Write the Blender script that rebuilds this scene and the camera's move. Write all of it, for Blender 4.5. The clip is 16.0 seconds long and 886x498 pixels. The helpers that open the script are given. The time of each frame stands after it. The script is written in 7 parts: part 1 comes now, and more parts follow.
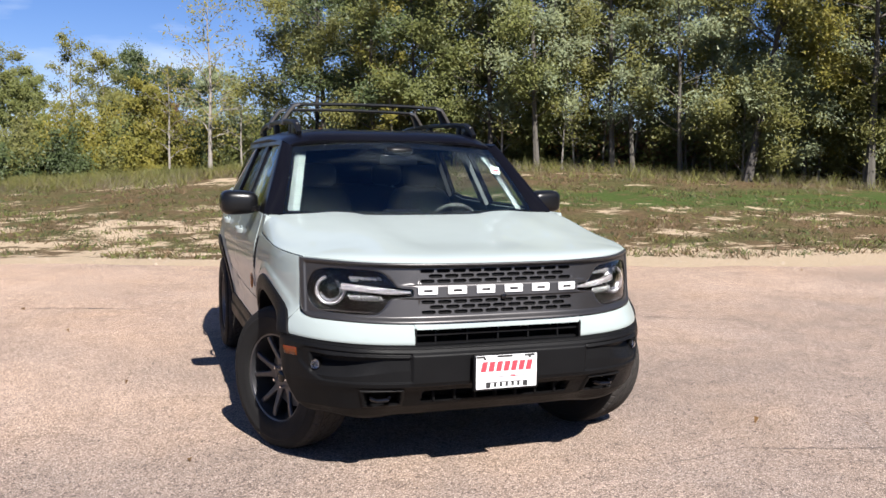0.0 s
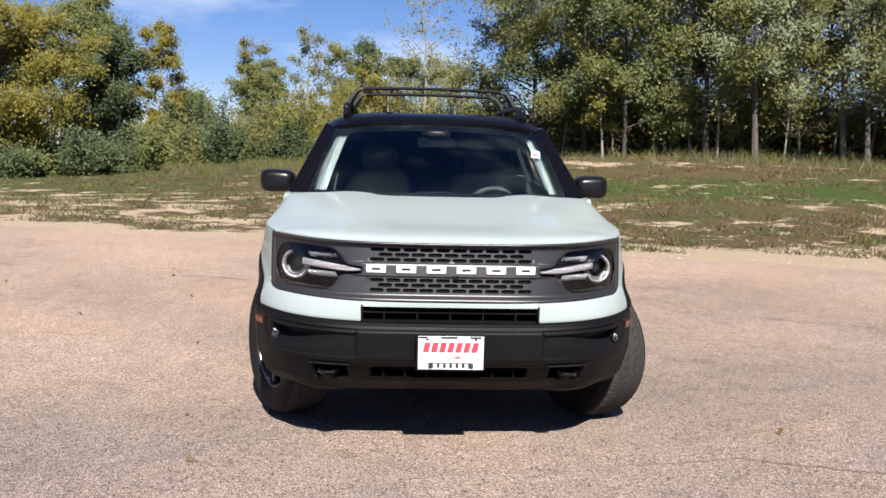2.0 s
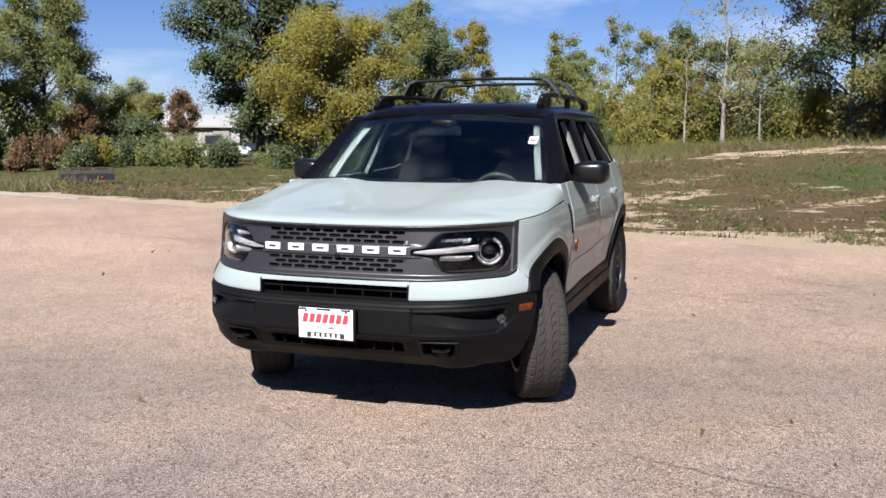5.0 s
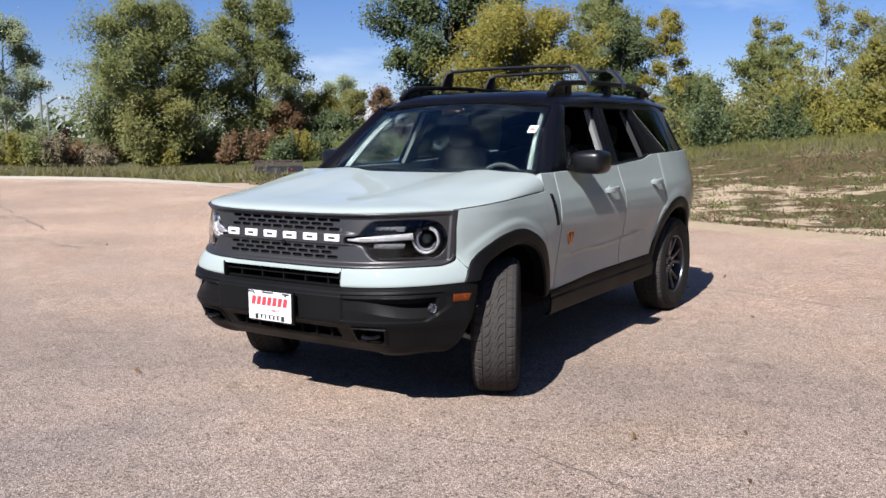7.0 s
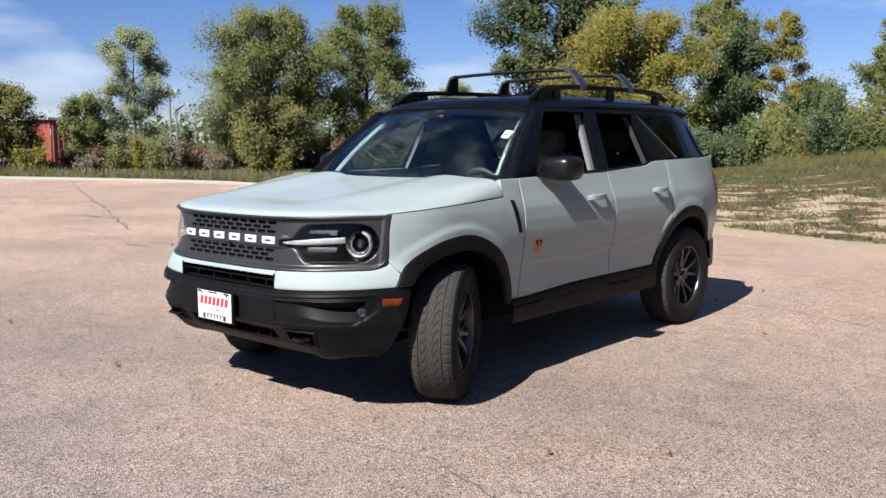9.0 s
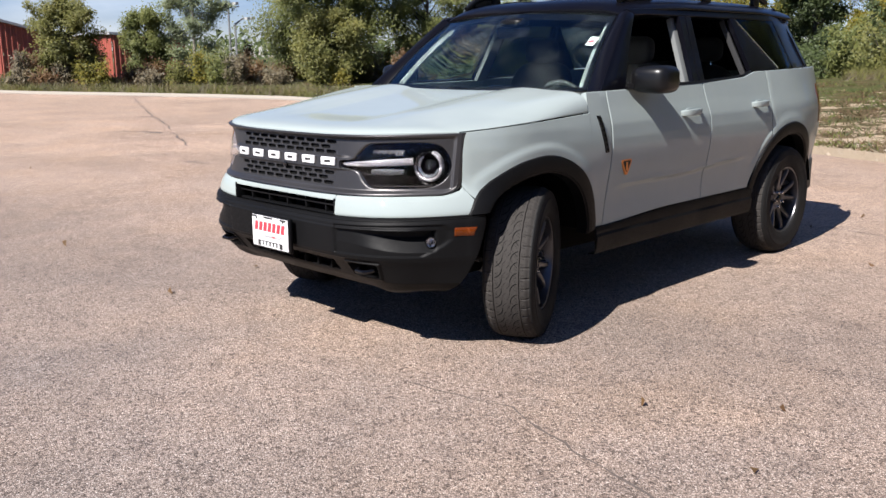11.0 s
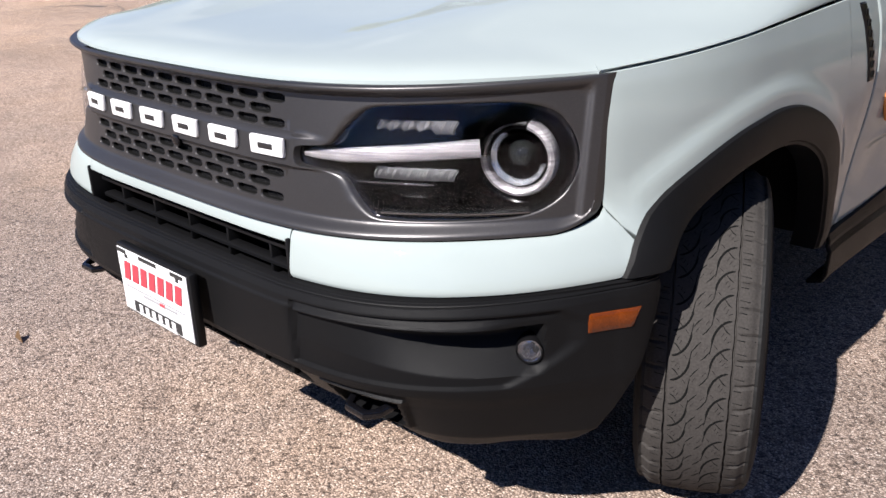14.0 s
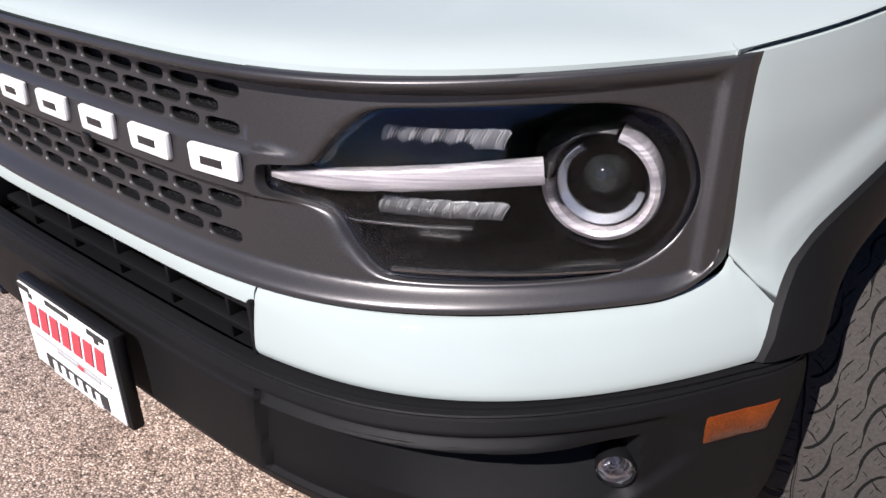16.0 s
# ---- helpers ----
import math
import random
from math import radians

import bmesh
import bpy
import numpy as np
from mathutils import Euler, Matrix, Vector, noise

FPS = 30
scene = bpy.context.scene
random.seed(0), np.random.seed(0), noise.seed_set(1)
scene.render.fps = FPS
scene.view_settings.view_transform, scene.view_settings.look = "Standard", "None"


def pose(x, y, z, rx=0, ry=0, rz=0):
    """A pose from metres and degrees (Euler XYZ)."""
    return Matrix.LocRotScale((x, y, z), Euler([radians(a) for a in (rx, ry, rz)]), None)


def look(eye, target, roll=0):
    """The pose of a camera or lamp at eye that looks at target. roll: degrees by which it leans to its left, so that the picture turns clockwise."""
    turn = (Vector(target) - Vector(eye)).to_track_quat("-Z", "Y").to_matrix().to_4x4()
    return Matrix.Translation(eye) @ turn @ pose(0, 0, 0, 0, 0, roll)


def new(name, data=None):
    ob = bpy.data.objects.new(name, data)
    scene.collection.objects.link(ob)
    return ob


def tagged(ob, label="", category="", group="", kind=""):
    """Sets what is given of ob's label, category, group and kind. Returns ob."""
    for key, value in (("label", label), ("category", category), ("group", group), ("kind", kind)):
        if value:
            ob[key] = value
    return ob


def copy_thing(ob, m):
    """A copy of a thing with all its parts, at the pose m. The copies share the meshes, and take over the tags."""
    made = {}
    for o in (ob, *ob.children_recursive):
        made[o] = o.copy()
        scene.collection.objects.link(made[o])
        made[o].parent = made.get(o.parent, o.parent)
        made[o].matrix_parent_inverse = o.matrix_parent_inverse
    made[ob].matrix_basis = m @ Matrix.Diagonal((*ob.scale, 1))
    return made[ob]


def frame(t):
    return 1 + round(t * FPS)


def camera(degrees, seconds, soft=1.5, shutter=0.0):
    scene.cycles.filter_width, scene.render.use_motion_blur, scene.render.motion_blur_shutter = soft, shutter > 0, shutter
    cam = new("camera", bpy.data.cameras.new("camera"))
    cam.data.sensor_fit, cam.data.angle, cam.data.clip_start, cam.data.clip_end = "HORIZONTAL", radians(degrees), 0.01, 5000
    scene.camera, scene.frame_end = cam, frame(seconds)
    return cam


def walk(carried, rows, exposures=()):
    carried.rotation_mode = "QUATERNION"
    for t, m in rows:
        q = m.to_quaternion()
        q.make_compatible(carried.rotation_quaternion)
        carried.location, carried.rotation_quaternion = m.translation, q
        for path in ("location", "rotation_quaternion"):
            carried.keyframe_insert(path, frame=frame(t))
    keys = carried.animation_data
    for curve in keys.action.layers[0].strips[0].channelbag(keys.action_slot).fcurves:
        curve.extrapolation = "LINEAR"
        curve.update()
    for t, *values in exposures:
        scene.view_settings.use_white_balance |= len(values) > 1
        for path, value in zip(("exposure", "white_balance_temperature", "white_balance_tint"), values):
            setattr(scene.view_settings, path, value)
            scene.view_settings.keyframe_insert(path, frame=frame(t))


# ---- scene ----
cam = camera(53.3, 16.0, soft=1.5)
PATH = [
    (0, (-1.527, -4.481, 1.425), (-0.883, -2.596, 1.244), 0.5),
    (0.5, (-1.223, -4.527, 1.41), (-0.691, -2.608, 1.221), 1.3),
    (1, (-0.904, -4.663, 1.397), (-0.514, -2.711, 1.208), 0.9),
    (1.5, (-0.595, -4.752, 1.411), (-0.354, -2.777, 1.208), 1.5),
    (2, (-0.275, -4.75, 1.405), (-0.157, -2.765, 1.192), 1.4),
    (2.5, (0.083, -4.823, 1.407), (0.077, -2.835, 1.183), 0.9),
    (3, (0.434, -4.832, 1.395), (0.286, -2.853, 1.154), 0.6),
    (3.5, (0.768, -4.792, 1.418), (0.5, -2.826, 1.166), 0.3),
    (4, (1.179, -4.826, 1.417), (0.777, -2.883, 1.17), 0.5),
    (6.3, (2.768, -4.413, 1.411), (1.831, -2.663, 1.162), -0.7),
    (6.5, (2.895, -4.363, 1.414), (1.915, -2.638, 1.164), -0.6),
    (7, (3.147, -4.129, 1.388), (2.067, -2.466, 1.131), -0.4),
    (7.5, (3.403, -3.935, 1.397), (2.239, -2.327, 1.151), -0.6),
    (8, (3.675, -3.781, 1.405), (2.44, -2.227, 1.163), -0.4),
    (8.2, (3.731, -3.705, 1.394), (2.474, -2.169, 1.153), -0.1),
    (10.3, (3.948, -3.418, 1.35), (2.583, -1.986, 1.061), 0.0),
    (10.5, (3.83, -3.376, 1.335), (2.459, -1.959, 0.995), 0.4),
    (11, (3.5, -3.245, 1.344), (2.119, -1.862, 0.917), -0.4),
    (11.5, (3.247, -2.959, 1.335), (1.823, -1.635, 0.865), -1.5),
    (12, (2.923, -2.709, 1.315), (1.476, -1.425, 0.806), -1.7),
    (12.5, (2.599, -2.465, 1.314), (1.175, -1.169, 0.771), -2.6),
    (13, (2.274, -2.187, 1.324), (0.856, -0.905, 0.735), -2.5),
    (13.5, (1.924, -1.953, 1.318), (0.568, -0.639, 0.66), -2.6),
    (14, (1.678, -1.709, 1.291), (0.367, -0.386, 0.562), -2.1),
    (14.5, (1.488, -1.512, 1.279), (0.192, -0.218, 0.475), -2.1),
    (15, (1.279, -1.409, 1.272), (0.033, -0.107, 0.406), -2.3),
    (15.5, (1.239, -1.373, 1.263), (0.015, -0.062, 0.377), -2.0),
    (16, (1.233, -1.35, 1.258), (-0.003, -0.053, 0.369), -2.4),
]
walk(cam, [(t, look(eye, target, roll)) for t, eye, target, roll in PATH], [(0, 1.15, 6500, 11), (1, 0.97, 6500, 11), (2, 1.02, 6500, 11), (4, 1.00, 6450, 11), (6.5, 0.95, 6260, 11), (8, 0.97, 6240, 11), (10.5, 0.99, 6430, 12), (12.5, 0.95, 6290, 11), (14, 1.00, 6400, 13), (16, 0.93, 6400, 16)])

# world: clear early-autumn midday, sun ahead of the parked car and a little to its left
world = bpy.data.worlds.new("sky")
scene.world = world
world.use_nodes = True
wn = world.node_tree.nodes
sky = wn.new("ShaderNodeTexSky")
sky.sky_type = "NISHITA"
sky.sun_disc = False
SUN = Vector((0.092, -1.05, 1.0)).normalized()
sky.sun_elevation = math.asin(SUN.z)
sky.sun_rotation = math.atan2(SUN.x, SUN.y)
sky.air_density = 1.0
sky.dust_density = 0.0
sky.ozone_density = 4.0
sky.altitude = 600
# thin high cloud wisps mixed into the blue
wtc = wn.new("ShaderNodeTexCoord")
wmap = wn.new("ShaderNodeMapping")
wmap.inputs["Scale"].default_value = (1.6, 1.6, 6.0)
wnoise = wn.new("ShaderNodeTexNoise")
wnoise.inputs["Scale"].default_value = 2.2
wnoise.inputs["Detail"].default_value = 6
wramp = wn.new("ShaderNodeValToRGB")
wramp.color_ramp.elements[0].position = 0.54
wramp.color_ramp.elements[1].position = 0.92
wmix = wn.new("ShaderNodeMixRGB")
wmix.inputs["Color2"].default_value = (14.5, 15.2, 16.0, 1)
wl = world.node_tree.links
wl.new(wtc.outputs["Generated"], wmap.inputs["Vector"])
wl.new(wmap.outputs["Vector"], wnoise.inputs["Vector"])
wl.new(wnoise.outputs["Fac"], wramp.inputs["Fac"])
wl.new(wramp.outputs["Color"], wmix.inputs["Fac"])
whue = wn.new("ShaderNodeHueSaturation")
whue.inputs["Saturation"].default_value = 1.15
wl.new(sky.outputs["Color"], whue.inputs["Color"])
wtint = wn.new("ShaderNodeMixRGB")
wtint.blend_type = "MULTIPLY"
wtint.inputs["Fac"].default_value = 1.0
wtint.inputs["Color2"].default_value = (1.07, 1.04, 1.33, 1)
wl.new(whue.outputs["Color"], wtint.inputs["Color1"])
wl.new(wtint.outputs["Color"], wmix.inputs["Color1"])
wl.new(wmix.outputs["Color"], wn["Background"].inputs["Color"])
wn["Background"].inputs["Strength"].default_value = 0.039

lamp = bpy.data.lights.new("sun", "SUN")
lamp.energy = 6.0
lamp.angle = radians(0.55)
lamp.color = (1.0, 0.962, 0.905)
sun_ob = new("sun", lamp)
sun_ob.matrix_world = look(SUN * 50, (0, 0, 0))

# ---- materials ----
def mat(name, color=(0.5, 0.5, 0.5), rough=0.5, metal=0.0, spec=0.5, coat=0.0, coat_rough=0.03):
    m = bpy.data.materials.new(name)
    m.use_nodes = True
    b = m.node_tree.nodes["Principled BSDF"]
    b.inputs["Base Color"].default_value = (*color, 1)
    b.inputs["Roughness"].default_value = rough
    b.inputs["Metallic"].default_value = metal
    b.inputs["Specular IOR Level"].default_value = spec
    b.inputs["Coat Weight"].default_value = coat
    b.inputs["Coat Roughness"].default_value = coat_rough
    return m


def node(m, kind, **values):
    n = m.node_tree.nodes.new(kind)
    for k, v in values.items():
        n.inputs[k].default_value = v
    return n


def link(m, a, b):
    m.node_tree.links.new(a, b)


def bsdf(m):
    return m.node_tree.nodes["Principled BSDF"]


def coords(m, scale=(1, 1, 1), space="Object"):
    tc = m.node_tree.nodes.new("ShaderNodeTexCoord")
    mp = node(m, "ShaderNodeMapping", Scale=scale)
    link(m, tc.outputs[space], mp.inputs["Vector"])
    return mp.outputs["Vector"]


def ramp(m, fac, stops):
    r = m.node_tree.nodes.new("ShaderNodeValToRGB")
    e = r.color_ramp.elements
    while len(e) < len(stops):
        e.new(0.5)
    for el, (p, c) in zip(e, stops):
        el.position = p
        el.color = (*c, 1) if len(c) == 3 else c
    link(m, fac, r.inputs["Fac"])
    return r.outputs["Color"]


def mixc(m, fac, a, b, blend="MIX"):
    x = m.node_tree.nodes.new("ShaderNodeMixRGB")
    x.blend_type = blend
    for slot, v in (("Fac", fac), ("Color1", a), ("Color2", b)):
        if hasattr(v, "is_linked"):
            link(m, v, x.inputs[slot])
        elif slot == "Fac":
            x.inputs[slot].default_value = v
        else:
            x.inputs[slot].default_value = (*v, 1)
    return x.outputs["Color"]


def noise_tex(m, vec, scale, detail=4, rough=0.55):
    n = node(m, "ShaderNodeTexNoise", Scale=scale, Detail=detail, Roughness=rough)
    link(m, vec, n.inputs["Vector"])
    return n.outputs["Fac"]


def bump(m, height, strength, dist):
    b = node(m, "ShaderNodeBump", Strength=strength, Distance=dist)
    link(m, height, b.inputs["Height"])
    link(m, b.outputs["Normal"], bsdf(m).inputs["Normal"])


def grainy(name, color, rough, scale, var=0.25, bump_s=0.3, bump_d=0.001, metal=0.0, big=1.5, coat=0.0, spec=0.5):
    """A surface with fine grain and broad uneven tone, both in object metres."""
    m = mat(name, color, rough, metal, spec, coat)
    v = coords(m)
    fine = noise_tex(m, v, scale, 3)
    broad = noise_tex(m, v, big, 4)
    lo = tuple(c * (1 - var) for c in color)
    hi = tuple(min(1, c * (1 + var)) for c in color)
    c = ramp(m, fine, [(0.3, lo), (0.7, hi)])
    c2 = ramp(m, broad, [(0.3, tuple(x * (1 - var * 0.5) for x in color)), (0.7, color)])
    link(m, mixc(m, 0.5, c, c2), bsdf(m).inputs["Base Color"])
    r = ramp(m, broad, [(0.3, (rough * 0.85,) * 3), (0.7, (min(1, rough * 1.12),) * 3)])
    link(m, r, bsdf(m).inputs["Roughness"])
    if bump_s:
        bump(m, fine, bump_s, bump_d)
    return m


# car
PAINT = mat("pale grey paint", (0.224, 0.250, 0.245), 0.5, 0.0, 0.0, 0.65, 0.03)
pv = coords(PAINT)
link(PAINT, ramp(PAINT, noise_tex(PAINT, pv, 3.0, 3), [(0.3, (0.244, 0.280, 0.274)), (0.7, (0.260, 0.296, 0.290))]), bsdf(PAINT).inputs["Base Color"])
BLACK_PAINT = mat("black roof paint", (0.0026, 0.0026, 0.0042), 0.28, 0.0, 0.06, 0.16, 0.04)
FRIT = mat("black screen print", (0.0015, 0.0015, 0.0018), 0.6, 0.0, 0.05)
PLASTIC = grainy("black textured plastic", (0.0052, 0.0052, 0.0056), 0.48, 1000, 0.6, 0.6, 0.0007, big=3, spec=0.09)
PLASTIC_SMOOTH = grainy("black satin plastic", (0.0045, 0.0045, 0.005), 0.40, 300, 0.3, 0.05, 0.0003, big=3, spec=0.18)
MIRROR_BLACK = grainy("black mirror shell", (0.004, 0.004, 0.0045), 0.30, 300, 0.3, 0.02, 0.0003, big=3, spec=0.3)
GLOSS_BLACK = mat("gloss black", (0.003, 0.003, 0.004), 0.10, 0, 0.35, 0.1)
SLOT_MESH = mat("fine black mesh", (0.003, 0.003, 0.0035), 0.6, 0, 0.12)
mw = node(SLOT_MESH, "ShaderNodeTexVoronoi", Scale=300.0)
link(SLOT_MESH, coords(SLOT_MESH), mw.inputs["Vector"])
bump(SLOT_MESH, mw.outputs["Distance"], 1.0, 0.002)
HOUSING = mat("black lamp housing", (0.0012, 0.0012, 0.0014), 0.16, 0, 0.09)
# near-black plastic, also painted where slots and tread cuts lie in shade
DEEP = mat("dark plastic and cavity shade", (0.004, 0.004, 0.004), 0.85, 0.0, 0.08)
GRILLE = grainy("dark metallic grey grille paint", (0.069, 0.066, 0.067), 0.40, 800, 0.35, 0.22, 0.0003, metal=0.8, big=2.0)
WHITE = mat("white enamel", (0.6232, 0.6232, 0.6232), 0.35)
RUBBER = grainy("tyre rubber", (0.0090, 0.0088, 0.0088), 0.75, 260, 0.5, 0.25, 0.0008, big=6, spec=0.2)
# tread colour raised for the sun on it; shaded sidewalls stay black
TREAD = grainy("dusty worn tread rubber, sunlit tone", (0.036, 0.0328, 0.0305), 0.88, 240, 0.35, 0.3, 0.0008, big=9, spec=0.1)
RIM = grainy("dark grey wheel paint", (0.085, 0.085, 0.092), 0.30, 500, 0.1, 0.0, metal=0.8, big=3)
SMOKED = mat("smoked chrome", (0.20, 0.20, 0.205), 0.25, 1.0)
REFLECTOR = mat("faceted clear reflector", (0.27, 0.27, 0.275), 0.22, 0.6)
POLISHED = mat("satin polished ring", (0.30, 0.31, 0.34), 0.25, 0.8)
PROJECTOR = mat("dark projector glass", (0.006, 0.007, 0.007), 0.06, 0, 0.5)
CHROME = mat("bright chrome", (0.75, 0.75, 0.76), 0.12, 1.0)
STEEL = grainy("dull steel", (0.16, 0.16, 0.16), 0.45, 200, 0.3, 0.1, metal=0.8)
AMBER = grainy("amber lens", (0.105, 0.021, 0.0015), 0.25, 420, 0.7, 0.0, big=30, coat=0.2, spec=0.3)
FOG_BOWL = mat("fog reflector", (0.36, 0.36, 0.38), 0.14, 1.0)
RED_LENS = mat("red lens", (0.10, 0.004, 0.004), 0.12, 0, 0.5, 0.6)
COPPER = mat("copper badge metal", (0.4712, 0.1824, 0.0608), 0.3, 0.8)
DRL = mat("milky light guide", (0.16, 0.15, 0.16), 0.28, 0, 0.5, 0.6)
dv = coords(DRL, (5, 5, 230))
link(DRL, ramp(DRL, noise_tex(DRL, dv, 1.0, 3, 0.6), [(0.32, (0.075, 0.070, 0.076)), (0.50, (0.128, 0.120, 0.127)), (0.66, (0.215, 0.202, 0.212))]), bsdf(DRL).inputs["Base Color"])
RED_INK = mat("red print", (0.34, 0.035, 0.050), 0.5)
GREY_INK = mat("grey print", (0.2660, 0.2660, 0.2736), 0.5)
BLACK_INK = mat("black print", (0.02, 0.02, 0.02), 0.5)
SEAT = grainy("dark charcoal seat cloth", (0.016, 0.015, 0.015), 0.85, 400, 0.4, 0.4, 0.001)
TRIM_GREY = grainy("light grey pillar trim", (0.115, 0.121, 0.121), 0.7, 300, 0.06, 0.1)
DASH = grainy("charcoal dash plastic", (0.018, 0.018, 0.019), 0.65, 500, 0.3, 0.3, 0.0006)


def glass(name, tint, rough=0.0, ior=1.5):
    """Clear or tinted pane of real thickness."""
    m = bpy.data.materials.new(name)
    m.use_nodes = True
    nt = m.node_tree
    nt.nodes.remove(nt.nodes["Principled BSDF"])
    g = nt.nodes.new("ShaderNodeBsdfGlass")
    g.inputs["Color"].default_value = (*tint, 1)
    g.inputs["Roughness"].default_value = rough
    g.inputs["IOR"].default_value = ior
    nt.links.new(g.outputs[0], nt.nodes["Material Output"].inputs["Surface"])
    return m


GLASS = glass("windscreen glass", (0.74, 0.80, 0.80))
SIDE_GLASS = glass("side glass", (0.85, 0.90, 0.88))
PRIVACY = glass("privacy glass", (0.30, 0.33, 0.33))
LAMP_GLASS = glass("lamp cover", (0.97, 0.975, 0.985), 0.0, 1.22)

# ---- mesh helpers ----
def put_mesh(name, verts, faces, material, parent=None, label="", smooth=True, angle=35):
    me = bpy.data.meshes.new(name)
    me.from_pydata([tuple(v) for v in verts], [], [tuple(f) for f in faces])
    me.materials.append(material)
    if smooth:
        me.shade_smooth()
        me.set_sharp_from_angle(angle=radians(angle))
    ob = new(name, me)
    if parent:
        ob.parent = parent
    if label:
        ob["label"] = label
    return ob


def part(name, bm, material, parent, label="", smooth=True, angle=35, recalc=True):
    if recalc:
        bmesh.ops.recalc_face_normals(bm, faces=bm.faces)
    me = bpy.data.meshes.new(name)
    bm.to_mesh(me)
    bm.free()
    me.materials.append(material)
    if smooth:
        me.shade_smooth()
        me.set_sharp_from_angle(angle=radians(angle))
    ob = new(name, me)
    ob.parent = parent
    if label:
        ob["label"] = label
    return ob


def smooth01(a, b, x):
    t = min(1, max(0, (x - a) / (b - a)))
    return t * t * (3 - 2 * t)


def interp(x, pts):
    xs, ys = zip(*pts)
    return float(np.interp(x, xs, ys))


# ---- ground ----
def lot_edge(x):
    """y of the far edge of the paved lot at x."""
    return interp(x, [(-70, 0.0), (-48, 6.6), (-37.8, 9.6), (-33, 10.5), (-28, 12.2), (-24.5, 13.3), (-21, 13.9), (-17, 13.8), (-13.2, 12.9), (-10, 11.8), (-6, 10.7), (-3, 9.6), (0, 8.5), (3, 7.8), (6, 7.0), (10, 6.0), (40, 1.0)])


def ground_z(x, y):
    d = y - lot_edge(x)
    right = smooth01(-14, 10, x)
    rise = (0.35 + 1.25 * right) * smooth01(0.5, 24, d) + 0.02 * max(0, d - 24) * right
    lump = 0.05 * noise.noise(Vector((x * 0.45, y * 0.45, 1.3))) + 0.10 * noise.noise(Vector((x * 0.16, y * 0.16, 7.3)))
    return rise + lump * smooth01(0.3, 3.0, d) - 0.02


def axis(lo, hi, fine_lo, fine_hi, step, far):
    a = list(np.arange(fine_lo, fine_hi, step))
    left, v, s = [], fine_lo, step
    while v > lo:
        s *= far
        v -= s
        left.append(v)
    right, v, s = [], fine_hi, step
    while v < hi:
        right.append(v)
        s *= far
        v += s
    return left[::-1] + a + right


def soil():
    m = mat("grass and bare soil", (0.1, 0.1, 0.05), 0.95, spec=0.1)
    v = coords(m, space="Object")
    ragged = coords(m, (0.85, 1.0, 1), "Object")
    fine = noise_tex(m, v, 11.0, 6, 0.75)
    tiny = noise_tex(m, v, 70.0, 3, 0.75)
    patch = noise_tex(m, ragged, 0.85, 12, 0.70)
    brown = ramp(m, fine, [(0.30, (0.040, 0.026, 0.014)), (0.50, (0.090, 0.060, 0.033)), (0.70, (0.155, 0.108, 0.064))])
    olive = ramp(m, fine, [(0.30, (0.028, 0.028, 0.010)), (0.52, (0.066, 0.062, 0.025)), (0.72, (0.115, 0.100, 0.046))])
    green = ramp(m, fine, [(0.30, (0.020, 0.038, 0.009)), (0.7, (0.066, 0.092, 0.024))])
    sand = ramp(m, tiny, [(0.28, (0.175, 0.130, 0.085)), (0.45, (0.320, 0.250, 0.172)), (0.7, (0.460, 0.370, 0.270))])
    turf = ramp(m, noise_tex(m, ragged, 0.55, 9, 0.66), [(0.46, (0, 0, 0)), (0.60, (1, 1, 1))])
    base = mixc(m, turf, brown, olive)
    at = m.node_tree.nodes.new("ShaderNodeAttribute")
    at.attribute_name = "cover"
    sep = m.node_tree.nodes.new("ShaderNodeSeparateColor")
    link(m, at.outputs["Color"], sep.inputs["Color"])
    lush = node(m, "ShaderNodeMath")
    lush.operation = "MULTIPLY"
    link(m, sep.outputs["Green"], lush.inputs[0])
    link(m, ramp(m, noise_tex(m, ragged, 1.4, 8, 0.7), [(0.36, (0.15, 0.15, 0.15)), (0.55, (1.3, 1.3, 1.3))]), lush.inputs[1])
    base = mixc(m, lush.outputs[0], base, green)
    add = m.node_tree.nodes.new("ShaderNodeMath")
    add.operation = "ADD"
    link(m, patch, add.inputs[0])
    link(m, sep.outputs["Red"], add.inputs[1])
    crumb = node(m, "ShaderNodeMath")
    crumb.operation = "MULTIPLY_ADD"
    crumb.inputs[1].default_value = 0.16
    link(m, noise_tex(m, ragged, 9.0, 6, 0.8), crumb.inputs[0])
    link(m, add.outputs[0], crumb.inputs[2])
    mask = ramp(m, crumb.outputs[0], [(0.665, (0, 0, 0)), (0.715, (1, 1, 1))])
    link(m, mixc(m, mask, base, sand), bsdf(m).inputs["Base Color"])
    bump(m, fine, 0.9, 0.06)
    return m


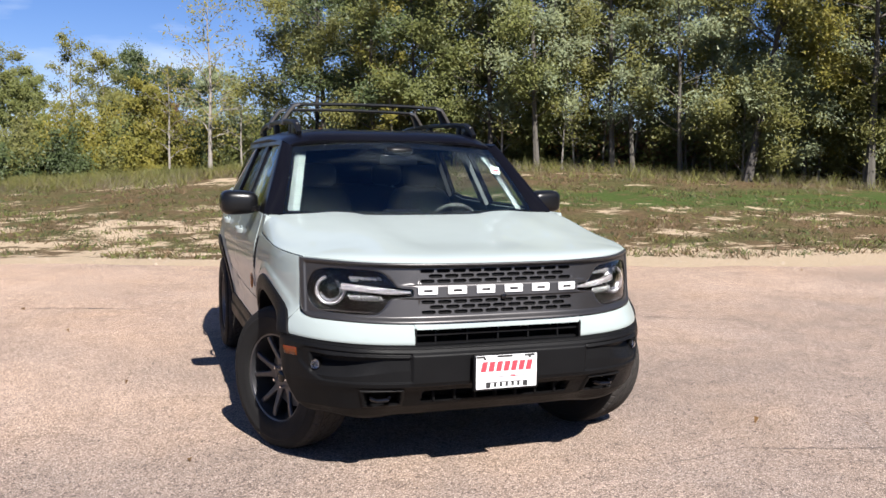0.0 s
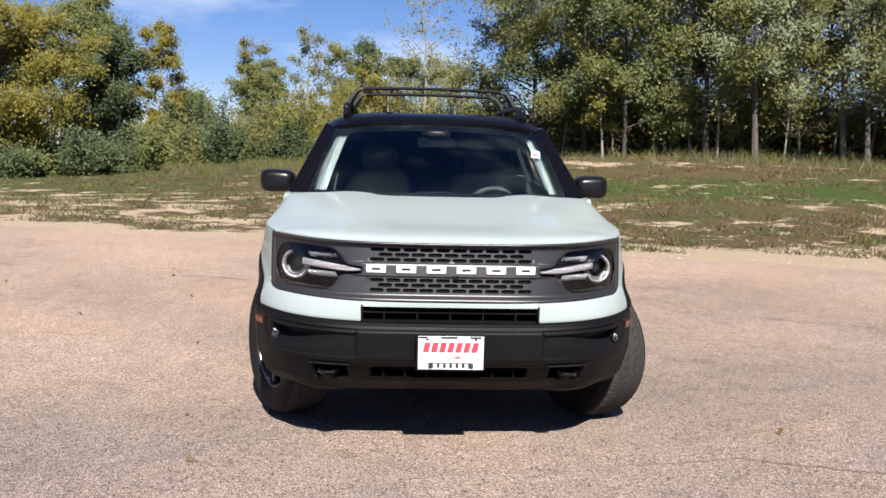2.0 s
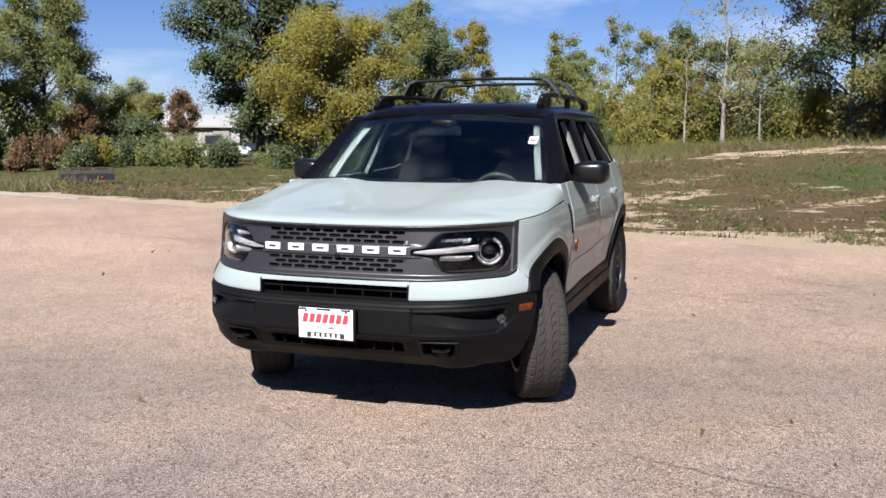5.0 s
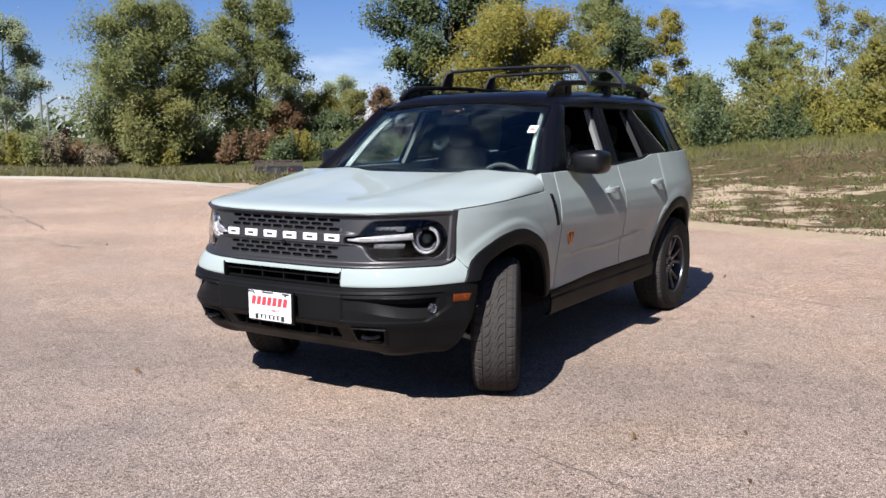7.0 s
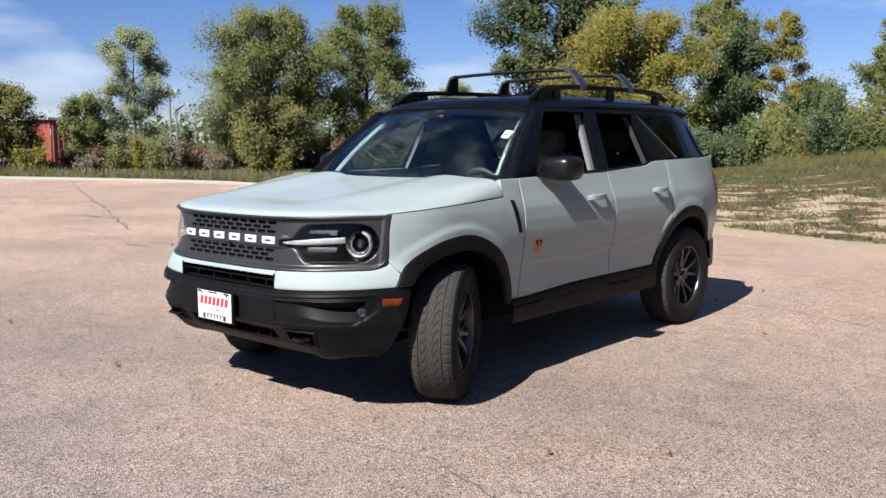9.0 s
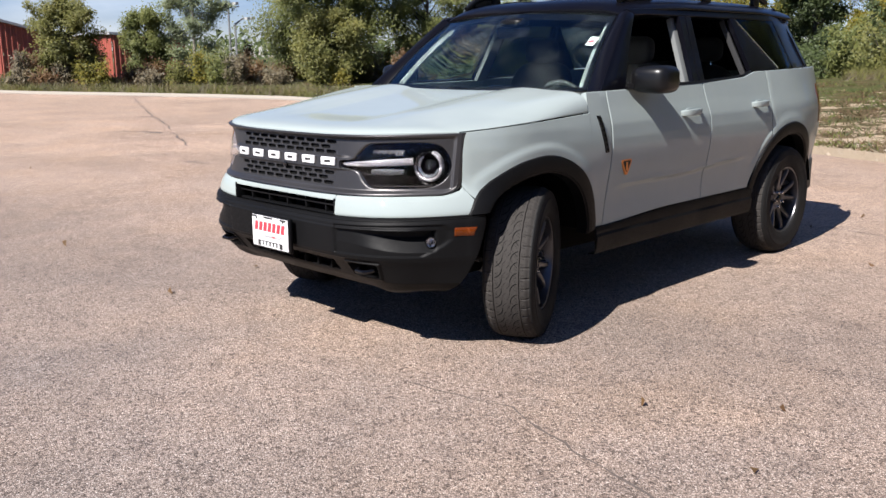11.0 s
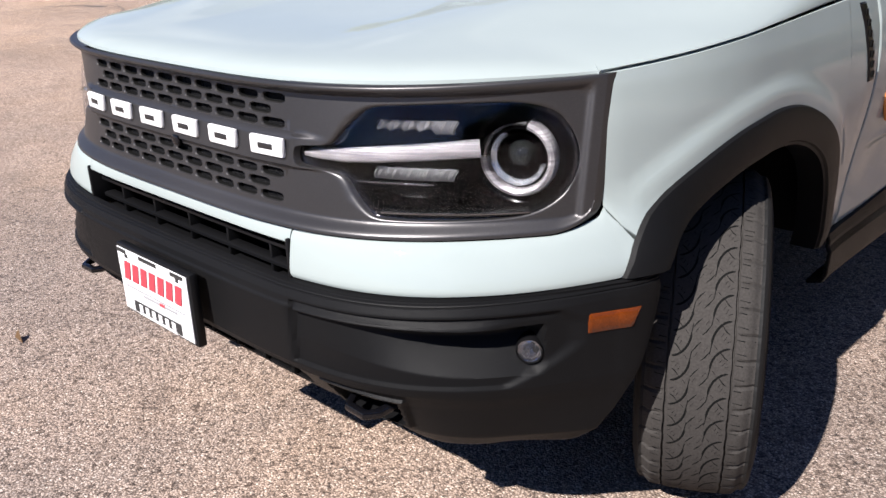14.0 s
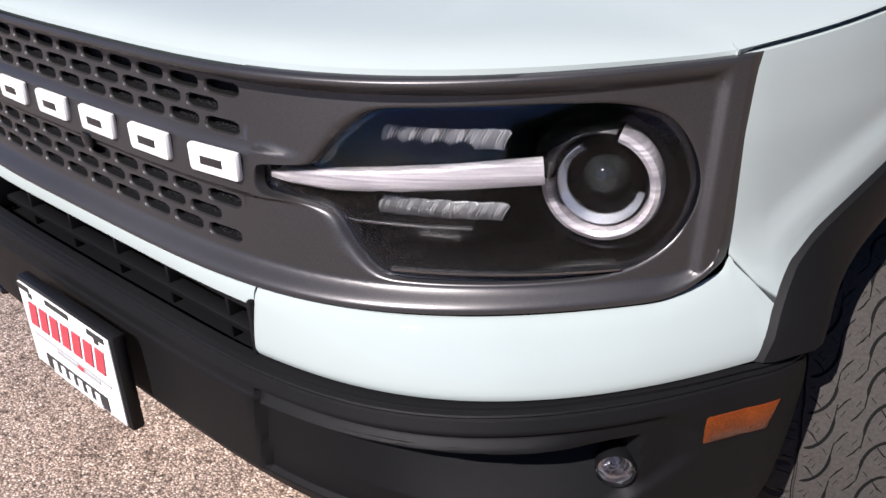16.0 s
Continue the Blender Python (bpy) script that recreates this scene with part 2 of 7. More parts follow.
SOIL = soil()
gx = axis(-900, 900, -50, 34, 0.5, 1.25)
gy = axis(-900, 900, 3, 46, 0.45, 1.25)
gverts = [(x, y, ground_z(x, y)) for y in gy for x in gx]
nx = len(gx)
gfaces = [(j * nx + i, j * nx + i + 1, (j + 1) * nx + i + 1, (j + 1) * nx + i) for j in range(len(gy) - 1) for i in range(nx - 1)]
ground = put_mesh("ground", gverts, gfaces, SOIL)
cover = ground.data.color_attributes.new("cover", "FLOAT_COLOR", "POINT")
vals = []
for x, y, z in gverts:
    d = y - lot_edge(x)
    # bare verge along the paving, a worn patch behind the car, a greener strip further up on the right
    wide = 1.0 + 1.7 * smooth01(-2, 4, x) + 0.7 * noise.noise(Vector((x * 0.6, 3.1, 0)))
    sand = 0.34 * (1 - smooth01(wide * 0.45, wide * 1.25, d))
    worn = 0.130 * smooth01(0.3, 1.5, d) * (1 - smooth01(7, 13, d)) * (1 - smooth01(-1, 3, x)) * smooth01(-16, -10, x)
    worn += 0.055 * smooth01(0.3, 1.5, d) * (1 - smooth01(7, 10, d)) * smooth01(0, 4, x)
    far_sand = 0.20 * math.exp(-((d - 17.5) / 1.1) ** 2) * smooth01(-5, -1, x) * (1 - smooth01(6, 11, x))
    green = smooth01(8.0, 9.5, d) * (1 - smooth01(11.5, 14.5, d)) * smooth01(1, 5, x) * 0.95 + 0.5 * smooth01(3, 8, d) * (1 - smooth01(-7, -2, x)) + 0.04
    vals += [sand + worn + far_sand - 0.02 - 0.12 * (1 - smooth01(-22, -14, x)), green, 0, 1]
cover.data.foreach_set("color", vals)
tagged(ground, "rough mown slope of dry grass with bare sandy patches", "ground", kind="structure")


def chip_seal():
    m = mat("worn tan chip seal paving", (0.3, 0.25, 0.21), 0.85, spec=0.3)
    v = coords(m)
    vor = node(m, "ShaderNodeTexVoronoi", Scale=182.0)
    link(m, v, vor.inputs["Vector"])
    vor2 = node(m, "ShaderNodeTexVoronoi", Scale=86.0)
    link(m, v, vor2.inputs["Vector"])
    sep = m.node_tree.nodes.new("ShaderNodeSeparateColor")
    link(m, vor.outputs["Color"], sep.inputs["Color"])
    stone = ramp(m, sep.outputs["Red"], [(0.0, (0.098, 0.079, 0.072)), (0.12, (0.222, 0.173, 0.152)), (0.5, (0.350, 0.269, 0.230)), (0.85, (0.445, 0.349, 0.302)), (1.0, (0.610, 0.524, 0.477))])
    gap = ramp(m, vor.outputs["Distance"], [(0.35, (0.96, 0.96, 0.96)), (0.62, (0.44, 0.42, 0.41))])
    stone = mixc(m, 1.0, stone, gap, "MULTIPLY")
    sep2 = m.node_tree.nodes.new("ShaderNodeSeparateColor")
    link(m, vor2.outputs["Color"], sep2.inputs["Color"])
    pit = ramp(m, sep2.outputs["Green"], [(0.09, (0.36, 0.34, 0.33)), (0.15, (0.985, 0.985, 0.985))])
    stone = mixc(m, 0.8, stone, pit, "MULTIPLY")
    broad = ramp(m, noise_tex(m, v, 0.35, 6, 0.6), [(0.30, (0.72, 0.72, 0.72)), (0.64, (1.12, 1.10, 1.08))])
    stone = mixc(m, 1.0, stone, broad, "MULTIPLY")
    stain = ramp(m, noise_tex(m, coords(m, (1.0, 2.2, 1)), 1.3, 6, 0.65), [(0.30, (0.62, 0.60, 0.59)), (0.40, (1, 1, 1))])
    stone = mixc(m, 0.7, stone, stain, "MULTIPLY")
    tone = ramp(m, noise_tex(m, v, 0.8, 5, 0.6), [(0.34, (0.95, 0.975, 1.005)), (0.52, (1, 1, 1)), (0.68, (1.03, 1.00, 0.95))])
    stone = mixc(m, 1.0, stone, tone, "MULTIPLY")
    worn = ramp(m, noise_tex(m, v, 5.0, 5, 0.7), [(0.30, (0.78, 0.78, 0.79)), (0.50, (1, 1, 1)), (0.72, (1.10, 1.09, 1.08))])
    stone = mixc(m, 0.85, stone, worn, "MULTIPLY")
    # grazing-view brightening put into the colour: paler and warmer further out
    xyz = m.node_tree.nodes.new("ShaderNodeSeparateXYZ")
    link(m, v, xyz.inputs[0])
    far_dist = node(m, "ShaderNodeMath")
    far_dist.operation = "MULTIPLY_ADD"
    far_dist.inputs[1].default_value = -0.25
    link(m, xyz.outputs["X"], far_dist.inputs[0])
    link(m, xyz.outputs["Y"], far_dist.inputs[2])
    wander = node(m, "ShaderNodeMath")
    wander.operation = "MULTIPLY_ADD"
    wander.inputs[1].default_value = 5.0
    link(m, noise_tex(m, v, 0.5, 5, 0.6), wander.inputs[0])
    link(m, far_dist.outputs[0], wander.inputs[2])
    part_ = node(m, "ShaderNodeMapRange")
    part_.inputs["From Min"].default_value = 0.2
    part_.inputs["From Max"].default_value = 7.5
    link(m, wander.outputs[0], part_.inputs["Value"])
    far_gain = ramp(m, part_.outputs[0], [(0.0, (0.885, 0.920, 0.925)), (1.0, (1.46, 1.38, 1.22))])
    stone = mixc(m, 1.0, stone, far_gain, "MULTIPLY")
    link(m, stone, bsdf(m).inputs["Base Color"])
    inv = node(m, "ShaderNodeMath")
    inv.operation = "SUBTRACT"
    inv.inputs[0].default_value = 1.0
    link(m, vor.outputs["Distance"], inv.inputs[1])
    bump(m, inv.outputs[0], 0.55, 0.006)
    return m


PAVING = chip_seal()
pv_x = sorted(set(list(np.arange(-70, 40, 0.35))))
prow = []
for x in pv_x:
    e = lot_edge(x) + 0.28 * noise.noise(Vector((x * 0.9, 0.2, 4.0))) + 0.10 * noise.noise(Vector((x * 3.3, 0.7, 9.0)))
    prow.append([(x, -60, 0), (x, -12, 0), (x, 3, 0), (x, e - 0.5, 0), (x, e, -0.012)])
pverts = [p for r in prow for p in r]
pfaces = [(i * 5 + j, (i + 1) * 5 + j, (i + 1) * 5 + j + 1, i * 5 + j + 1) for i in range(len(pv_x) - 1) for j in range(4)]
pavement = put_mesh("pavement", pverts, pfaces, PAVING)
tagged(pavement, "worn tan chip-seal car park paving with fine cracks", "paving", kind="structure")

CRACK = grainy("dark tar crack", (0.095, 0.075, 0.064), 0.9, 90, 0.5, 0.3, 0.002)


def crack(points, width, seed):
    rnd = random.Random(seed)
    pts = []
    for (x0, y0), (x1, y1) in zip(points, points[1:]):
        n = max(2, int(math.hypot(x1 - x0, y1 - y0) / 0.07))
        for i in range(n):
            f = i / n
            x, y = x0 + (x1 - x0) * f, y0 + (y1 - y0) * f
            w = 0.05 * noise.noise(Vector((x * 1.5, y * 1.5, seed))) + 0.02 * noise.noise(Vector((x * 9, y * 9, seed)))
            pts.append((x + w, y + w))
    verts, faces = [], []
    for i, (x, y) in enumerate(pts):
        w = width * (0.25 + rnd.random() * 0.9) * (0.15 if noise.noise(Vector((x * 0.8, y * 0.8, seed + 5.0))) < -0.22 else 1)
        verts += [(x - w * 0.3, y - w, 0.0025), (x + w * 0.3, y + w, 0.0025)]
        if i:
            faces.append((2 * i - 2, 2 * i - 1, 2 * i + 1, 2 * i))
    ob = put_mesh("crack", verts, faces, CRACK, pavement, smooth=False)
    return ob


# ---- trees ----
def leaf_mat(name, stops, trans=0.42):
    m = bpy.data.materials.new(name)
    m.use_nodes = True
    nt = m.node_tree
    g = nt.nodes.new("ShaderNodeNewGeometry")
    b = bsdf(m)
    b.inputs["Roughness"].default_value = 0.55
    b.inputs["Specular IOR Level"].default_value = 0.35
    c = ramp(m, g.outputs["Random Per Island"], stops)
    big = ramp(m, noise_tex(m, coords(m), 0.9, 5, 0.6), [(0.33, (0.74, 0.80, 0.80)), (0.50, (0.98, 0.99, 0.97)), (0.68, (1.20, 1.14, 0.96))])
    c = mixc(m, 1.0, c, big, "MULTIPLY")
    link(m, c, b.inputs["Base Color"])
    t = nt.nodes.new("ShaderNodeBsdfTranslucent")
    link(m, c, t.inputs["Color"])
    mx = nt.nodes.new("ShaderNodeMixShader")
    mx.inputs[0].default_value = trans
    out = nt.nodes["Material Output"]
    nt.links.new(b.outputs[0], mx.inputs[1])
    nt.links.new(t.outputs[0], mx.inputs[2])
    nt.links.new(mx.outputs[0], out.inputs["Surface"])
    return m


LEAF = {
    "green": leaf_mat("mid green leaves", [(0.0, (0.1239, 0.1376, 0.0433)), (0.5, (0.1376, 0.1535, 0.0486)), (0.88, (0.1561, 0.1655, 0.0545)), (1.0, (0.1693, 0.1724, 0.0519))]),
    "olive": leaf_mat("olive leaves", [(0.0, (0.1347, 0.1348, 0.0412)), (0.5, (0.1514, 0.1518, 0.0463)), (0.85, (0.1678, 0.1635, 0.0508)), (1.0, (0.1819, 0.1704, 0.0508))]),
    "grey": leaf_mat("grey green leaves", [(0.0, (0.1904, 0.2168, 0.1239)), (0.5, (0.2130, 0.2425, 0.1384)), (0.9, (0.2389, 0.2692, 0.1596)), (1.0, (0.2593, 0.2774, 0.1538))]),
    "dark": leaf_mat("dark oak leaves", [(0.0, (0.0458, 0.0632, 0.0231)), (0.6, (0.0568, 0.0772, 0.0274)), (1.0, (0.0626, 0.0814, 0.0299))], 0.25),
    "gold": leaf_mat("golden leaves", [(0.0, (0.1420, 0.1400, 0.0265)), (0.35, (0.1720, 0.1560, 0.0275)), (0.75, (0.2080, 0.1730, 0.0280)), (1.0, (0.2250, 0.1740, 0.0280))]),
    "mixed": leaf_mat("yellowing leaves", [(0.0, (0.1627, 0.1522, 0.0308)), (0.5, (0.1799, 0.1662, 0.0338)), (0.75, (0.2050, 0.1788, 0.0346)), (1.0, (0.2211, 0.1857, 0.0352))]),
    "rust": leaf_mat("rusty leaves", [(0.0, (0.1180, 0.0680, 0.0370)), (0.5, (0.1430, 0.0800, 0.0400)), (1.0, (0.1600, 0.0950, 0.0430))]),
    "straw": leaf_mat("dry straw blades", [(0.0, (0.0964, 0.0766, 0.0438)), (0.5, (0.1394, 0.1079, 0.0665)), (1.0, (0.1628, 0.1425, 0.0962))], 0.2),
    "blade": leaf_mat("grass blades", [(0.0, (0.0665, 0.0539, 0.0244)), (0.5, (0.094, 0.0676, 0.033)), (1.0, (0.1525, 0.0933, 0.0551))], 0.2),
}
BARK = grainy("grey brown bark", (0.046, 0.040, 0.036), 0.9, 22, 0.5, 0.8, 0.02, big=1.2)
BARK_GREY = grainy("sunlit grey bark", (0.075, 0.067, 0.056), 0.9, 22, 0.4, 0.7, 0.015, big=1.2)
BARK_PALE = grainy("pale bark", (0.2028, 0.1833, 0.1599), 0.85, 22, 0.35, 0.6, 0.01, big=1.2)


def tube(verts, faces, pts, radii, sides=6):
    start = len(verts)
    for k, p in enumerate(pts):
        a = pts[max(0, k - 1)]
        b = pts[min(len(pts) - 1, k + 1)]
        d = (b - a).normalized()
        u = d.orthogonal().normalized()
        w = d.cross(u)
        for s in range(sides):
            t = 2 * math.pi * s / sides
            verts.append(p + (u * math.cos(t) + w * math.sin(t)) * radii[k])
    for k in range(len(pts) - 1):
        for s in range(sides):
            a = start + k * sides + s
            b = start + k * sides + (s + 1) % sides
            faces.append((a, b, b + sides, a + sides))
    verts.append(pts[-1])
    tip = len(verts) - 1
    for s in range(sides):
        faces.append((start + (len(pts) - 1) * sides + s, start + (len(pts) - 1) * sides + (s + 1) % sides, tip))


def leaf_mesh(name, centres, size, material, parent, rng, upright=0.0, long=1.6, label=""):
    """Many small leaves, each a three-cornered blade."""
    n = len(centres)
    c = np.asarray(centres)
    d = rng.normal(size=(n, 3))
    d[:, 2] = d[:, 2] * (1 - upright) + upright * 2.2
    d /= np.linalg.norm(d, axis=1)[:, None]
    e = np.cross(d, rng.normal(size=(n, 3)))
    e /= np.linalg.norm(e, axis=1)[:, None] + 1e-9
    s = size * rng.uniform(0.55, 1.3, size=(n, 1))
    nrm = np.cross(d, e)
    if not upright:
        # leaf faces are tilted towards the sun so that crowns come out brighter
        nrm = nrm * np.sign(nrm @ np.array(SUN))[:, None] + 0.55 * np.array(SUN)
        nrm /= np.linalg.norm(nrm, axis=1)[:, None]
        d = np.cross(nrm, e)
        d /= np.linalg.norm(d, axis=1)[:, None]
        e = np.cross(d, nrm)
    corners = np.stack([c - d * s * long * 0.5 + e * s * 0.42, c + d * s * long * 0.5, c - d * s * long * 0.5 - e * s * 0.42], 1).reshape(-1, 3)
    me = bpy.data.meshes.new(name)
    me.vertices.add(3 * n)
    me.vertices.foreach_set("co", corners.astype(np.float32).ravel())
    me.loops.add(3 * n)
    me.loops.foreach_set("vertex_index", np.arange(3 * n, dtype=np.int32))
    me.polygons.add(n)
    me.polygons.foreach_set("loop_start", np.arange(0, 3 * n, 3, dtype=np.int32))
    me.update(calc_edges=True)
    me.materials.append(material)
    ob = new(name, me)
    if parent:
        ob.parent = parent
    if label:
        ob["label"] = label
    return ob


def tree(x, y, h, spread, leaf, seed, label, base=0.22, leaves=3800, size=0.15, lean=0.0, trunk_r=None, bark=None, limbs=15, name="tree", category="tree", top=1.0, sub=4, droop=0.0):
    rnd = random.Random(seed)
    rng = np.random.default_rng(seed)
    z0 = ground_z(x, y) - 0.1
    root = new(name)
    root.location = (x, y, z0)
    tagged(root, label, category, group="trees round the car park")
    r0 = trunk_r or 0.012 * h + 0.05
    verts, faces = [], []
    n = 9
    axis_pts = []
    ox, oy = rnd.uniform(0, 50), rnd.uniform(0, 50)
    for k in range(n):
        f = k / (n - 1)
        wob = 0.035 * h * f
        axis_pts.append(Vector((lean * h * f + wob * noise.noise(Vector((ox, f * 2.2, 0))), wob * noise.noise(Vector((oy, f * 2.2, 5))), h * 0.93 * f)))
    tube(verts, faces, axis_pts, [r0 * (1.25 if k == 0 else 1) * (1 - 0.9 * k / (n - 1)) for k in range(n)], 7)
    tips = []
    for i in range(limbs):
        f = base + (0.97 - base) * (i + rnd.random() * 0.8) / limbs
        k = f * (n - 1)
        p = axis_pts[int(k)].lerp(axis_pts[min(n - 1, int(k) + 1)], k - int(k))
        az = i * 2.4 + rnd.uniform(-0.5, 0.5)
        g = (f - base) / (1 - base)
        reach = spread * (0.45 + 1.0 * math.sin(math.pi * (0.18 + 0.80 * g) ** top)) * rnd.uniform(0.40, 0.78)
        up = reach * rnd.uniform(0.25, 0.8) - droop * reach
        out = Vector((math.cos(az), math.sin(az), 0))
        end = p + out * reach + Vector((0, 0, up))
        end.z = min(end.z, h * (0.93 + 0.05 * rnd.random()))
        mid = p.lerp(end, 0.5) + Vector((rnd.uniform(-0.1, 0.1) * reach, rnd.uniform(-0.1, 0.1) * reach, 0.12 * reach))
        rl = r0 * 0.42 * (1 - 0.7 * f)
        tube(verts, faces, [p, mid, end], [rl, rl * 0.65, rl * 0.2], 5)
        for s in range(sub):
            q = rnd.uniform(0.35, 1.0)
            a = mid.lerp(end, (q - 0.5) * 2) if q > 0.5 else p.lerp(mid, q * 2)
            dirv = (out + Vector((rnd.uniform(-1, 1), rnd.uniform(-1, 1), rnd.uniform(-0.35, 0.9) - droop))).normalized()
            b = a + dirv * reach * rnd.uniform(0.3, 0.6)
            b.z = min(b.z, h * (0.96 + 0.06 * rnd.random()))
            tube(verts, faces, [a, a.lerp(b, 0.5) + Vector((0, 0, 0.05)), b], [rl * 0.4, rl * 0.28, 0.008], 4)
            tips.append((a, b))
        tips.append((mid, end))
    tips.append((axis_pts[-2], axis_pts[-1] + Vector((0, 0, 0.1))))
    # draw the limbs in or out until the crown is as wide and high as it should be
    ends = np.array([t[1] for t in tips])
    wide = spread / np.percentile(np.hypot(ends[:, 0], ends[:, 1]), 92)
    high = (h - 0.04 * h) / ends[:, 2].max()

    def fitted(p):
        f = wide if lean == 0 else 1.0
        return Vector((p.x * f, p.y * f, p.z * high))
    verts = verts[:7 * n + 1] + [fitted(p) for p in verts[7 * n + 1:]]
    tips = [(fitted(a), fitted(b)) for a, b in tips]
    put_mesh("trunk", verts, faces, bark or BARK, root)
    leaves, size = int(leaves * 2.9), size * 0.60
    if leaves:
        ia = rng.integers(0, len(tips), leaves)
        A = np.array([t[0] for t in tips])[ia]
        B = np.array([t[1] for t in tips])[ia]
        q = rng.uniform(0.0, 1.06, size=(leaves, 1)) ** 0.8
        puff = rng.normal(size=(leaves, 3)) * (0.055 * spread + 0.09) * rng.uniform(0.5, 1.4, size=len(tips))[ia][:, None]
        leaf_mesh("crown", A + (B - A) * q + puff, size, LEAF[leaf], root, rng)
    return root


def bush(x, y, h, w, leaf, seed, label, leaves=1400, size=0.13, name="bush"):
    rnd = random.Random(seed)
    rng = np.random.default_rng(seed)
    z0 = ground_z(x, y) - 0.05
    root = new(name)
    root.location = (x, y, z0)
    tagged(root, label, "bush", group="bushes at the wood's edge")
    verts, faces, tips = [], [], []
    for i in range(16):
        az = i * 2.4 + rnd.uniform(-0.4, 0.4)
        end = Vector((math.cos(az) * w * rnd.uniform(0.2, 0.9), math.sin(az) * w * rnd.uniform(0.2, 0.9), h * rnd.choice((0.35, 0.5, 0.6, 0.8, 1.0, 1.15)) * rnd.uniform(0.85, 1.05)))
        mid = end * 0.5 + Vector((0, 0, 0.12 * h))
        tube(verts, faces, [Vector((rnd.uniform(-0.1, 0.1), rnd.uniform(-0.1, 0.1), 0)), mid, end], [0.03, 0.02, 0.006], 4)
        tips.append((mid * 0.4, end))
    leaves, size = int(leaves * 2.4), size * 0.62
    put_mesh("stem", verts, faces, BARK, root)
    ia = rng.integers(0, len(tips), leaves)
    A = np.array([t[0] for t in tips])[ia]
    B = np.array([t[1] for t in tips])[ia]
    c = A + (B - A) * rng.uniform(0.1, 1.1, size=(leaves, 1)) + rng.normal(size=(leaves, 3)) * (0.10 * w + 0.05) * rng.uniform(0.5, 1.8, size=len(tips))[ia][:, None]
    c[:, 2] = np.abs(c[:, 2])
    leaf_mesh("foliage", c, size, LEAF[leaf], root, rng)
    return root

# ---- the wood round the car park ----
def at_bearing(az, dist, ox=1.5, oy=-4.3):
    return ox + dist * math.sin(radians(az)), oy + dist * math.cos(radians(az))


rw = random.Random(21)
SLIM = "tall slender tree with dull green early-autumn leaves"
# tall thicket behind the car: slender front row, dense second row, undergrowth
for i in range(6):
    x, y = at_bearing(6.6 + i * 2.6 + rw.uniform(-0.5, 0.5), 33 + rw.uniform(-1.5, 2.5))
    tree(x, y, rw.uniform(9.5, 12.0), rw.uniform(2.5, 3.1), ("olive", "dark", "green", "olive", "green", "dark")[i], 100 + i, "tall bushy tree with dense green leaves", base=0.10, top=0.8, leaves=10500, size=0.125, lean=rw.uniform(-0.04, 0.04), trunk_r=rw.uniform(0.07, 0.12), limbs=24, droop=0.3)
for i in range(18):
    x, y = at_bearing(20.5 + i * 2.0 + rw.uniform(-0.9, 0.9), 33.5 + rw.uniform(-2.5, 3))
    tree(x, y, rw.uniform(9.5, 13.0), rw.uniform(2.0, 2.9), rw.choice(["olive", "grey", "grey", "olive", "grey"]), 120 + i, SLIM, base=0.13, top=0.8, leaves=5600, size=0.125, lean=rw.uniform(-0.09, 0.09), trunk_r=rw.uniform(0.06, 0.11), bark=BARK_GREY, limbs=20, droop=0.35)
for i in range(26):
    x, y = at_bearing(8.5 + i * 1.62 + rw.uniform(-0.7, 0.7), 32.4 + rw.uniform(-0.8, 2.6))
    tree(x, y, rw.uniform(5.0, 9.5), rw.uniform(0.8, 1.6), rw.choice(["grey", "olive", "mixed"]), 430 + i, "thin sapling with pale bark and few leaves", base=0.12, leaves=800, size=0.12, lean=rw.uniform(-0.12, 0.12), trunk_r=rw.uniform(0.028, 0.05), bark=BARK_PALE, limbs=16, sub=4)
x, y = at_bearing(37.7, 31.5, -1.5, -4.5)
tree(x, y, 11.0, 2.6, "olive", 401, "leaning dark-trunked tree with sparse yellow-green leaves", base=0.42, leaves=6000, size=0.13, lean=0.20, trunk_r=0.15, bark=BARK, limbs=18)
x, y = at_bearing(44.5, 32.0, -1.5, -4.5)
tree(x, y, 10.0, 3.0, "mixed", 402, "tall tree with yellow-green leaves and a pale trunk", base=0.30, leaves=8500, size=0.13, trunk_r=0.15, bark=BARK_GREY, limbs=20, droop=0.3)
for i in range(9):
    x, y = at_bearing(33.0 + i * 2.6 + rw.uniform(-0.6, 0.6), 31.0 + rw.uniform(-0.8, 1.2))
    tree(x, y, rw.uniform(3.2, 7.5), rw.uniform(1.5, 2.3), ("olive", "grey", "mixed")[i % 3], 460 + i, "bushy sunlit tree with pale olive leaves", base=0.05, leaves=6500, size=0.12, trunk_r=0.05, bark=BARK_PALE, limbs=26, sub=5)
for i in (0, 1, 2, 3, 4, 5, 6, 7, 8, 10, 12):
    x, y = at_bearing(6.5 + i * 3.0 + rw.uniform(-1, 1), 40 + rw.uniform(-1.5, 4))
    tree(x, y, rw.uniform(10.0, 13), rw.uniform(2.9, 3.7), rw.choice(["olive", "grey", "grey", "olive"]), 150 + i, "tall tree with dense green leaves", base=0.08, leaves=4400, size=0.19, limbs=18, trunk_r=0.12, droop=0.2)
for i in range(24):
    x, y = at_bearing(8 + i * 1.9 + rw.uniform(-0.8, 0.8), 36 + rw.uniform(-2.5, 3))
    bush(x, y, rw.uniform(1.2, 3.0), rw.uniform(0.9, 1.6), rw.choice(["olive", "grey", "green", "rust", "dark"]), 200 + i, "tangled undergrowth bush below tall trees", leaves=1700, size=0.14)
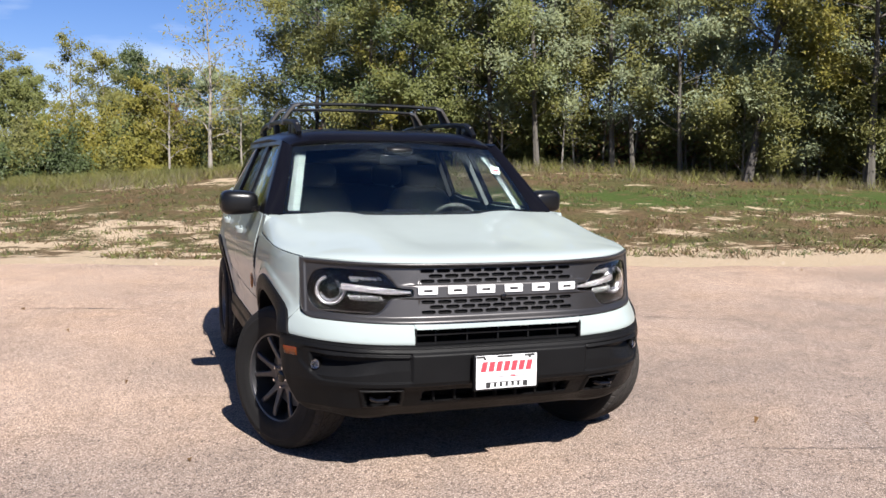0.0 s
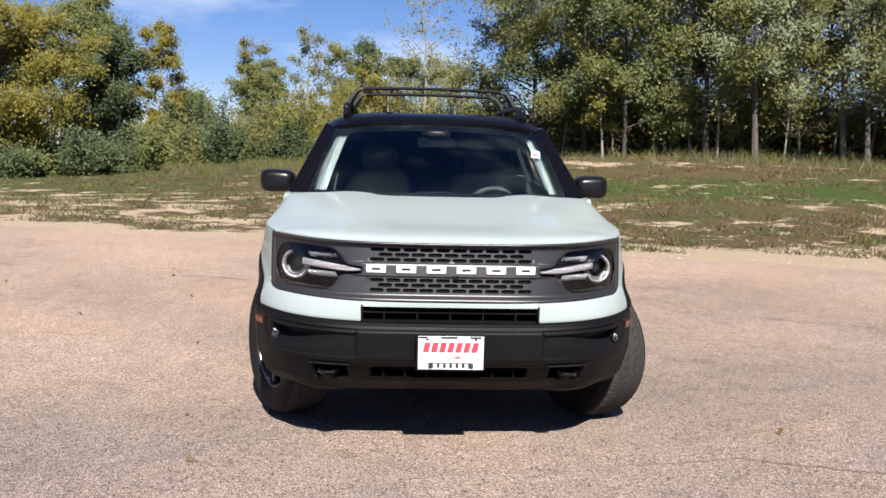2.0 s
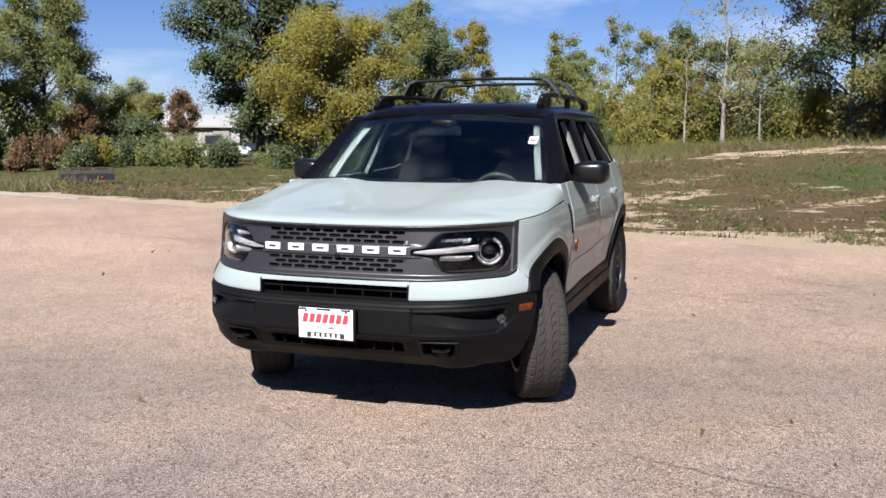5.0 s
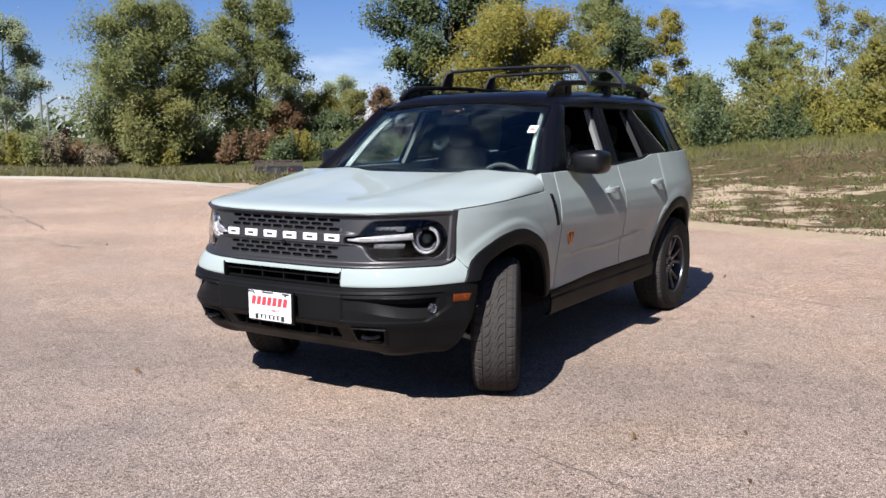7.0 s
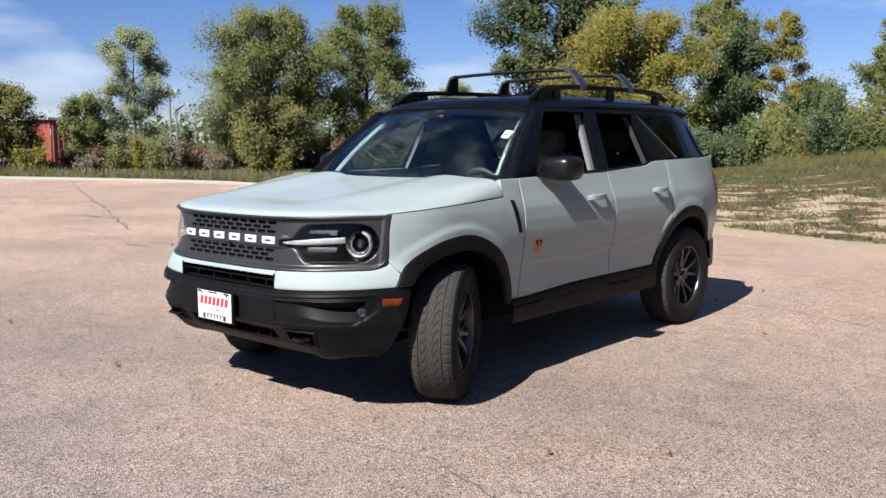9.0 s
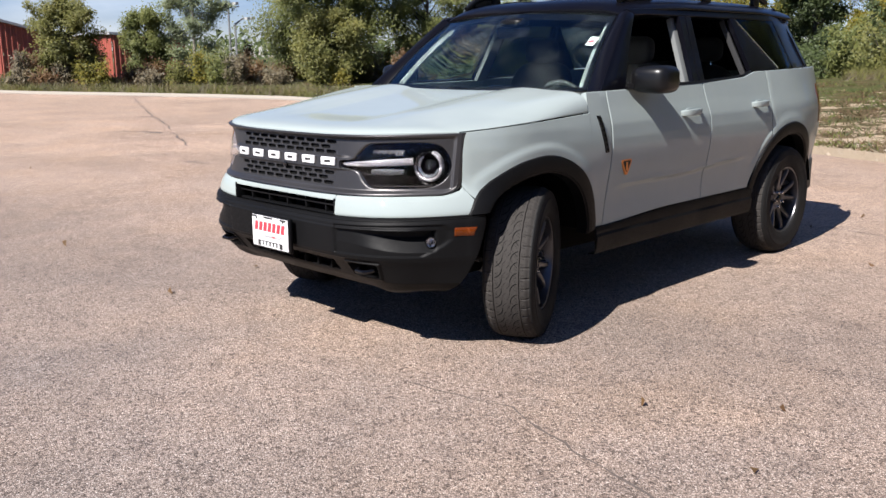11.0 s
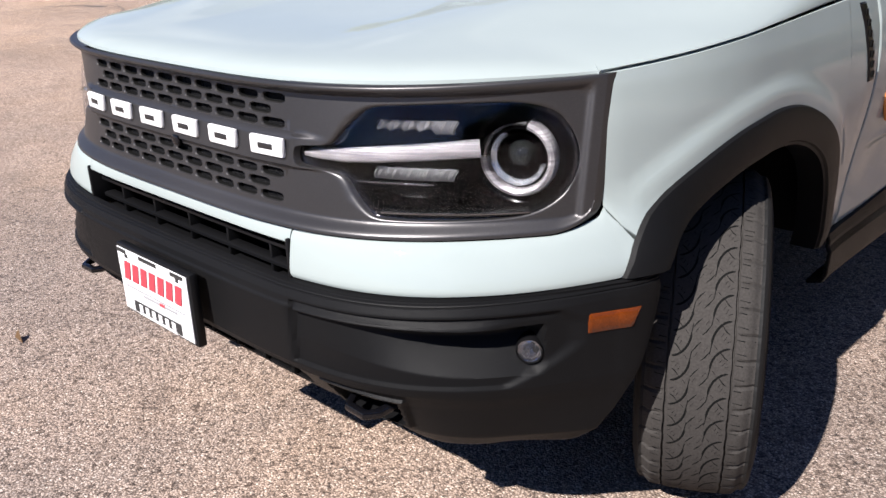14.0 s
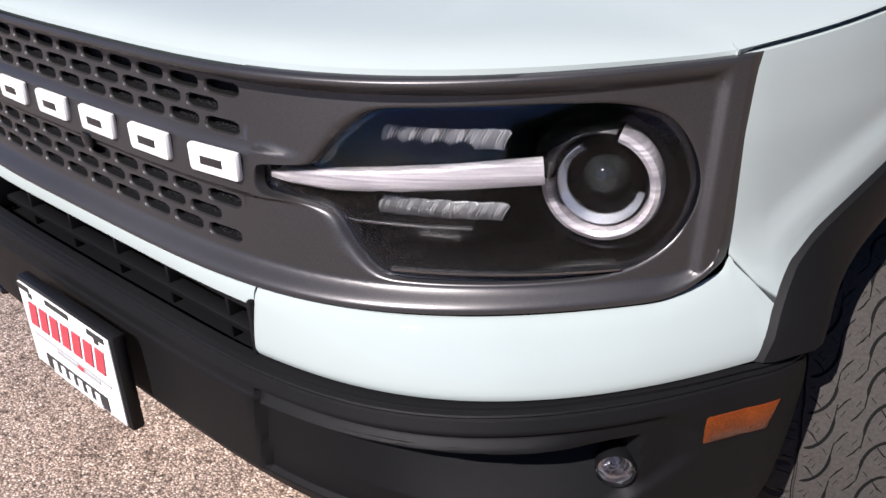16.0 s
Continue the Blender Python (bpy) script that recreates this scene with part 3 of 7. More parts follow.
for i in range(12):
    x, y = at_bearing(5 + i * 3.0 + rw.uniform(-0.8, 0.8), 47 + rw.uniform(-1.5, 3))
    bush(x, y, rw.uniform(2.2, 3.8), rw.uniform(1.6, 2.4), rw.choice(["olive", "dark", "green"]), 250 + i, "tall green thicket bush below tall trees", leaves=1000, size=0.24)
# bare white-barked young trees with a few leaves left
tree(0.9, 29.4, 6.9, 1.6, "mixed", 31, "nearly bare young tree with pale bark", base=0.2, leaves=330, size=0.13, trunk_r=0.085, bark=BARK_PALE, limbs=22, sub=6)
tree(-0.5, 30.4, 4.6, 1.2, "mixed", 32, "nearly bare young tree with pale bark", base=0.15, leaves=160, size=0.12, trunk_r=0.05, bark=BARK_PALE, limbs=16, sub=6)
tree(2.2, 30.8, 4.0, 1.2, "mixed", 33, "nearly bare young tree with pale bark", base=0.15, leaves=160, size=0.12, trunk_r=0.045, bark=BARK_PALE, limbs=14, sub=6)
# younger mixed trees between the bare tree and the golden one
YOUNG = "young slender tree with thin yellowing leaves"
for x, y, h, sp, lf, n, text in (
    (-7.4, 40.5, 6.6, 1.0, "olive", 2600, YOUNG), (-6.2, 40.8, 5.6, 0.85, "green", 2600, YOUNG), (-4.5, 40.0, 7.1, 1.0, "olive", 1500, YOUNG),
    (-3.2, 41.5, 6.3, 1.0, "olive", 2400, YOUNG), (-1.6, 45.3, 6.8, 1.8, "dark", 8000, "bushy dark green young tree"), (0.6, 44.5, 5.6, 1.5, "dark", 6000, "bushy dark green young tree"),
    (-6.2, 35.4, 4.7, 1.2, "green", 4200, "bushy grey-green young tree"), (-1.2, 32.6, 3.9, 0.95, "mixed", 3600, "small bushy tree with bright yellow-green leaves"),
    (-2.2, 37.2, 3.9, 1.0, "olive", 3200, "small bushy olive tree"), (-9.8, 38.2, 3.9, 1.1, "green", 3600, "small bushy grey-green tree"), (-10.3, 39.8, 3.2, 1.2, "olive", 3200, "small bushy olive tree"), (2.3, 41.0, 5.0, 1.6, "grey", 5200, "bushy grey-green young tree")):
    tree(x, y, h, sp, lf, int(500 + x * 7), text, base=0.14, leaves=n, size=0.125, trunk_r=0.055, bark=BARK_PALE if n < 3000 else BARK, limbs=18)
for x, y, h, w, lf in ((-4.2, 31.4, 2.9, 1.0, "mixed"), (-4.1, 30.6, 1.9, 0.9, "dark"), (-3.9, 33.0, 2.7, 0.9, "mixed"), (-1.9, 33.3, 1.9, 0.9, "green"), (-7.7, 34.2, 2.9, 1.3, "dark"), (-6.2, 32.6, 2.2, 1.1, "olive"), (-9.2, 34.6, 2.6, 1.1, "dark"), (-0.4, 34.5, 2.4, 1.0, "rust"), (-2.9, 34.6, 2.4, 0.9, "mixed"), (0.6, 33.0, 1.5, 1.1, "dark"), (2.2, 32.5, 1.8, 1.2, "grey"), (-10.6, 33.6, 1.9, 1.2, "green"), (-12.2, 32.2, 1.7, 1.1, "dark"), (-8.4, 33.0, 1.5, 1.0, "dark")):
    bush(x, y, h, w, lf, int(340 + x * 9 + y), {"mixed": "bright yellow-green shrub at the wood's edge", "dark": "dark green shrub at the wood's edge", "rust": "russet shrub at the wood's edge"}.get(lf, "dense olive-green shrub at the wood's edge"), leaves=3000, size=0.12)
for i in range(16):
    x, y = at_bearing(-24 + i * 1.9 + rw.uniform(-0.6, 0.6), 36.5 + rw.uniform(-1.0, 2.5), 0.8, -4.8)
    lf = rw.choice(["green", "dark", "dark", "olive"] if i < 9 else ["green", "mixed", "olive", "mixed", "olive", "gold", "straw"])
    bush(x, y, rw.uniform(0.8, 1.6) if i < 9 else rw.uniform(1.0, 2.2), rw.uniform(0.8, 1.4), lf, 300 + i, {"gold": "golden yellow shrub at the wood's edge", "dark": "dark green shrub at the wood's edge", "straw": "dry straw-coloured shrub at the wood's edge"}.get(lf, "dense olive-green shrub at the wood's edge"), leaves=2300, size=0.125)
for i in range(20):
    x, y = -31.5 + i * 0.95 + rw.uniform(-0.3, 0.3), 29.8 + rw.uniform(-1.2, 1.2) + (2.5 if i < 6 else 0)
    lf = rw.choice(["dark", "dark", "dark", "green"])
    bush(x, y, rw.uniform(0.5, 1.2), rw.uniform(0.6, 1.1), lf, 700 + i, "low dark green shrub below an oak" if lf == "dark" else "low tangled green shrub below an oak", leaves=2200, size=0.12)
# oak, golden tree, tall green tree, yellow poplar
tree(-20.2, 32.5, 9.8, 3.05, "dark", 41, "large dark green oak with spreading limbs", base=0.07, leaves=32000, size=0.17, limbs=26, trunk_r=0.24, sub=6)
tree(-15.4, 30.5, 6.9, 3.1, "gold", 42, "broad golden yellow autumn tree", base=0.12, leaves=21000, size=0.125, limbs=34, trunk_r=0.13, sub=6, droop=0.1)
tree(-14.2, 37.4, 8.2, 2.0, "green", 43, "tall rounded tree with green leaves", base=0.06, leaves=15000, size=0.14, limbs=28, sub=5)
tree(-12.6, 35.4, 6.4, 1.5, "dark", 47, "upright tree with dark green leaves", base=0.06, leaves=9000, size=0.13, limbs=24)
tree(-10.5, 35.6, 6.9, 1.0, "gold", 44, "narrow poplar with yellow leaves", base=0.05, leaves=8000, size=0.11, limbs=28, trunk_r=0.07, bark=BARK_PALE)
tree(-17.4, 35.6, 6.4, 1.6, "dark", 48, "dark green tree behind the golden one", base=0.1, leaves=8000, size=0.14, limbs=22)
# thin growth in front of the white sheds
tree(-27.0, 28.4, 2.9, 0.8, "rust", 45, "bushy small tree with russet leaves", base=0.05, leaves=4200, size=0.13, limbs=20)
tree(-28.0, 32.0, 3.5, 1.3, "mixed", 46, "small tree with bright yellow leaves", base=0.05, leaves=6500, size=0.12, limbs=22)
tree(-31.4, 39.0, 3.9, 1.2, "olive", 49, "small olive tree before a white shed", base=0.06, leaves=5200, size=0.13, limbs=20)
tree(-29.6, 39.6, 4.1, 0.9, "rust", 50, "small tree with orange-brown leaves", base=0.2, leaves=3600, size=0.13, limbs=20)
tree(-33.2, 37.4, 4.0, 0.8, "straw", 60, "small half-bare tree with pale leaves", base=0.2, leaves=1500, size=0.12, limbs=18, bark=BARK_PALE)
tree(-41.6, 50.4, 5.8, 1.8, "grey", 61, "rounded grey-green tree behind sheds", base=0.1, leaves=6000, size=0.16, limbs=20)
tree(-26.0, 30.6, 2.4, 1.0, "dark", 62, "low bushy dark green tree", base=0.04, leaves=6000, size=0.13, limbs=18)
# pair of full trees by the far kerb
tree(-31.6, 24.1, 8.0, 3.5, "green", 51, "full broad tree with green and yellowing leaves", base=0.07, leaves=34000, size=0.13, limbs=38, trunk_r=0.16, sub=6, droop=0.25)
tree(-30.2, 22.8, 3.4, 1.9, "olive", 52, "small full tree with olive-green leaves", base=0.05, leaves=8500, size=0.13, limbs=22, trunk_r=0.08)
tree(-29.2, 28.5, 8.3, 2.6, "green", 53, "upright bushy dark green tree", base=0.05, leaves=26000, size=0.13, limbs=34, trunk_r=0.14, sub=6)
tree(-36.9, 19.9, 7.2, 1.75, "grey", 55, "slender poplar with pale green leaves", base=0.08, leaves=11500, size=0.12, limbs=26, trunk_r=0.09, top=0.9, bark=BARK_PALE)
tree(-38.9, 18.4, 3.8, 1.2, "green", 56, "small rounded dark green tree", base=0.06, leaves=8000, size=0.13, limbs=22)
tree(-36.7, 13.6, 4.1, 1.5, "olive", 57, "small rounded olive-green tree", base=0.12, leaves=10500, size=0.12, limbs=24)
bush(-39.0, 15.6, 1.7, 0.8, "rust", 590, "russet autumn shrub beside the kerb", leaves=3000, size=0.12)
for i in range(46):
    az = -79 + i * 0.86 + rw.uniform(-0.4, 0.4)
    x, y = at_bearing(az, 43.5 + rw.uniform(-3, 4), 3.6, -3.8)
    if y < lot_edge(x) + 1.6:
        y = lot_edge(x) + 1.6 + rw.uniform(0, 2.5)
    lf = rw.choice(["olive", "rust", "dark", "gold", "straw", "green", "olive", "rust"])
    bush(x, y, rw.uniform(0.3, 0.8) if x < -38 else rw.uniform(0.5, 1.5), rw.uniform(0.4, 0.9), lf, 600 + i, {"rust": "russet autumn shrub beside the kerb", "gold": "yellowing shrub beside the kerb", "straw": "dry straw-coloured shrub beside the kerb"}.get(lf, "tangled green shrub beside the kerb"), leaves=1500, size=0.12)


# distant woods that close the view behind near trees; unseen +x end added for shade
rf = np.random.default_rng(77)
far_pts = []
for k in range(26000):
    a_ = radians(rf.uniform(-100, 130))
    d_ = rf.uniform(78, 105)
    fx_, fy_ = 2.0 + d_ * math.sin(a_), -4.0 + d_ * math.cos(a_)
    top_ = 3.0 + 1.6 * noise.noise(Vector((math.degrees(a_) * 0.22, d_ * 0.05, 0.0))) + 1.2 * noise.noise(Vector((math.degrees(a_) * 0.9, d_ * 0.1, 4.0)))
    far_pts.append((fx_, fy_, ground_z(fx_, fy_) + max(0.2, top_ * rf.uniform(0, 1) ** 0.7)))
tagged(leaf_mesh("far_woods", far_pts, 0.55, LEAF["dark"], None, rf, 0.0, 1.2), "low dark green woods in the distance", "woods", kind="stuff")


# unseen wood added on the +x side to darken the car's flank
shade_wood = []
for k in range(26000):
    a_ = radians(rf.uniform(56, 140))
    d_ = rf.uniform(27, 33)
    fx_, fy_ = 2.0 + d_ * math.sin(a_), -4.0 + d_ * math.cos(a_)
    top_ = (9.0 + 2.5 * noise.noise(Vector((math.degrees(a_) * 0.15, d_ * 0.1, 2.0)))) * (0.3 + 0.7 * smooth01(78, 95, math.degrees(a_)))
    shade_wood.append((fx_, fy_, top_ * rf.uniform(0, 1)))
tagged(leaf_mesh("far_woods", shade_wood, 0.55, LEAF["dark"], None, rf, 0.0, 1.2), "unseen dark green wood added to shade the car's side", "woods", kind="stuff")


# brush between the trunks, down to the ground
for leaf_, n_, seed_, label_ in (("green", 15000, 81, "low green brush below the tall trees"), ("rust", 7500, 82, "low reddish brush below the tall trees")):
    rb_ = np.random.default_rng(seed_)
    brush = []
    for k in range(n_):
        az_ = rb_.uniform(5, 53)
        d_ = rb_.uniform(33.5, 43)
        bx_, by_ = at_bearing(az_, d_)
        h_ = 1.3 + 1.3 * noise.noise(Vector((bx_ * 0.5, by_ * 0.5, seed_)))
        brush.append((bx_, by_, ground_z(bx_, by_) + max(0.05, h_) * rb_.uniform(0, 1)))
    tagged(leaf_mesh("brush", brush, 0.13, LEAF[leaf_], None, rb_, 0.0, 1.6), label_, "brush", kind="stuff")


# weeds, mown grass and dry stalks: uncountable, one object each
def blades(name, count, place, size, leaf, seed, label, upright=0.75, long=3.2):
    rng = np.random.default_rng(seed)
    pts = []
    rnd = random.Random(seed)
    while len(pts) < count:
        p = place(rnd)
        if p:
            cx, cy = p
            for _ in range(rnd.randint(3, 9)):
                x, y = cx + rnd.gauss(0, 0.09), cy + rnd.gauss(0, 0.09)
                pts.append((x, y, ground_z(x, y) + size * long * 0.25 * rnd.uniform(0.3, 1.3)))
    ob = leaf_mesh(name, pts, size, LEAF[leaf], None, rng, upright, long)
    return tagged(ob, label, "grass", kind="stuff")


def slope_spot(rnd):
    x = rnd.uniform(-22, 18)
    y = lot_edge(x) + 1.1 + 16 * rnd.random() ** 1.4
    return (x, y) if noise.noise(Vector((x * 0.5, y * 0.9, 3))) > -0.12 else None


def wood_foot(rnd):
    az = rnd.uniform(-15, 50)
    d = 32.0 + rnd.gauss(0, 1.2) - 2.0 * smooth01(-4, 8, az) + 2.4 * (1 - smooth01(-12, -2, az))
    x, y = at_bearing(az, d + 1.2, 0.3, -4.5)
    if az > 3 and rnd.random() > 0.10:
        return None
    return (x, y) if noise.noise(Vector((x * 0.35, y * 0.35, 2.0))) > -0.05 else None


def kerb_weeds(rnd):
    x = rnd.uniform(-62, -17)
    return (x, lot_edge(x) + 0.6 + abs(rnd.gauss(0, 1.6)))


blades("slope_grass", 56000, slope_spot, 0.016, "blade", 71, "short dry mown grass tufts on the slope", 0.45, 4.0)
blades("slope_tufts", 12000, slope_spot, 0.034, "green", 79, "green tufts of grass on the slope", 0.6, 4.5)
blades("slope_tufts", 14000, slope_spot, 0.034, "blade", 77, "brown tufts of longer dry grass on the slope", 0.6, 5.0)
blades("slope_tufts", 4000, slope_spot, 0.034, "dark", 78, "dark green tufts of grass on the slope", 0.6, 4.5)
blades("tall_weeds", 26000, wood_foot, 0.018, "straw", 72, "tall straw-coloured weeds along the wood's edge", 0.8, 26.0)
blades("tall_weeds", 15000, wood_foot, 0.030, "olive", 73, "olive-green weeds along the wood's edge", 0.7, 22.0)
blades("tall_weeds", 9000, kerb_weeds, 0.030, "straw", 75, "tall dry weeds behind the kerb", 0.8, 22.0)
blades("tall_weeds", 12000, kerb_weeds, 0.035, "olive", 76, "tall green weeds behind the kerb", 0.7, 16.0)
blades("kerb_weeds", 22000, kerb_weeds, 0.03, "green", 74, "rough green weeds behind the kerb", 0.75, 8.0)

# stones scattered on the bare soil and a few fallen leaves on the paving
STONE = grainy("pale field stone", (0.3276, 0.2730, 0.2106), 0.9, 60, 0.3, 0.5, 0.004)
verts, faces = [], []
rs = random.Random(5)
for _ in range(900):
    x = rs.uniform(-16, 16)
    y = lot_edge(x) + abs(rs.gauss(0, 2.5)) + 0.05
    r = rs.uniform(0.010, 0.030)
    z = ground_z(x, y)
    k = len(verts)
    for dx, dy, dz in ((1, 0, 0), (0, 1, 0), (-1, 0, 0), (0, -1, 0), (0, 0, 0.8), (0, 0, -0.5)):
        verts.append((x + dx * r * rs.uniform(0.6, 1.3), y + dy * r * rs.uniform(0.6, 1.3), z + dz * r))
    for a in range(4):
        faces += [(k + a, k + (a + 1) % 4, k + 4), (k + (a + 1) % 4, k + a, k + 5)]
tagged(put_mesh("stones", verts, faces, STONE, smooth=False), "small pale stones on bare soil", "stones", kind="stuff")
tagged(leaf_mesh("fallen_leaves", [(rs.uniform(-8, 8), rs.uniform(-3, 8), 0.012) for _ in range(46)], 0.035, LEAF["rust"], None, np.random.default_rng(9), 0.0, 1.4), "a few curled brown leaves on the paving", "leaves", kind="stuff")

# pale concrete kerb along the far side
KERB = grainy("pale concrete", (0.2340, 0.2067, 0.1716), 0.85, 60, 0.15, 0.3, 0.003, big=0.8)
prof = [(-0.25, -0.02), (-0.20, 0.012), (-0.02, 0.02), (0.0, 0.07), (0.03, 0.09), (0.14, 0.095), (0.16, 0.07), (0.17, -0.05)]
kx = list(np.arange(-70, -13.5, 0.6))
verts = [(x, lot_edge(x) + a, b if b < 0.02 else 0.004 + (b - 0.004) * (1 - smooth01(-21, -13.5, x))) for x in kx for a, b in prof]
m_ = len(prof)
faces = [(i * m_ + j, (i + 1) * m_ + j, (i + 1) * m_ + j + 1, i * m_ + j + 1) for i in range(len(kx) - 1) for j in range(m_ - 1)]
tagged(put_mesh("kerb", verts, faces, KERB), "pale concrete kerb and gutter", "kerb", kind="structure")

# cracks and tar joints; the last four short wide strokes are dark stains
crack([(-7.5, 6.4), (-5.4, 6.0), (-3.3, 5.4), (-1.1, 4.55)], 0.020, 1)
crack([(0.8, 3.8), (1.7, 3.5), (2.4, 3.25), (3.2, 2.9), (4.1, 2.45), (5.3, 2.1), (8.0, 1.5)], 0.010, 2)
crack([(1.65, 5.3), (2.85, 4.6), (3.6, 3.8)], 0.014, 7)
crack([(1.7, 3.74), (2.4, 4.0), (3.2, 4.05)], 0.012, 8)
crack([(0.9, -0.86), (1.4, -0.76), (1.8, -0.92), (2.2, -1.05), (2.7, -1.25)], 0.006, 3)
crack([(-0.4, -2.2), (0.6, -1.9), (1.6, -2.1), (2.4, -2.6)], 0.006, 4)
crack([(-25.6, 11.0), (-18.0, 7.6), (-13.5, 5.7), (-9.0, 3.7)], 0.024, 5)
crack([(-7.2, 2.6), (-6.7, 2.72)], 0.05, 6)
crack([(-12.7, 4.2), (-12.2, 4.6), (-11.6, 4.6)], 0.11, 9)
crack([(-14.9, 4.9), (-14.5, 5.15)], 0.09, 10)
crack([(-16.7, 6.5), (-15.9, 6.76)], 0.12, 11)


# ---- far buildings, lamps, vehicles ----
def ribbed_wall(w, h, mat_, root, name, m4, step=0.3):
    b = bmesh.new()
    n = int(w / step)
    rows = []
    for i in range(n + 1):
        for dx, dy in ((0, 0), (0.25, 0), (0.35, -0.04), (0.55, -0.04), (0.65, 0)):
            x = -w / 2 + (i + dx) * w / (n + 1)
            rows.append([b.verts.new(m4 @ Vector((x, dy, z))) for z in (-0.3, h)])
    for a, c in zip(rows, rows[1:]):
        b.faces.new((a[0], c[0], c[1], a[1]))
    return part(name, b, mat_, root, smooth=False)


def shed(x, y, turn, w, d, h, ridge, wall_m, roof_m, label, name="metal_shed", openings=True):
    root = new(name)
    root.matrix_basis = Matrix.Translation((x, y, ground_z(x, y))) @ Matrix.Rotation(radians(turn), 4, "Z")
    tagged(root, label, "building")
    for k, (ww, off) in enumerate(((w, d / 2), (d, w / 2), (w, d / 2), (d, w / 2))):
        m4 = Matrix.Rotation(k * math.pi / 2, 4, "Z") @ Matrix.Translation((0, -off, 0))
        ribbed_wall(ww, h, wall_m, root, "wall", m4)
    b = bmesh.new()
    for s in (-1, 1):
        vs_ = [b.verts.new(v) for v in ((-w / 2 - 0.3, s * (d / 2 + 0.3), h - 0.05), (w / 2 + 0.3, s * (d / 2 + 0.3), h - 0.05), (w / 2 + 0.3, 0, ridge), (-w / 2 - 0.3, 0, ridge))]
        v2 = [b.verts.new(v.co + Vector((0, 0, 0.12))) for v in vs_]
        b.faces.new(vs_)
        b.faces.new(v2)
        for k in range(4):
            b.faces.new((vs_[k], vs_[(k + 1) % 4], v2[(k + 1) % 4], v2[k]))
    part("roof", b, roof_m, root, smooth=False)
    for s in (-1, 1):
        b = bmesh.new()
        b.faces.new([b.verts.new(v) for v in ((s * w / 2, -d / 2, h), (s * w / 2, d / 2, h), (s * w / 2, 0, ridge))])
        part("gable", b, wall_m, root, smooth=False)
    if not openings:
        return root
    for k in range(max(2, int(w / 5))):
        xx = -w / 2 + (k + 0.5) * w / max(2, int(w / 5))
        win = part("window", box_bm_far(xx, -d / 2 - 0.06, h * 0.55, 1.2, 0.08, 0.9), FAR_FRAME, root)
        part("pane", box_bm_far(xx, -d / 2 - 0.11, h * 0.55, 1.0, 0.03, 0.7), FAR_GLASS, win)
    part("door", box_bm_far(w * 0.32, -d / 2 - 0.06, 1.05, 1.0, 0.08, 2.1), FAR_FRAME, root)
    return root


def box_bm_far(cx, cy, cz, sx, sy, sz):
    b = bmesh.new()
    bmesh.ops.create_cube(b, size=1)
    bmesh.ops.scale(b, vec=(sx, sy, sz), verts=b.verts)
    bmesh.ops.translate(b, vec=(cx, cy, cz), verts=b.verts)
    return b


FAR_FRAME = grainy("weathered frame", (0.25, 0.22, 0.2), 0.7, 20, 0.2)
FAR_GLASS = mat("dark far pane", (0.02, 0.025, 0.03), 0.1)
RED_METAL = grainy("faded red sheet metal", (0.26, 0.06, 0.04), 0.6, 8, 0.25, 0.1, big=0.5)
DARK_METAL = grainy("dark roof metal", (0.06, 0.05, 0.05), 0.6, 8, 0.25, 0.1, big=0.5)
WHITE_METAL = grainy("off-white sheet metal", (0.32, 0.32, 0.31), 0.6, 8, 0.1, 0.1, big=0.5)
ROOF_EDGE = grainy("pale roof edging", (0.34, 0.34, 0.35), 0.5, 20, 0.1, 0.0)


def lean_to(x0, x1, y0, y1, front, back, label):
    """Ribbed metal building with one roof slope falling to the rear and a pale eave."""
    root = new("metal_shed")
    root.location = (x1, y0, ground_z(x1, y0))
    tagged(root, label, "building")
    w, d = x1 - x0, y1 - y0
    ribbed_wall(w, front, RED_METAL, root, "wall", Matrix.Translation((-w / 2, 0, 0)))
    b = bmesh.new()
    n = int(d / 0.3)
    cols_ = []
    for i in range(n + 1):
        for f, dx in ((0, 0), (0.25, 0), (0.35, 0.04), (0.55, 0.04), (0.65, 0)):
            y = min(d, (i + f) * d / (n + 1))
            cols_.append([b.verts.new((dx, y, -0.3)), b.verts.new((dx, y, front + (back - front) * y / d))])
    for p, q in zip(cols_, cols_[1:]):
        b.faces.new((p[0], q[0], q[1], p[1]))
    part("wall", b, RED_METAL, root, smooth=False)
    b = bmesh.new()
    low = [b.verts.new(v) for v in ((-w - 0.2, -0.25, front + 0.02), (0.25, -0.25, front + 0.02), (0.25, d + 0.2, back), (-w - 0.2, d + 0.2, back))]
    high = [b.verts.new(v.co + Vector((0, 0, 0.14))) for v in low]
    b.faces.new(low)
    b.faces.new(high)
    for k in range(4):
        b.faces.new((low[k], low[(k + 1) % 4], high[(k + 1) % 4], high[k]))
    part("roof", b, ROOF_EDGE, root, "pale metal roof edge", smooth=False)
    return root


lean_to(-62, -49.4, 15.0, 20.0, 3.35, 2.0, "faded red ribbed-metal shed with a pale roof edge")
red_wing = lean_to(-66, -46.8, 20.3, 25.0, 2.5, 2.3, "low red ribbed-metal wing behind the red shed")
part("chimney", box_bm_far(-11.4, 0.7, 3.0, 0.9, 0.8, 1.0), DARK_METAL, red_wing, "grey chimney")
shed(-41.0, 49.0, 41, 9, 8, 2.4, 3.2, WHITE_METAL, WHITE_METAL, "low off-white ribbed-metal warehouse behind trees", "warehouse")
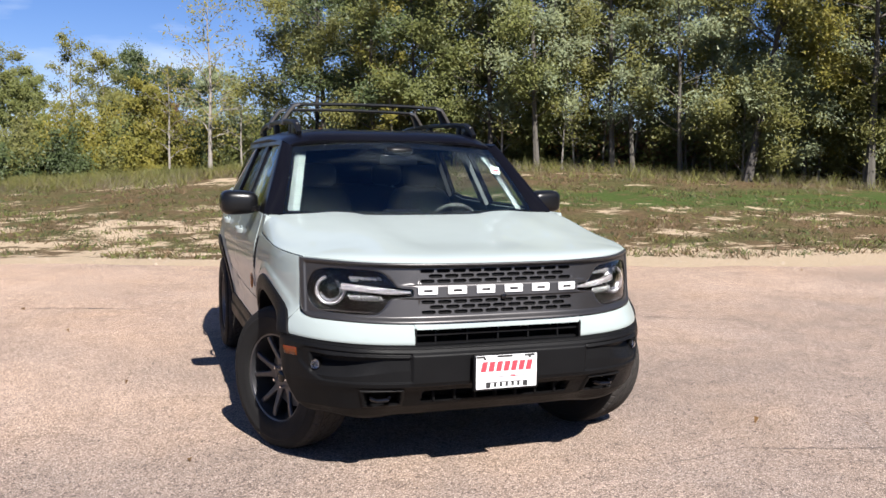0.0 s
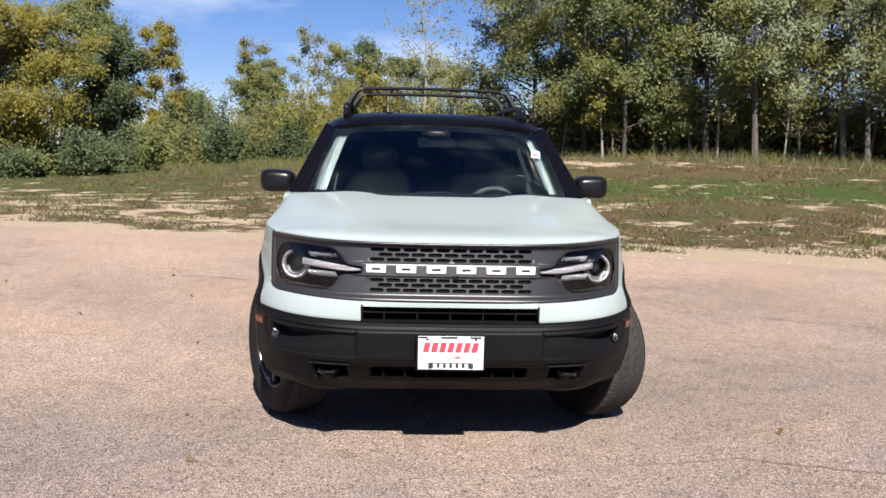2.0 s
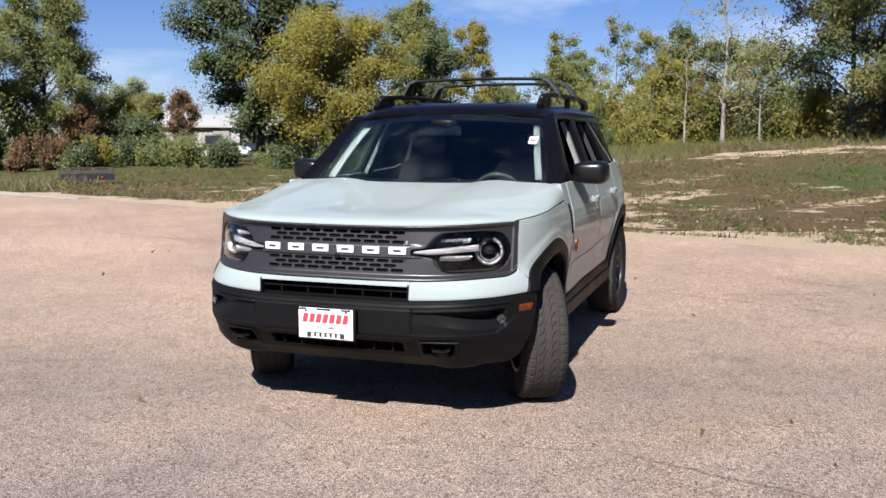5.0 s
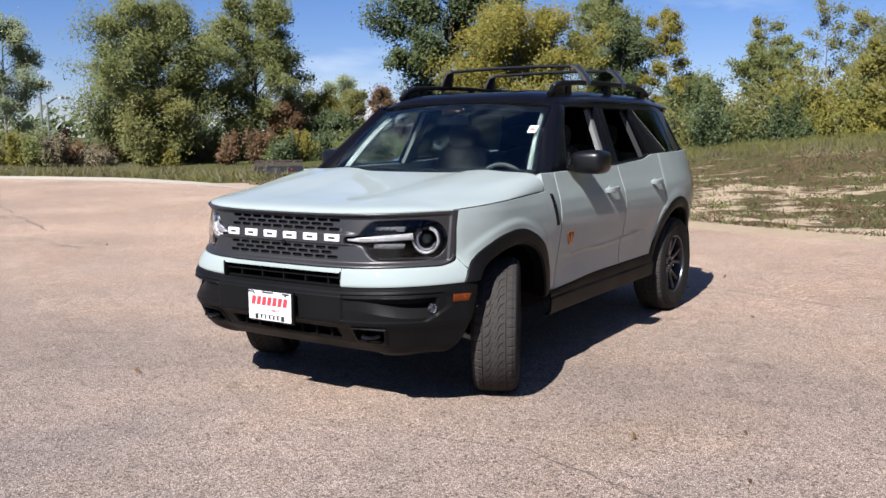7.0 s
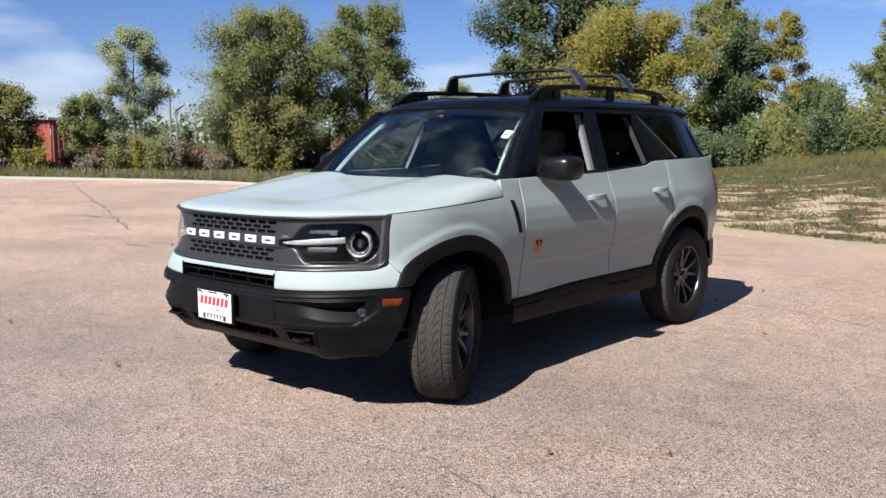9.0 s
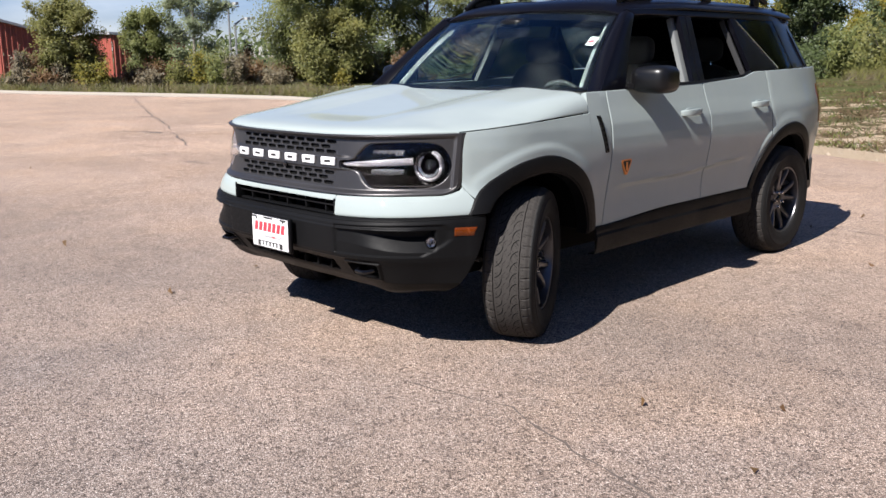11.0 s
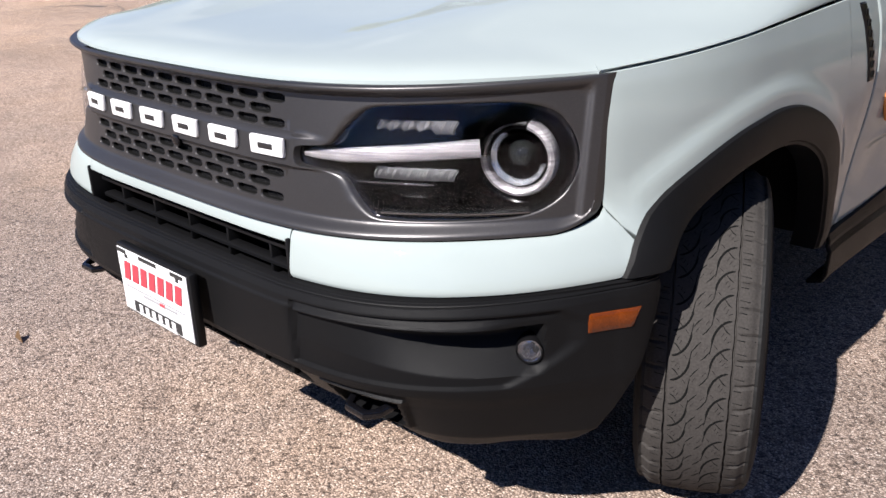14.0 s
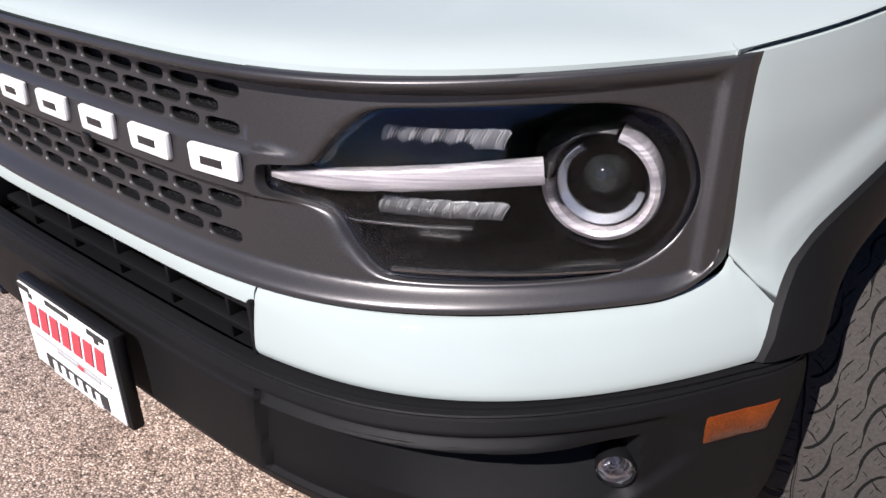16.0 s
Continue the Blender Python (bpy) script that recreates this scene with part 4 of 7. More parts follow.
shed(-33.5, 45.5, 33, 7, 6, 2.0, 2.7, WHITE_METAL, WHITE_METAL, "low off-white ribbed-metal shed behind an oak")
POLE = grainy("galvanised steel", (0.22, 0.225, 0.23), 0.5, 40, 0.15, 0.0, metal=0.6)


def flood_mast(x, y, h, heads, label):
    root = new("light_mast")
    root.location = (x, y, ground_z(x, y) - 0.1)
    tagged(root, label, "lamp post")
    v, f = [], []
    tube(v, f, [Vector((0, 0, 0)), Vector((0, 0, h * 0.5)), Vector((0, 0, h))], [0.085, 0.070, 0.055], 10)
    put_mesh("pole", v, f, POLE, root)
    if heads:
        part("cross_arm", box_bm_far(0, 0, h - 0.1, 2.4, 0.07, 0.07), POLE, root)
        for k in range(heads):
            part("floodlight", box_bm_far(-1.0 + 2.0 * k / max(1, heads - 1), -0.10, h + 0.08, 0.34, 0.22, 0.16), WHITE_METAL, root)
    else:
        v, f = [], []
        tube(v, f, [Vector((0, 0, h - 0.1)), Vector((0.9, 0, h + 0.25)), Vector((1.5, 0, h + 0.25))], [0.06, 0.05, 0.05], 8)
        put_mesh("arm", v, f, POLE, root)
        part("lamp_head", box_bm_far(1.7, 0, h + 0.22, 0.8, 0.3, 0.14), WHITE_METAL, root)


flood_mast(-45.7, 27.4, 4.3, 4, "grey steel floodlight mast with four heads")
flood_mast(-46.6, 28.4, 3.3, 0, "grey steel street lamp with one arm")
# plain utility posts by the kerb
v, f = [], []
tube(v, f, [Vector((0, 0, 0)), Vector((0, 0, 1.6))], [0.07, 0.07], 8)
post = put_mesh("utility_post", v, f, POLE)
post.location = (-34.1, 19.6, ground_z(-34.1, 19.6))
tagged(post, "short grey steel post behind the kerb", "post")


def parked_car(x, y, turn, paint, label):
    root = new("parked_car")
    root.matrix_basis = Matrix.Translation((x, y, ground_z(x, y))) @ Matrix.Rotation(radians(turn), 4, "Z")
    tagged(root, label, "car")
    b = bmesh.new()
    prof_ = [(-2.2, 0.35), (-2.25, 0.75), (-1.2, 0.95), (-0.6, 1.42), (0.9, 1.45), (1.6, 1.0), (2.2, 0.92), (2.25, 0.4)]
    L = [b.verts.new((a, -0.85 + (0.12 if z > 1.2 else 0), z)) for a, z in prof_]
    R = [b.verts.new((a, 0.85 - (0.12 if z > 1.2 else 0), z)) for a, z in prof_]
    b.faces.new(L)
    b.faces.new(R[::-1])
    for k in range(8):
        b.faces.new((L[k], L[(k + 1) % 8], R[(k + 1) % 8], R[k]))
    bmesh.ops.bevel(b, geom=b.edges[:], offset=0.06, segments=2, affect="EDGES")
    part("body", b, paint, root)
    for s in (-1, 1):
        part("side_window", box_bm_far(0.15, s * 0.80, 1.18, 1.7, 0.06, 0.30), FAR_GLASS, root)
        for wx in (-1.4, 1.4):
            v, f = [], []
            tube(v, f, [Vector((wx, s * 0.72, 0.32)), Vector((wx, s * 0.90, 0.32))], [0.32, 0.32], 16)
            put_mesh("wheel", v, f, BLACK_RUBBER, root)
    part("windscreen", box_bm_far(-0.93, 0, 1.18, 0.25, 1.3, 0.28), FAR_GLASS, root)


BLACK_RUBBER = mat("far tyre", (0.02, 0.02, 0.02), 0.8)
x, y = at_bearing(-28.3, 45.0, 1.2, -4.8)
parked_car(x, y, 20, mat("white car paint", (0.75, 0.75, 0.75), 0.3, coat=1), "white saloon car parked behind trees")


# dark parked vehicle built as a railed trailer, shrunk and sunk to fit the view
trailer = new("railed_vehicle")
trailer.matrix_basis = Matrix.Translation((-18.1, 18.3, ground_z(-18.1, 18.3) - 0.08)) @ Matrix.Rotation(radians(42), 4, "Z") @ Matrix.Scale(0.70, 4)
tagged(trailer, "low dark parked vehicle with open steel rails", "trailer")
RAIL_PAINT = grainy("rusty dark rail paint", (0.045, 0.030, 0.026), 0.6, 40, 0.4, 0.1)
TRAILER_PAINT = grainy("dark blue-black trailer paint", (0.012, 0.014, 0.022), 0.4, 30, 0.3, 0.1)
part("bed", box_bm_far(0, 0, 0.46, 2.3, 1.25, 0.26), TRAILER_PAINT, trailer)
part("tail_lamp", box_bm_far(0.62, -0.635, 0.46, 0.10, 0.03, 0.08), mat("red trailer lamp", (0.3, 0.02, 0.02), 0.3), trailer)
for s_ in (-1, 1):
    v, f = [], []
    tube(v, f, [Vector((-0.2, s_ * 0.58, 0.27)), Vector((-0.2, s_ * 0.76, 0.27))], [0.27, 0.27], 16)
    put_mesh("wheel", v, f, BLACK_RUBBER, trailer)
    for z_ in (0.66, 0.76, 0.86):
        part("rail", box_bm_far(0, s_ * 0.60, z_, 2.3, 0.03, 0.03), RAIL_PAINT, trailer)
    for k in range(6):
        part("post", box_bm_far(-1.12 + 2.24 * k / 5, s_ * 0.60, 0.73, 0.03, 0.03, 0.30), RAIL_PAINT, trailer)

# ---- the car: nose towards -y, front axle at y = 0, rear axle at y = 2.67 ----
car = new("sport_utility_vehicle")
tagged(car, "pale grey off-road SUV with black roof, cladding and turned wheels", "car")
HEART = Vector((0, 1.2, 0.75))


def sheet_bm(P, thick, heart=HEART, roll=0.0025, bm=None):
    """A panel from a grid of points: outer skin with rolled edges, inner skin and rim."""
    n, m = len(P), len(P[0])
    P = [[Vector(p) for p in row] for row in P]
    N = []
    for i in range(n):
        row = []
        for j in range(m):
            a = P[min(i + 1, n - 1)][j] - P[max(i - 1, 0)][j]
            b = P[i][min(j + 1, m - 1)] - P[i][max(j - 1, 0)]
            v = a.cross(b)
            v = v.normalized() if v.length > 1e-12 else Vector((0, 0, 1))
            if v.dot(P[i][j] - heart) < 0:
                v = -v
            row.append(v)
        N.append(row)
    bm = bm or bmesh.new()
    front = [[bm.verts.new(P[i][j] - N[i][j] * (roll if i in (0, n - 1) or j in (0, m - 1) else 0)) for j in range(m)] for i in range(n)]
    back = [[bm.verts.new(P[i][j] - N[i][j] * thick) for j in range(m)] for i in range(n)]
    for i in range(n - 1):
        for j in range(m - 1):
            bm.faces.new((front[i][j], front[i + 1][j], front[i + 1][j + 1], front[i][j + 1]))
            bm.faces.new((back[i][j], back[i][j + 1], back[i + 1][j + 1], back[i + 1][j]))
    for i in range(n - 1):
        for j in (0, m - 1):
            bm.faces.new((front[i][j], back[i][j], back[i + 1][j], front[i + 1][j]))
    for j in range(m - 1):
        for i in (0, n - 1):
            bm.faces.new((front[i][j], front[i][j + 1], back[i][j + 1], back[i][j]))
    return bm


def sheet(name, P, material, parent=None, thick=0.012, label="", heart=HEART, roll=0.0025, angle=24):
    return part(name, sheet_bm(P, thick, heart, roll), material, parent or car, label, angle=angle)


def spaced(a, b, n, edge=0.004):
    """n steps from a to b with one close step at each end for the rolled edge."""
    s = (b - a)
    e = edge / abs(s)
    return [a, a + s * e] + [a + s * k / n for k in range(1, n)] + [b - s * e, b]


def box_bm(cx, cy, cz, sx, sy, sz, bev=0.004, bm=None, rot=None, seg=2):
    own = bmesh.new()
    bmesh.ops.create_cube(own, size=1)
    bmesh.ops.scale(own, vec=(sx, sy, sz), verts=own.verts)
    if bev:
        bmesh.ops.bevel(own, geom=own.edges[:], offset=bev, segments=seg, affect="EDGES", profile=0.5)
    if rot is not None:
        bmesh.ops.transform(own, matrix=rot.to_4x4(), verts=own.verts)
    bmesh.ops.translate(own, vec=(cx, cy, cz), verts=own.verts)
    if bm is None:
        return own
    tmp = bpy.data.meshes.new("t")
    own.to_mesh(tmp)
    own.free()
    bm.from_mesh(tmp)
    bpy.data.meshes.remove(tmp)
    return bm


def lathe_bm(profile, steps=48, bm=None, mat4=None, closed=True, arc=(0, 2 * math.pi)):
    """Turns (radius, x) pairs round the x axis."""
    bm = bm or bmesh.new()
    full = abs(arc[1] - arc[0] - 2 * math.pi) < 1e-6
    rows = []
    for k in range(steps if full else steps + 1):
        t = arc[0] + (arc[1] - arc[0]) * k / steps
        row = []
        for r, x in profile:
            v = Vector((x, r * math.cos(t), r * math.sin(t)))
            row.append(bm.verts.new(mat4 @ v if mat4 else v))
        rows.append(row)
    last = len(rows) if full else len(rows) - 1
    for k in range(last):
        a, b = rows[k], rows[(k + 1) % len(rows)]
        for j in range(len(profile) - 1 + (1 if closed else 0)):
            j2 = (j + 1) % len(profile)
            bm.faces.new((a[j], a[j2], b[j2], b[j]))
    return bm


def sweep_bm(pts, w, h, bm=None, up=Vector((0, 0, 1)), sides=10, power=4.0):
    """A bar of rounded rectangular section along points."""
    bm = bm or bmesh.new()
    pts = [Vector(p) for p in pts]
    rings = []
    for k, p in enumerate(pts):
        d = (pts[min(k + 1, len(pts) - 1)] - pts[max(k - 1, 0)]).normalized()
        u = d.cross(up).normalized()
        v = u.cross(d).normalized()
        ww = w[k] if isinstance(w, (list, tuple)) else w
        hh = h[k] if isinstance(h, (list, tuple)) else h
        ring = []
        for s in range(sides):
            t = 2 * math.pi * (s + 0.5) / sides
            c, q = math.cos(t), math.sin(t)
            c = math.copysign(abs(c) ** (2 / power), c)
            q = math.copysign(abs(q) ** (2 / power), q)
            ring.append(bm.verts.new(p + u * c * ww / 2 + v * q * hh / 2))
        rings.append(ring)
    for a, b in zip(rings, rings[1:]):
        for s in range(sides):
            bm.faces.new((a[s], a[(s + 1) % sides], b[(s + 1) % sides], b[s]))
    bm.faces.new(rings[0])
    bm.faces.new(rings[-1])
    return bm


# ---- body lines ----
HALF = [(0.30, 0.88), (0.40, 0.905), (0.50, 0.925), (0.62, 0.935), (0.80, 0.940), (0.93, 0.938), (1.00, 0.930), (1.06, 0.916), (1.12, 0.900), (1.18, 0.884), (1.26, 0.862)]


ARCH = [(0, 0.48), (12, 0.484), (30, 0.497), (57, 0.511), (80, 0.518), (100, 0.522), (114, 0.535), (121, 0.543), (128, 0.554), (136, 0.566), (142, 0.570), (150, 0.564), (180, 0.56)]


def arch_r(deg):
    """Outer radius of the front arch cladding, drawn out towards the nose."""
    return interp(deg, ARCH)


def x_side(y, z):
    x = interp(z, HALF)
    if y < -0.05:
        x -= 0.105 * ((-0.05 - y) / 0.45) ** 2.2 * smooth01(0.66, 0.80, z)
    if y < -0.372:
        x -= 0.031 * ((-0.372 - y) / 0.095) ** 2 * (1 - smooth01(0.66, 0.80, z))
    if y > 2.5:
        x -= 0.13 * ((y - 2.5) / 0.95) ** 2.4
    # the flanks tuck in below the shoulder
    x -= 0.034 * smooth01(0.15, 0.60, y) * (1 - smooth01(0.56, 0.90, z)) + 0.0035 * smooth01(1.0, 1.1, z) * smooth01(0.4, 0.6, y)
    # pressed line low on the doors, arch shoulders
    if 0.6 < y < 2.1:
        w = smooth01(0.62, 0.72, y) * (1 - smooth01(1.92, 2.06, y))
        line = 0.680 + 0.03 * smooth01(1.2, 2.0, y)
        x -= 0.011 * w * (1 - smooth01(line - 0.018, line + 0.010, z)) * smooth01(0.47, 0.66, z)
        x += 0.006 * w * math.exp(-((z - line) / 0.015) ** 2)
    d = math.hypot(y, z - 0.37) - arch_r(math.degrees(math.atan2(z - 0.37, y)))
    x += 0.009 * (1 - smooth01(0.026, 0.062, d)) * smooth01(0.60, 0.80, z)
    d = math.hypot(y - 2.66, z - 0.37)
    x += 0.008 * (1 - smooth01(0.555, 0.585, d)) * smooth01(0.45, 0.7, z)
    return x


def y_grille(x):
    return -0.82 + 0.64 * x ** 4


def y_band(x):
    return -0.835 + 0.67 * x ** 6


def lean(z):
    return 0.035 * (z - 0.745) / 0.25


def z_gtop(x):
    return 1.006 + 0.012 * (x / 0.845) ** 2


def z_gbot(x):
    r, d = 0.045, min(0.045, max(0.0, abs(x) - 0.804))
    return 0.747 + 0.006 * smooth01(0.45, 0.80, abs(x)) + r - math.sqrt(r * r - d * d)


def z_hoodline(y):
    return interp(y, [(-0.5, 1.018), (-0.19, 1.038), (0.28, 1.062), (0.4, 1.068)])


def belt(y):
    return interp(y, [(0.3, 1.165), (0.6, 1.168), (1.5, 1.18), (2.05, 1.205), (2.2, 1.235), (3.4, 1.255)])


def arch(y, c, r=0.485, z0=0.37):
    return z0 + math.sqrt(max(0, r * r - (y - c) ** 2)) if abs(y - c) < r else 0.0


# ---- hood ----
def hood_point(u, v):
    a = abs(u)
    r = 1 - (1 - a) ** 2
    xe0 = 0.845
    yf = y_grille(xe0 * r) + lean(1.0) - 0.014 + 0.002 * (1 - r)
    y = yf + (0.365 - yf) * v
    zt = z_hoodline(y) + 0.003
    xe = x_side(max(y, -0.472), zt) - 0.001
    x = xe * r
    d = max(0, y - yf)
    ztop = z_gtop(xe0 * r) + 0.002 + 0.022 * (1 - math.exp(-d / 0.026)) + 0.110 * d - 0.006 * d * d
    ridge = 0.014 * math.exp(-((x if x > 0 else -x) - 0.52) ** 2 / 0.018) * smooth01(0.1, 0.6, d)
    ztop += ridge - 0.007 * smooth01(0.12, 0.4, d) * (1 - smooth01(0.245 + 0.10 * v, 0.285 + 0.10 * v, x))
    ztop += 0.030 * (0.60 + 0.40 * smooth01(0.60, 0.93, r)) * smooth01(0.30, 1.0, v)
    box = smooth01(0.35, 1.05, d)
    side = (1 - r ** (7 + 24 * box)) ** (0.62 - 0.16 * box)
    z = zt + (ztop - zt) * side
    return Vector((math.copysign(x, u), y, z))


us = [-1, -0.985] + [-1 + 2 * k / 56 for k in range(1, 56)] + [0.985, 1]
vs = [0, 0.004] + [(k / 34) ** 1.9 for k in range(3, 34)] + [0.995, 1]
sheet("hood", [[hood_point(u, v) for v in vs] for u in us], PAINT, thick=0.015, heart=Vector((0, -0.2, 0.2)), roll=0.004)


# ---- fenders, doors, quarters ----
def side_panel(name, ys, zb, zt, sgn, material=PAINT, nz=16, thick=0.03, slant=None, out=0.0, label=""):
    P = []
    for y in ys:
        row = []
        for f in spaced(0, 1, nz, 0.006):
            lo, hi = zb(y), zt(y)
            z = lo + (hi - lo) * f
            yy = y + (slant(y, z) if slant else 0)
            row.append((sgn * (x_side(yy, z) + out), yy, z))
        P.append(row)
    return sheet(name, P, material, thick=thick, label=label, heart=Vector((0, sum(ys) / len(ys), 0.7)))


def arch_ys(lo, hi, c, r=0.485, n=26):
    ys = {round(c - r * math.cos(math.pi * k / n), 4) for k in range(n + 1)}
    ys |= {round(lo + (hi - lo) * k / 18, 4) for k in range(19)}
    ys = sorted(y for y in ys if lo <= y <= hi)
    out = [ys[0]]
    for y in ys[1:]:
        if y - out[-1] > 0.004:
            out.append(y)
    return out


ARCH_LINE = [((arch_r(a) - 0.014) * math.cos(radians(a)), 0.37 + (arch_r(a) - 0.014) * math.sin(radians(a))) for a in range(150, 4, -3)]


def fender_zb(y):
    split = interp(y, [(-0.472, 0.7883), (-0.440, 0.7263)])
    return max(0.47, interp(y, ARCH_LINE) if -0.47 < y < 0.46 else 0.47, split if y < -0.42 else 0)


def fender_zt(y):
    return z_hoodline(y) - 0.002 if y < 0.368 else belt(y)


fenders, front_doors, rear_doors, quarters = {}, {}, {}, {}
for sgn in (1, -1):
    ys = arch_ys(-0.472, 0.543, 0.0)
    ys = sorted(set(ys + [0.366, 0.372]))
    fenders[sgn] = side_panel("fender", ys, fender_zb, fender_zt, sgn)
    ys = spaced(0.549, 1.553, 18)
    front_doors[sgn] = side_panel("front_door", ys, lambda y: 0.472 + 0.028 * smooth01(0.55, 1.2, y), belt, sgn, nz=66, slant=lambda y, z: -0.03 * smooth01(0.95, 1.2, z) * smooth01(1.2, 1.55, y))
    ys = arch_ys(1.559, 2.36, 2.66, 0.50)
    ys = sorted(set(ys + [1.563, 2.355]))
    rear_doors[sgn] = side_panel("rear_door", ys, lambda y: max(0.50, arch(y, 2.66, 0.50)), belt, sgn, nz=66, slant=lambda y, z: -0.03 * smooth01(0.95, 1.2, z) * (1 - smooth01(1.6, 2.0, y)))
    ys = arch_ys(2.366, 3.38, 2.66, 0.50)
    quarters[sgn] = side_panel("quarter_panel", ys, lambda y: max(0.50 + 0.05 * smooth01(3.1, 3.4, y), arch(y, 2.66, 0.50)), belt, sgn)
    # arch cladding: a flat-faced lip round each opening
    for c, r, a0, a1 in ((0.0, 0.487, 12, 147.5), (2.66, 0.502, 16, 172)):
        P = []
        n = 44
        for k in range(n + 1):
            row = []
            for dr, dx in ((0.026, 0.000), (0.023, 0.008), (0.015, 0.011), (-0.030, 0.013), (-0.046, 0.010), (-0.050, 0.002), (-0.050, -0.06)):
                # the front end is cut level with the bumper's top
                stop = a1 if c > 1 else 180 - math.degrees(math.asin(0.298 / (0.540 + dr)))
                t = radians(a0 + (stop - a0) * k / n)
                rr = dr + (r if c > 1 else arch_r(math.degrees(t)) - 0.026)
                y, z = c - rr * math.cos(math.pi - t), 0.37 + rr * math.sin(t)
                row.append((sgn * (x_side(y, max(z, 0.45)) + dx), y, z))
            P.append(row)
        sheet("arch_cladding", P, PLASTIC, thick=0.006, heart=Vector((0, c, 0.37)), roll=0, label="black plastic wheel arch cladding")
        # dark wheel well
        bm = bmesh.new()
        rw_ = r - 0.012 if c > 1 else 0.515
        prof = [(rw_, sgn * 0.885), (rw_, sgn * 0.56), (0.02, sgn * 0.56)]
        m4 = Matrix.Translation((0, c, 0.38))
        lathe_bm(prof, 28, bm, m4, closed=False, arc=(radians(8), radians(164)) if c < 1 else (radians(8), radians(172)))
        part("wheel_well", bm, DEEP, car)
    # sill cladding
    P = []
    for y in spaced(0.47, 2.20, 20):
        row = []
        for z, dx in ((0.505, -0.004), (0.50, 0.012), (0.48, 0.018), (0.44, 0.016), (0.425, 0.024), (0.36, 0.02), (0.335, 0.008), (0.325, -0.03)):
            zz = z - 0.028 * (1 - smooth01(0.5, 1.2, y)) if z > 0.45 else z
            row.append((sgn * (x_side(y, 0.52) - 0.008 + dx), y, zz))
        P.append(row)
    sheet("sill_cladding", P, PLASTIC, thick=0.01, label="black plastic sill cladding")
    # rear bumper side and tail lamp
    P = [[(sgn * (x_side(y, 0.55) + 0.006), y, z) for z in (0.36, 0.40, 0.50, 0.56, 0.575)] for y in (3.10, 3.2, 3.3, 3.4, 3.46)]
    sheet("rear_bumper_corner", P, PLASTIC, thick=0.03)
    P = [[(sgn * (x_side(y, z) + 0.004), y, z) for z in (0.86, 0.875, 0.95, 1.05, 1.12, 1.135)] for y in (3.27, 3.28, 3.33, 3.38, 3.40)]
    sheet("tail_lamp", P, RED_LENS, thick=0.03, label="red tail lamp lens")

# rear end, floor and inner shell
P = [[(x * w, y - 0.16 * (abs(x) ** 4), z) for x in [k / 8 for k in range(-8, 9)]] for y, z, w in ((3.16, 1.66, 0.60), (3.26, 1.45, 0.70), (3.36, 1.27, 0.76), (3.42, 1.24, 0.78), (3.46, 1.0, 0.80), (3.48, 0.7, 0.82), (3.46, 0.45, 0.82), (3.40, 0.36, 0.78))]
sheet("tailgate", P[3:], PAINT, thick=0.03)
sheet("tailgate_glass", P[:4], BLACK_PAINT, thick=0.03)
part("underbody", box_bm(0, 1.45, 0.36, 1.16, 3.9, 0.16, 0.03), DEEP, car)
part("cabin_floor", box_bm(0, 1.95, 0.46, 1.72, 2.5, 0.03, 0.01), SEAT, car)
part("firewall", box_bm(0, 0.50, 0.78, 1.70, 0.03, 0.66, 0.01), DEEP, car)
part("bay_block", box_bm(0, -0.05, 0.62, 1.06, 1.0, 0.5, 0.03), DEEP, car)
for sgn in (1, -1):
    part("suspension_arm", sweep_bm([(sgn * 0.35, 0.02, 0.33), (sgn * 0.55, 0.0, 0.30), (sgn * 0.70, 0.0, 0.27)], 0.09, 0.045), STEEL, car)
    part("spring_strut", sweep_bm([(sgn * 0.60, 0.03, 0.35), (sgn * 0.58, 0.04, 0.75)], 0.06, 0.06, up=Vector((0, 1, 0))), DEEP, car)
    part("tie_rod", sweep_bm([(sgn * 0.30, -0.12, 0.36), (sgn * 0.66, -0.14, 0.37)], 0.022, 0.022), STEEL, car)


# ---- front: painted band, grille, lamps ----
def z_bump(x):
    """Height of the seam between painted nose and bumper."""
    return interp(abs(x), [(0.0, 0.648), (0.40, 0.650), (0.60, 0.657), (0.74, 0.662), (0.94, 0.667)])


def nose(u, z):
    """Point of the nose at height z: u from 0 in the middle to 1 at the fender's front edge."""
    xe = x_side(-0.472, z)
    x = xe * u
    g = min(1, max(0, (z - 0.655) / 0.098)) ** 1.6
    y0 = -0.838 + 0.008 * g
    n_ = 5.2 - 1.0 * g
    return Vector((x, y0 + (-0.472 - y0) * (x / xe) ** n_, z))


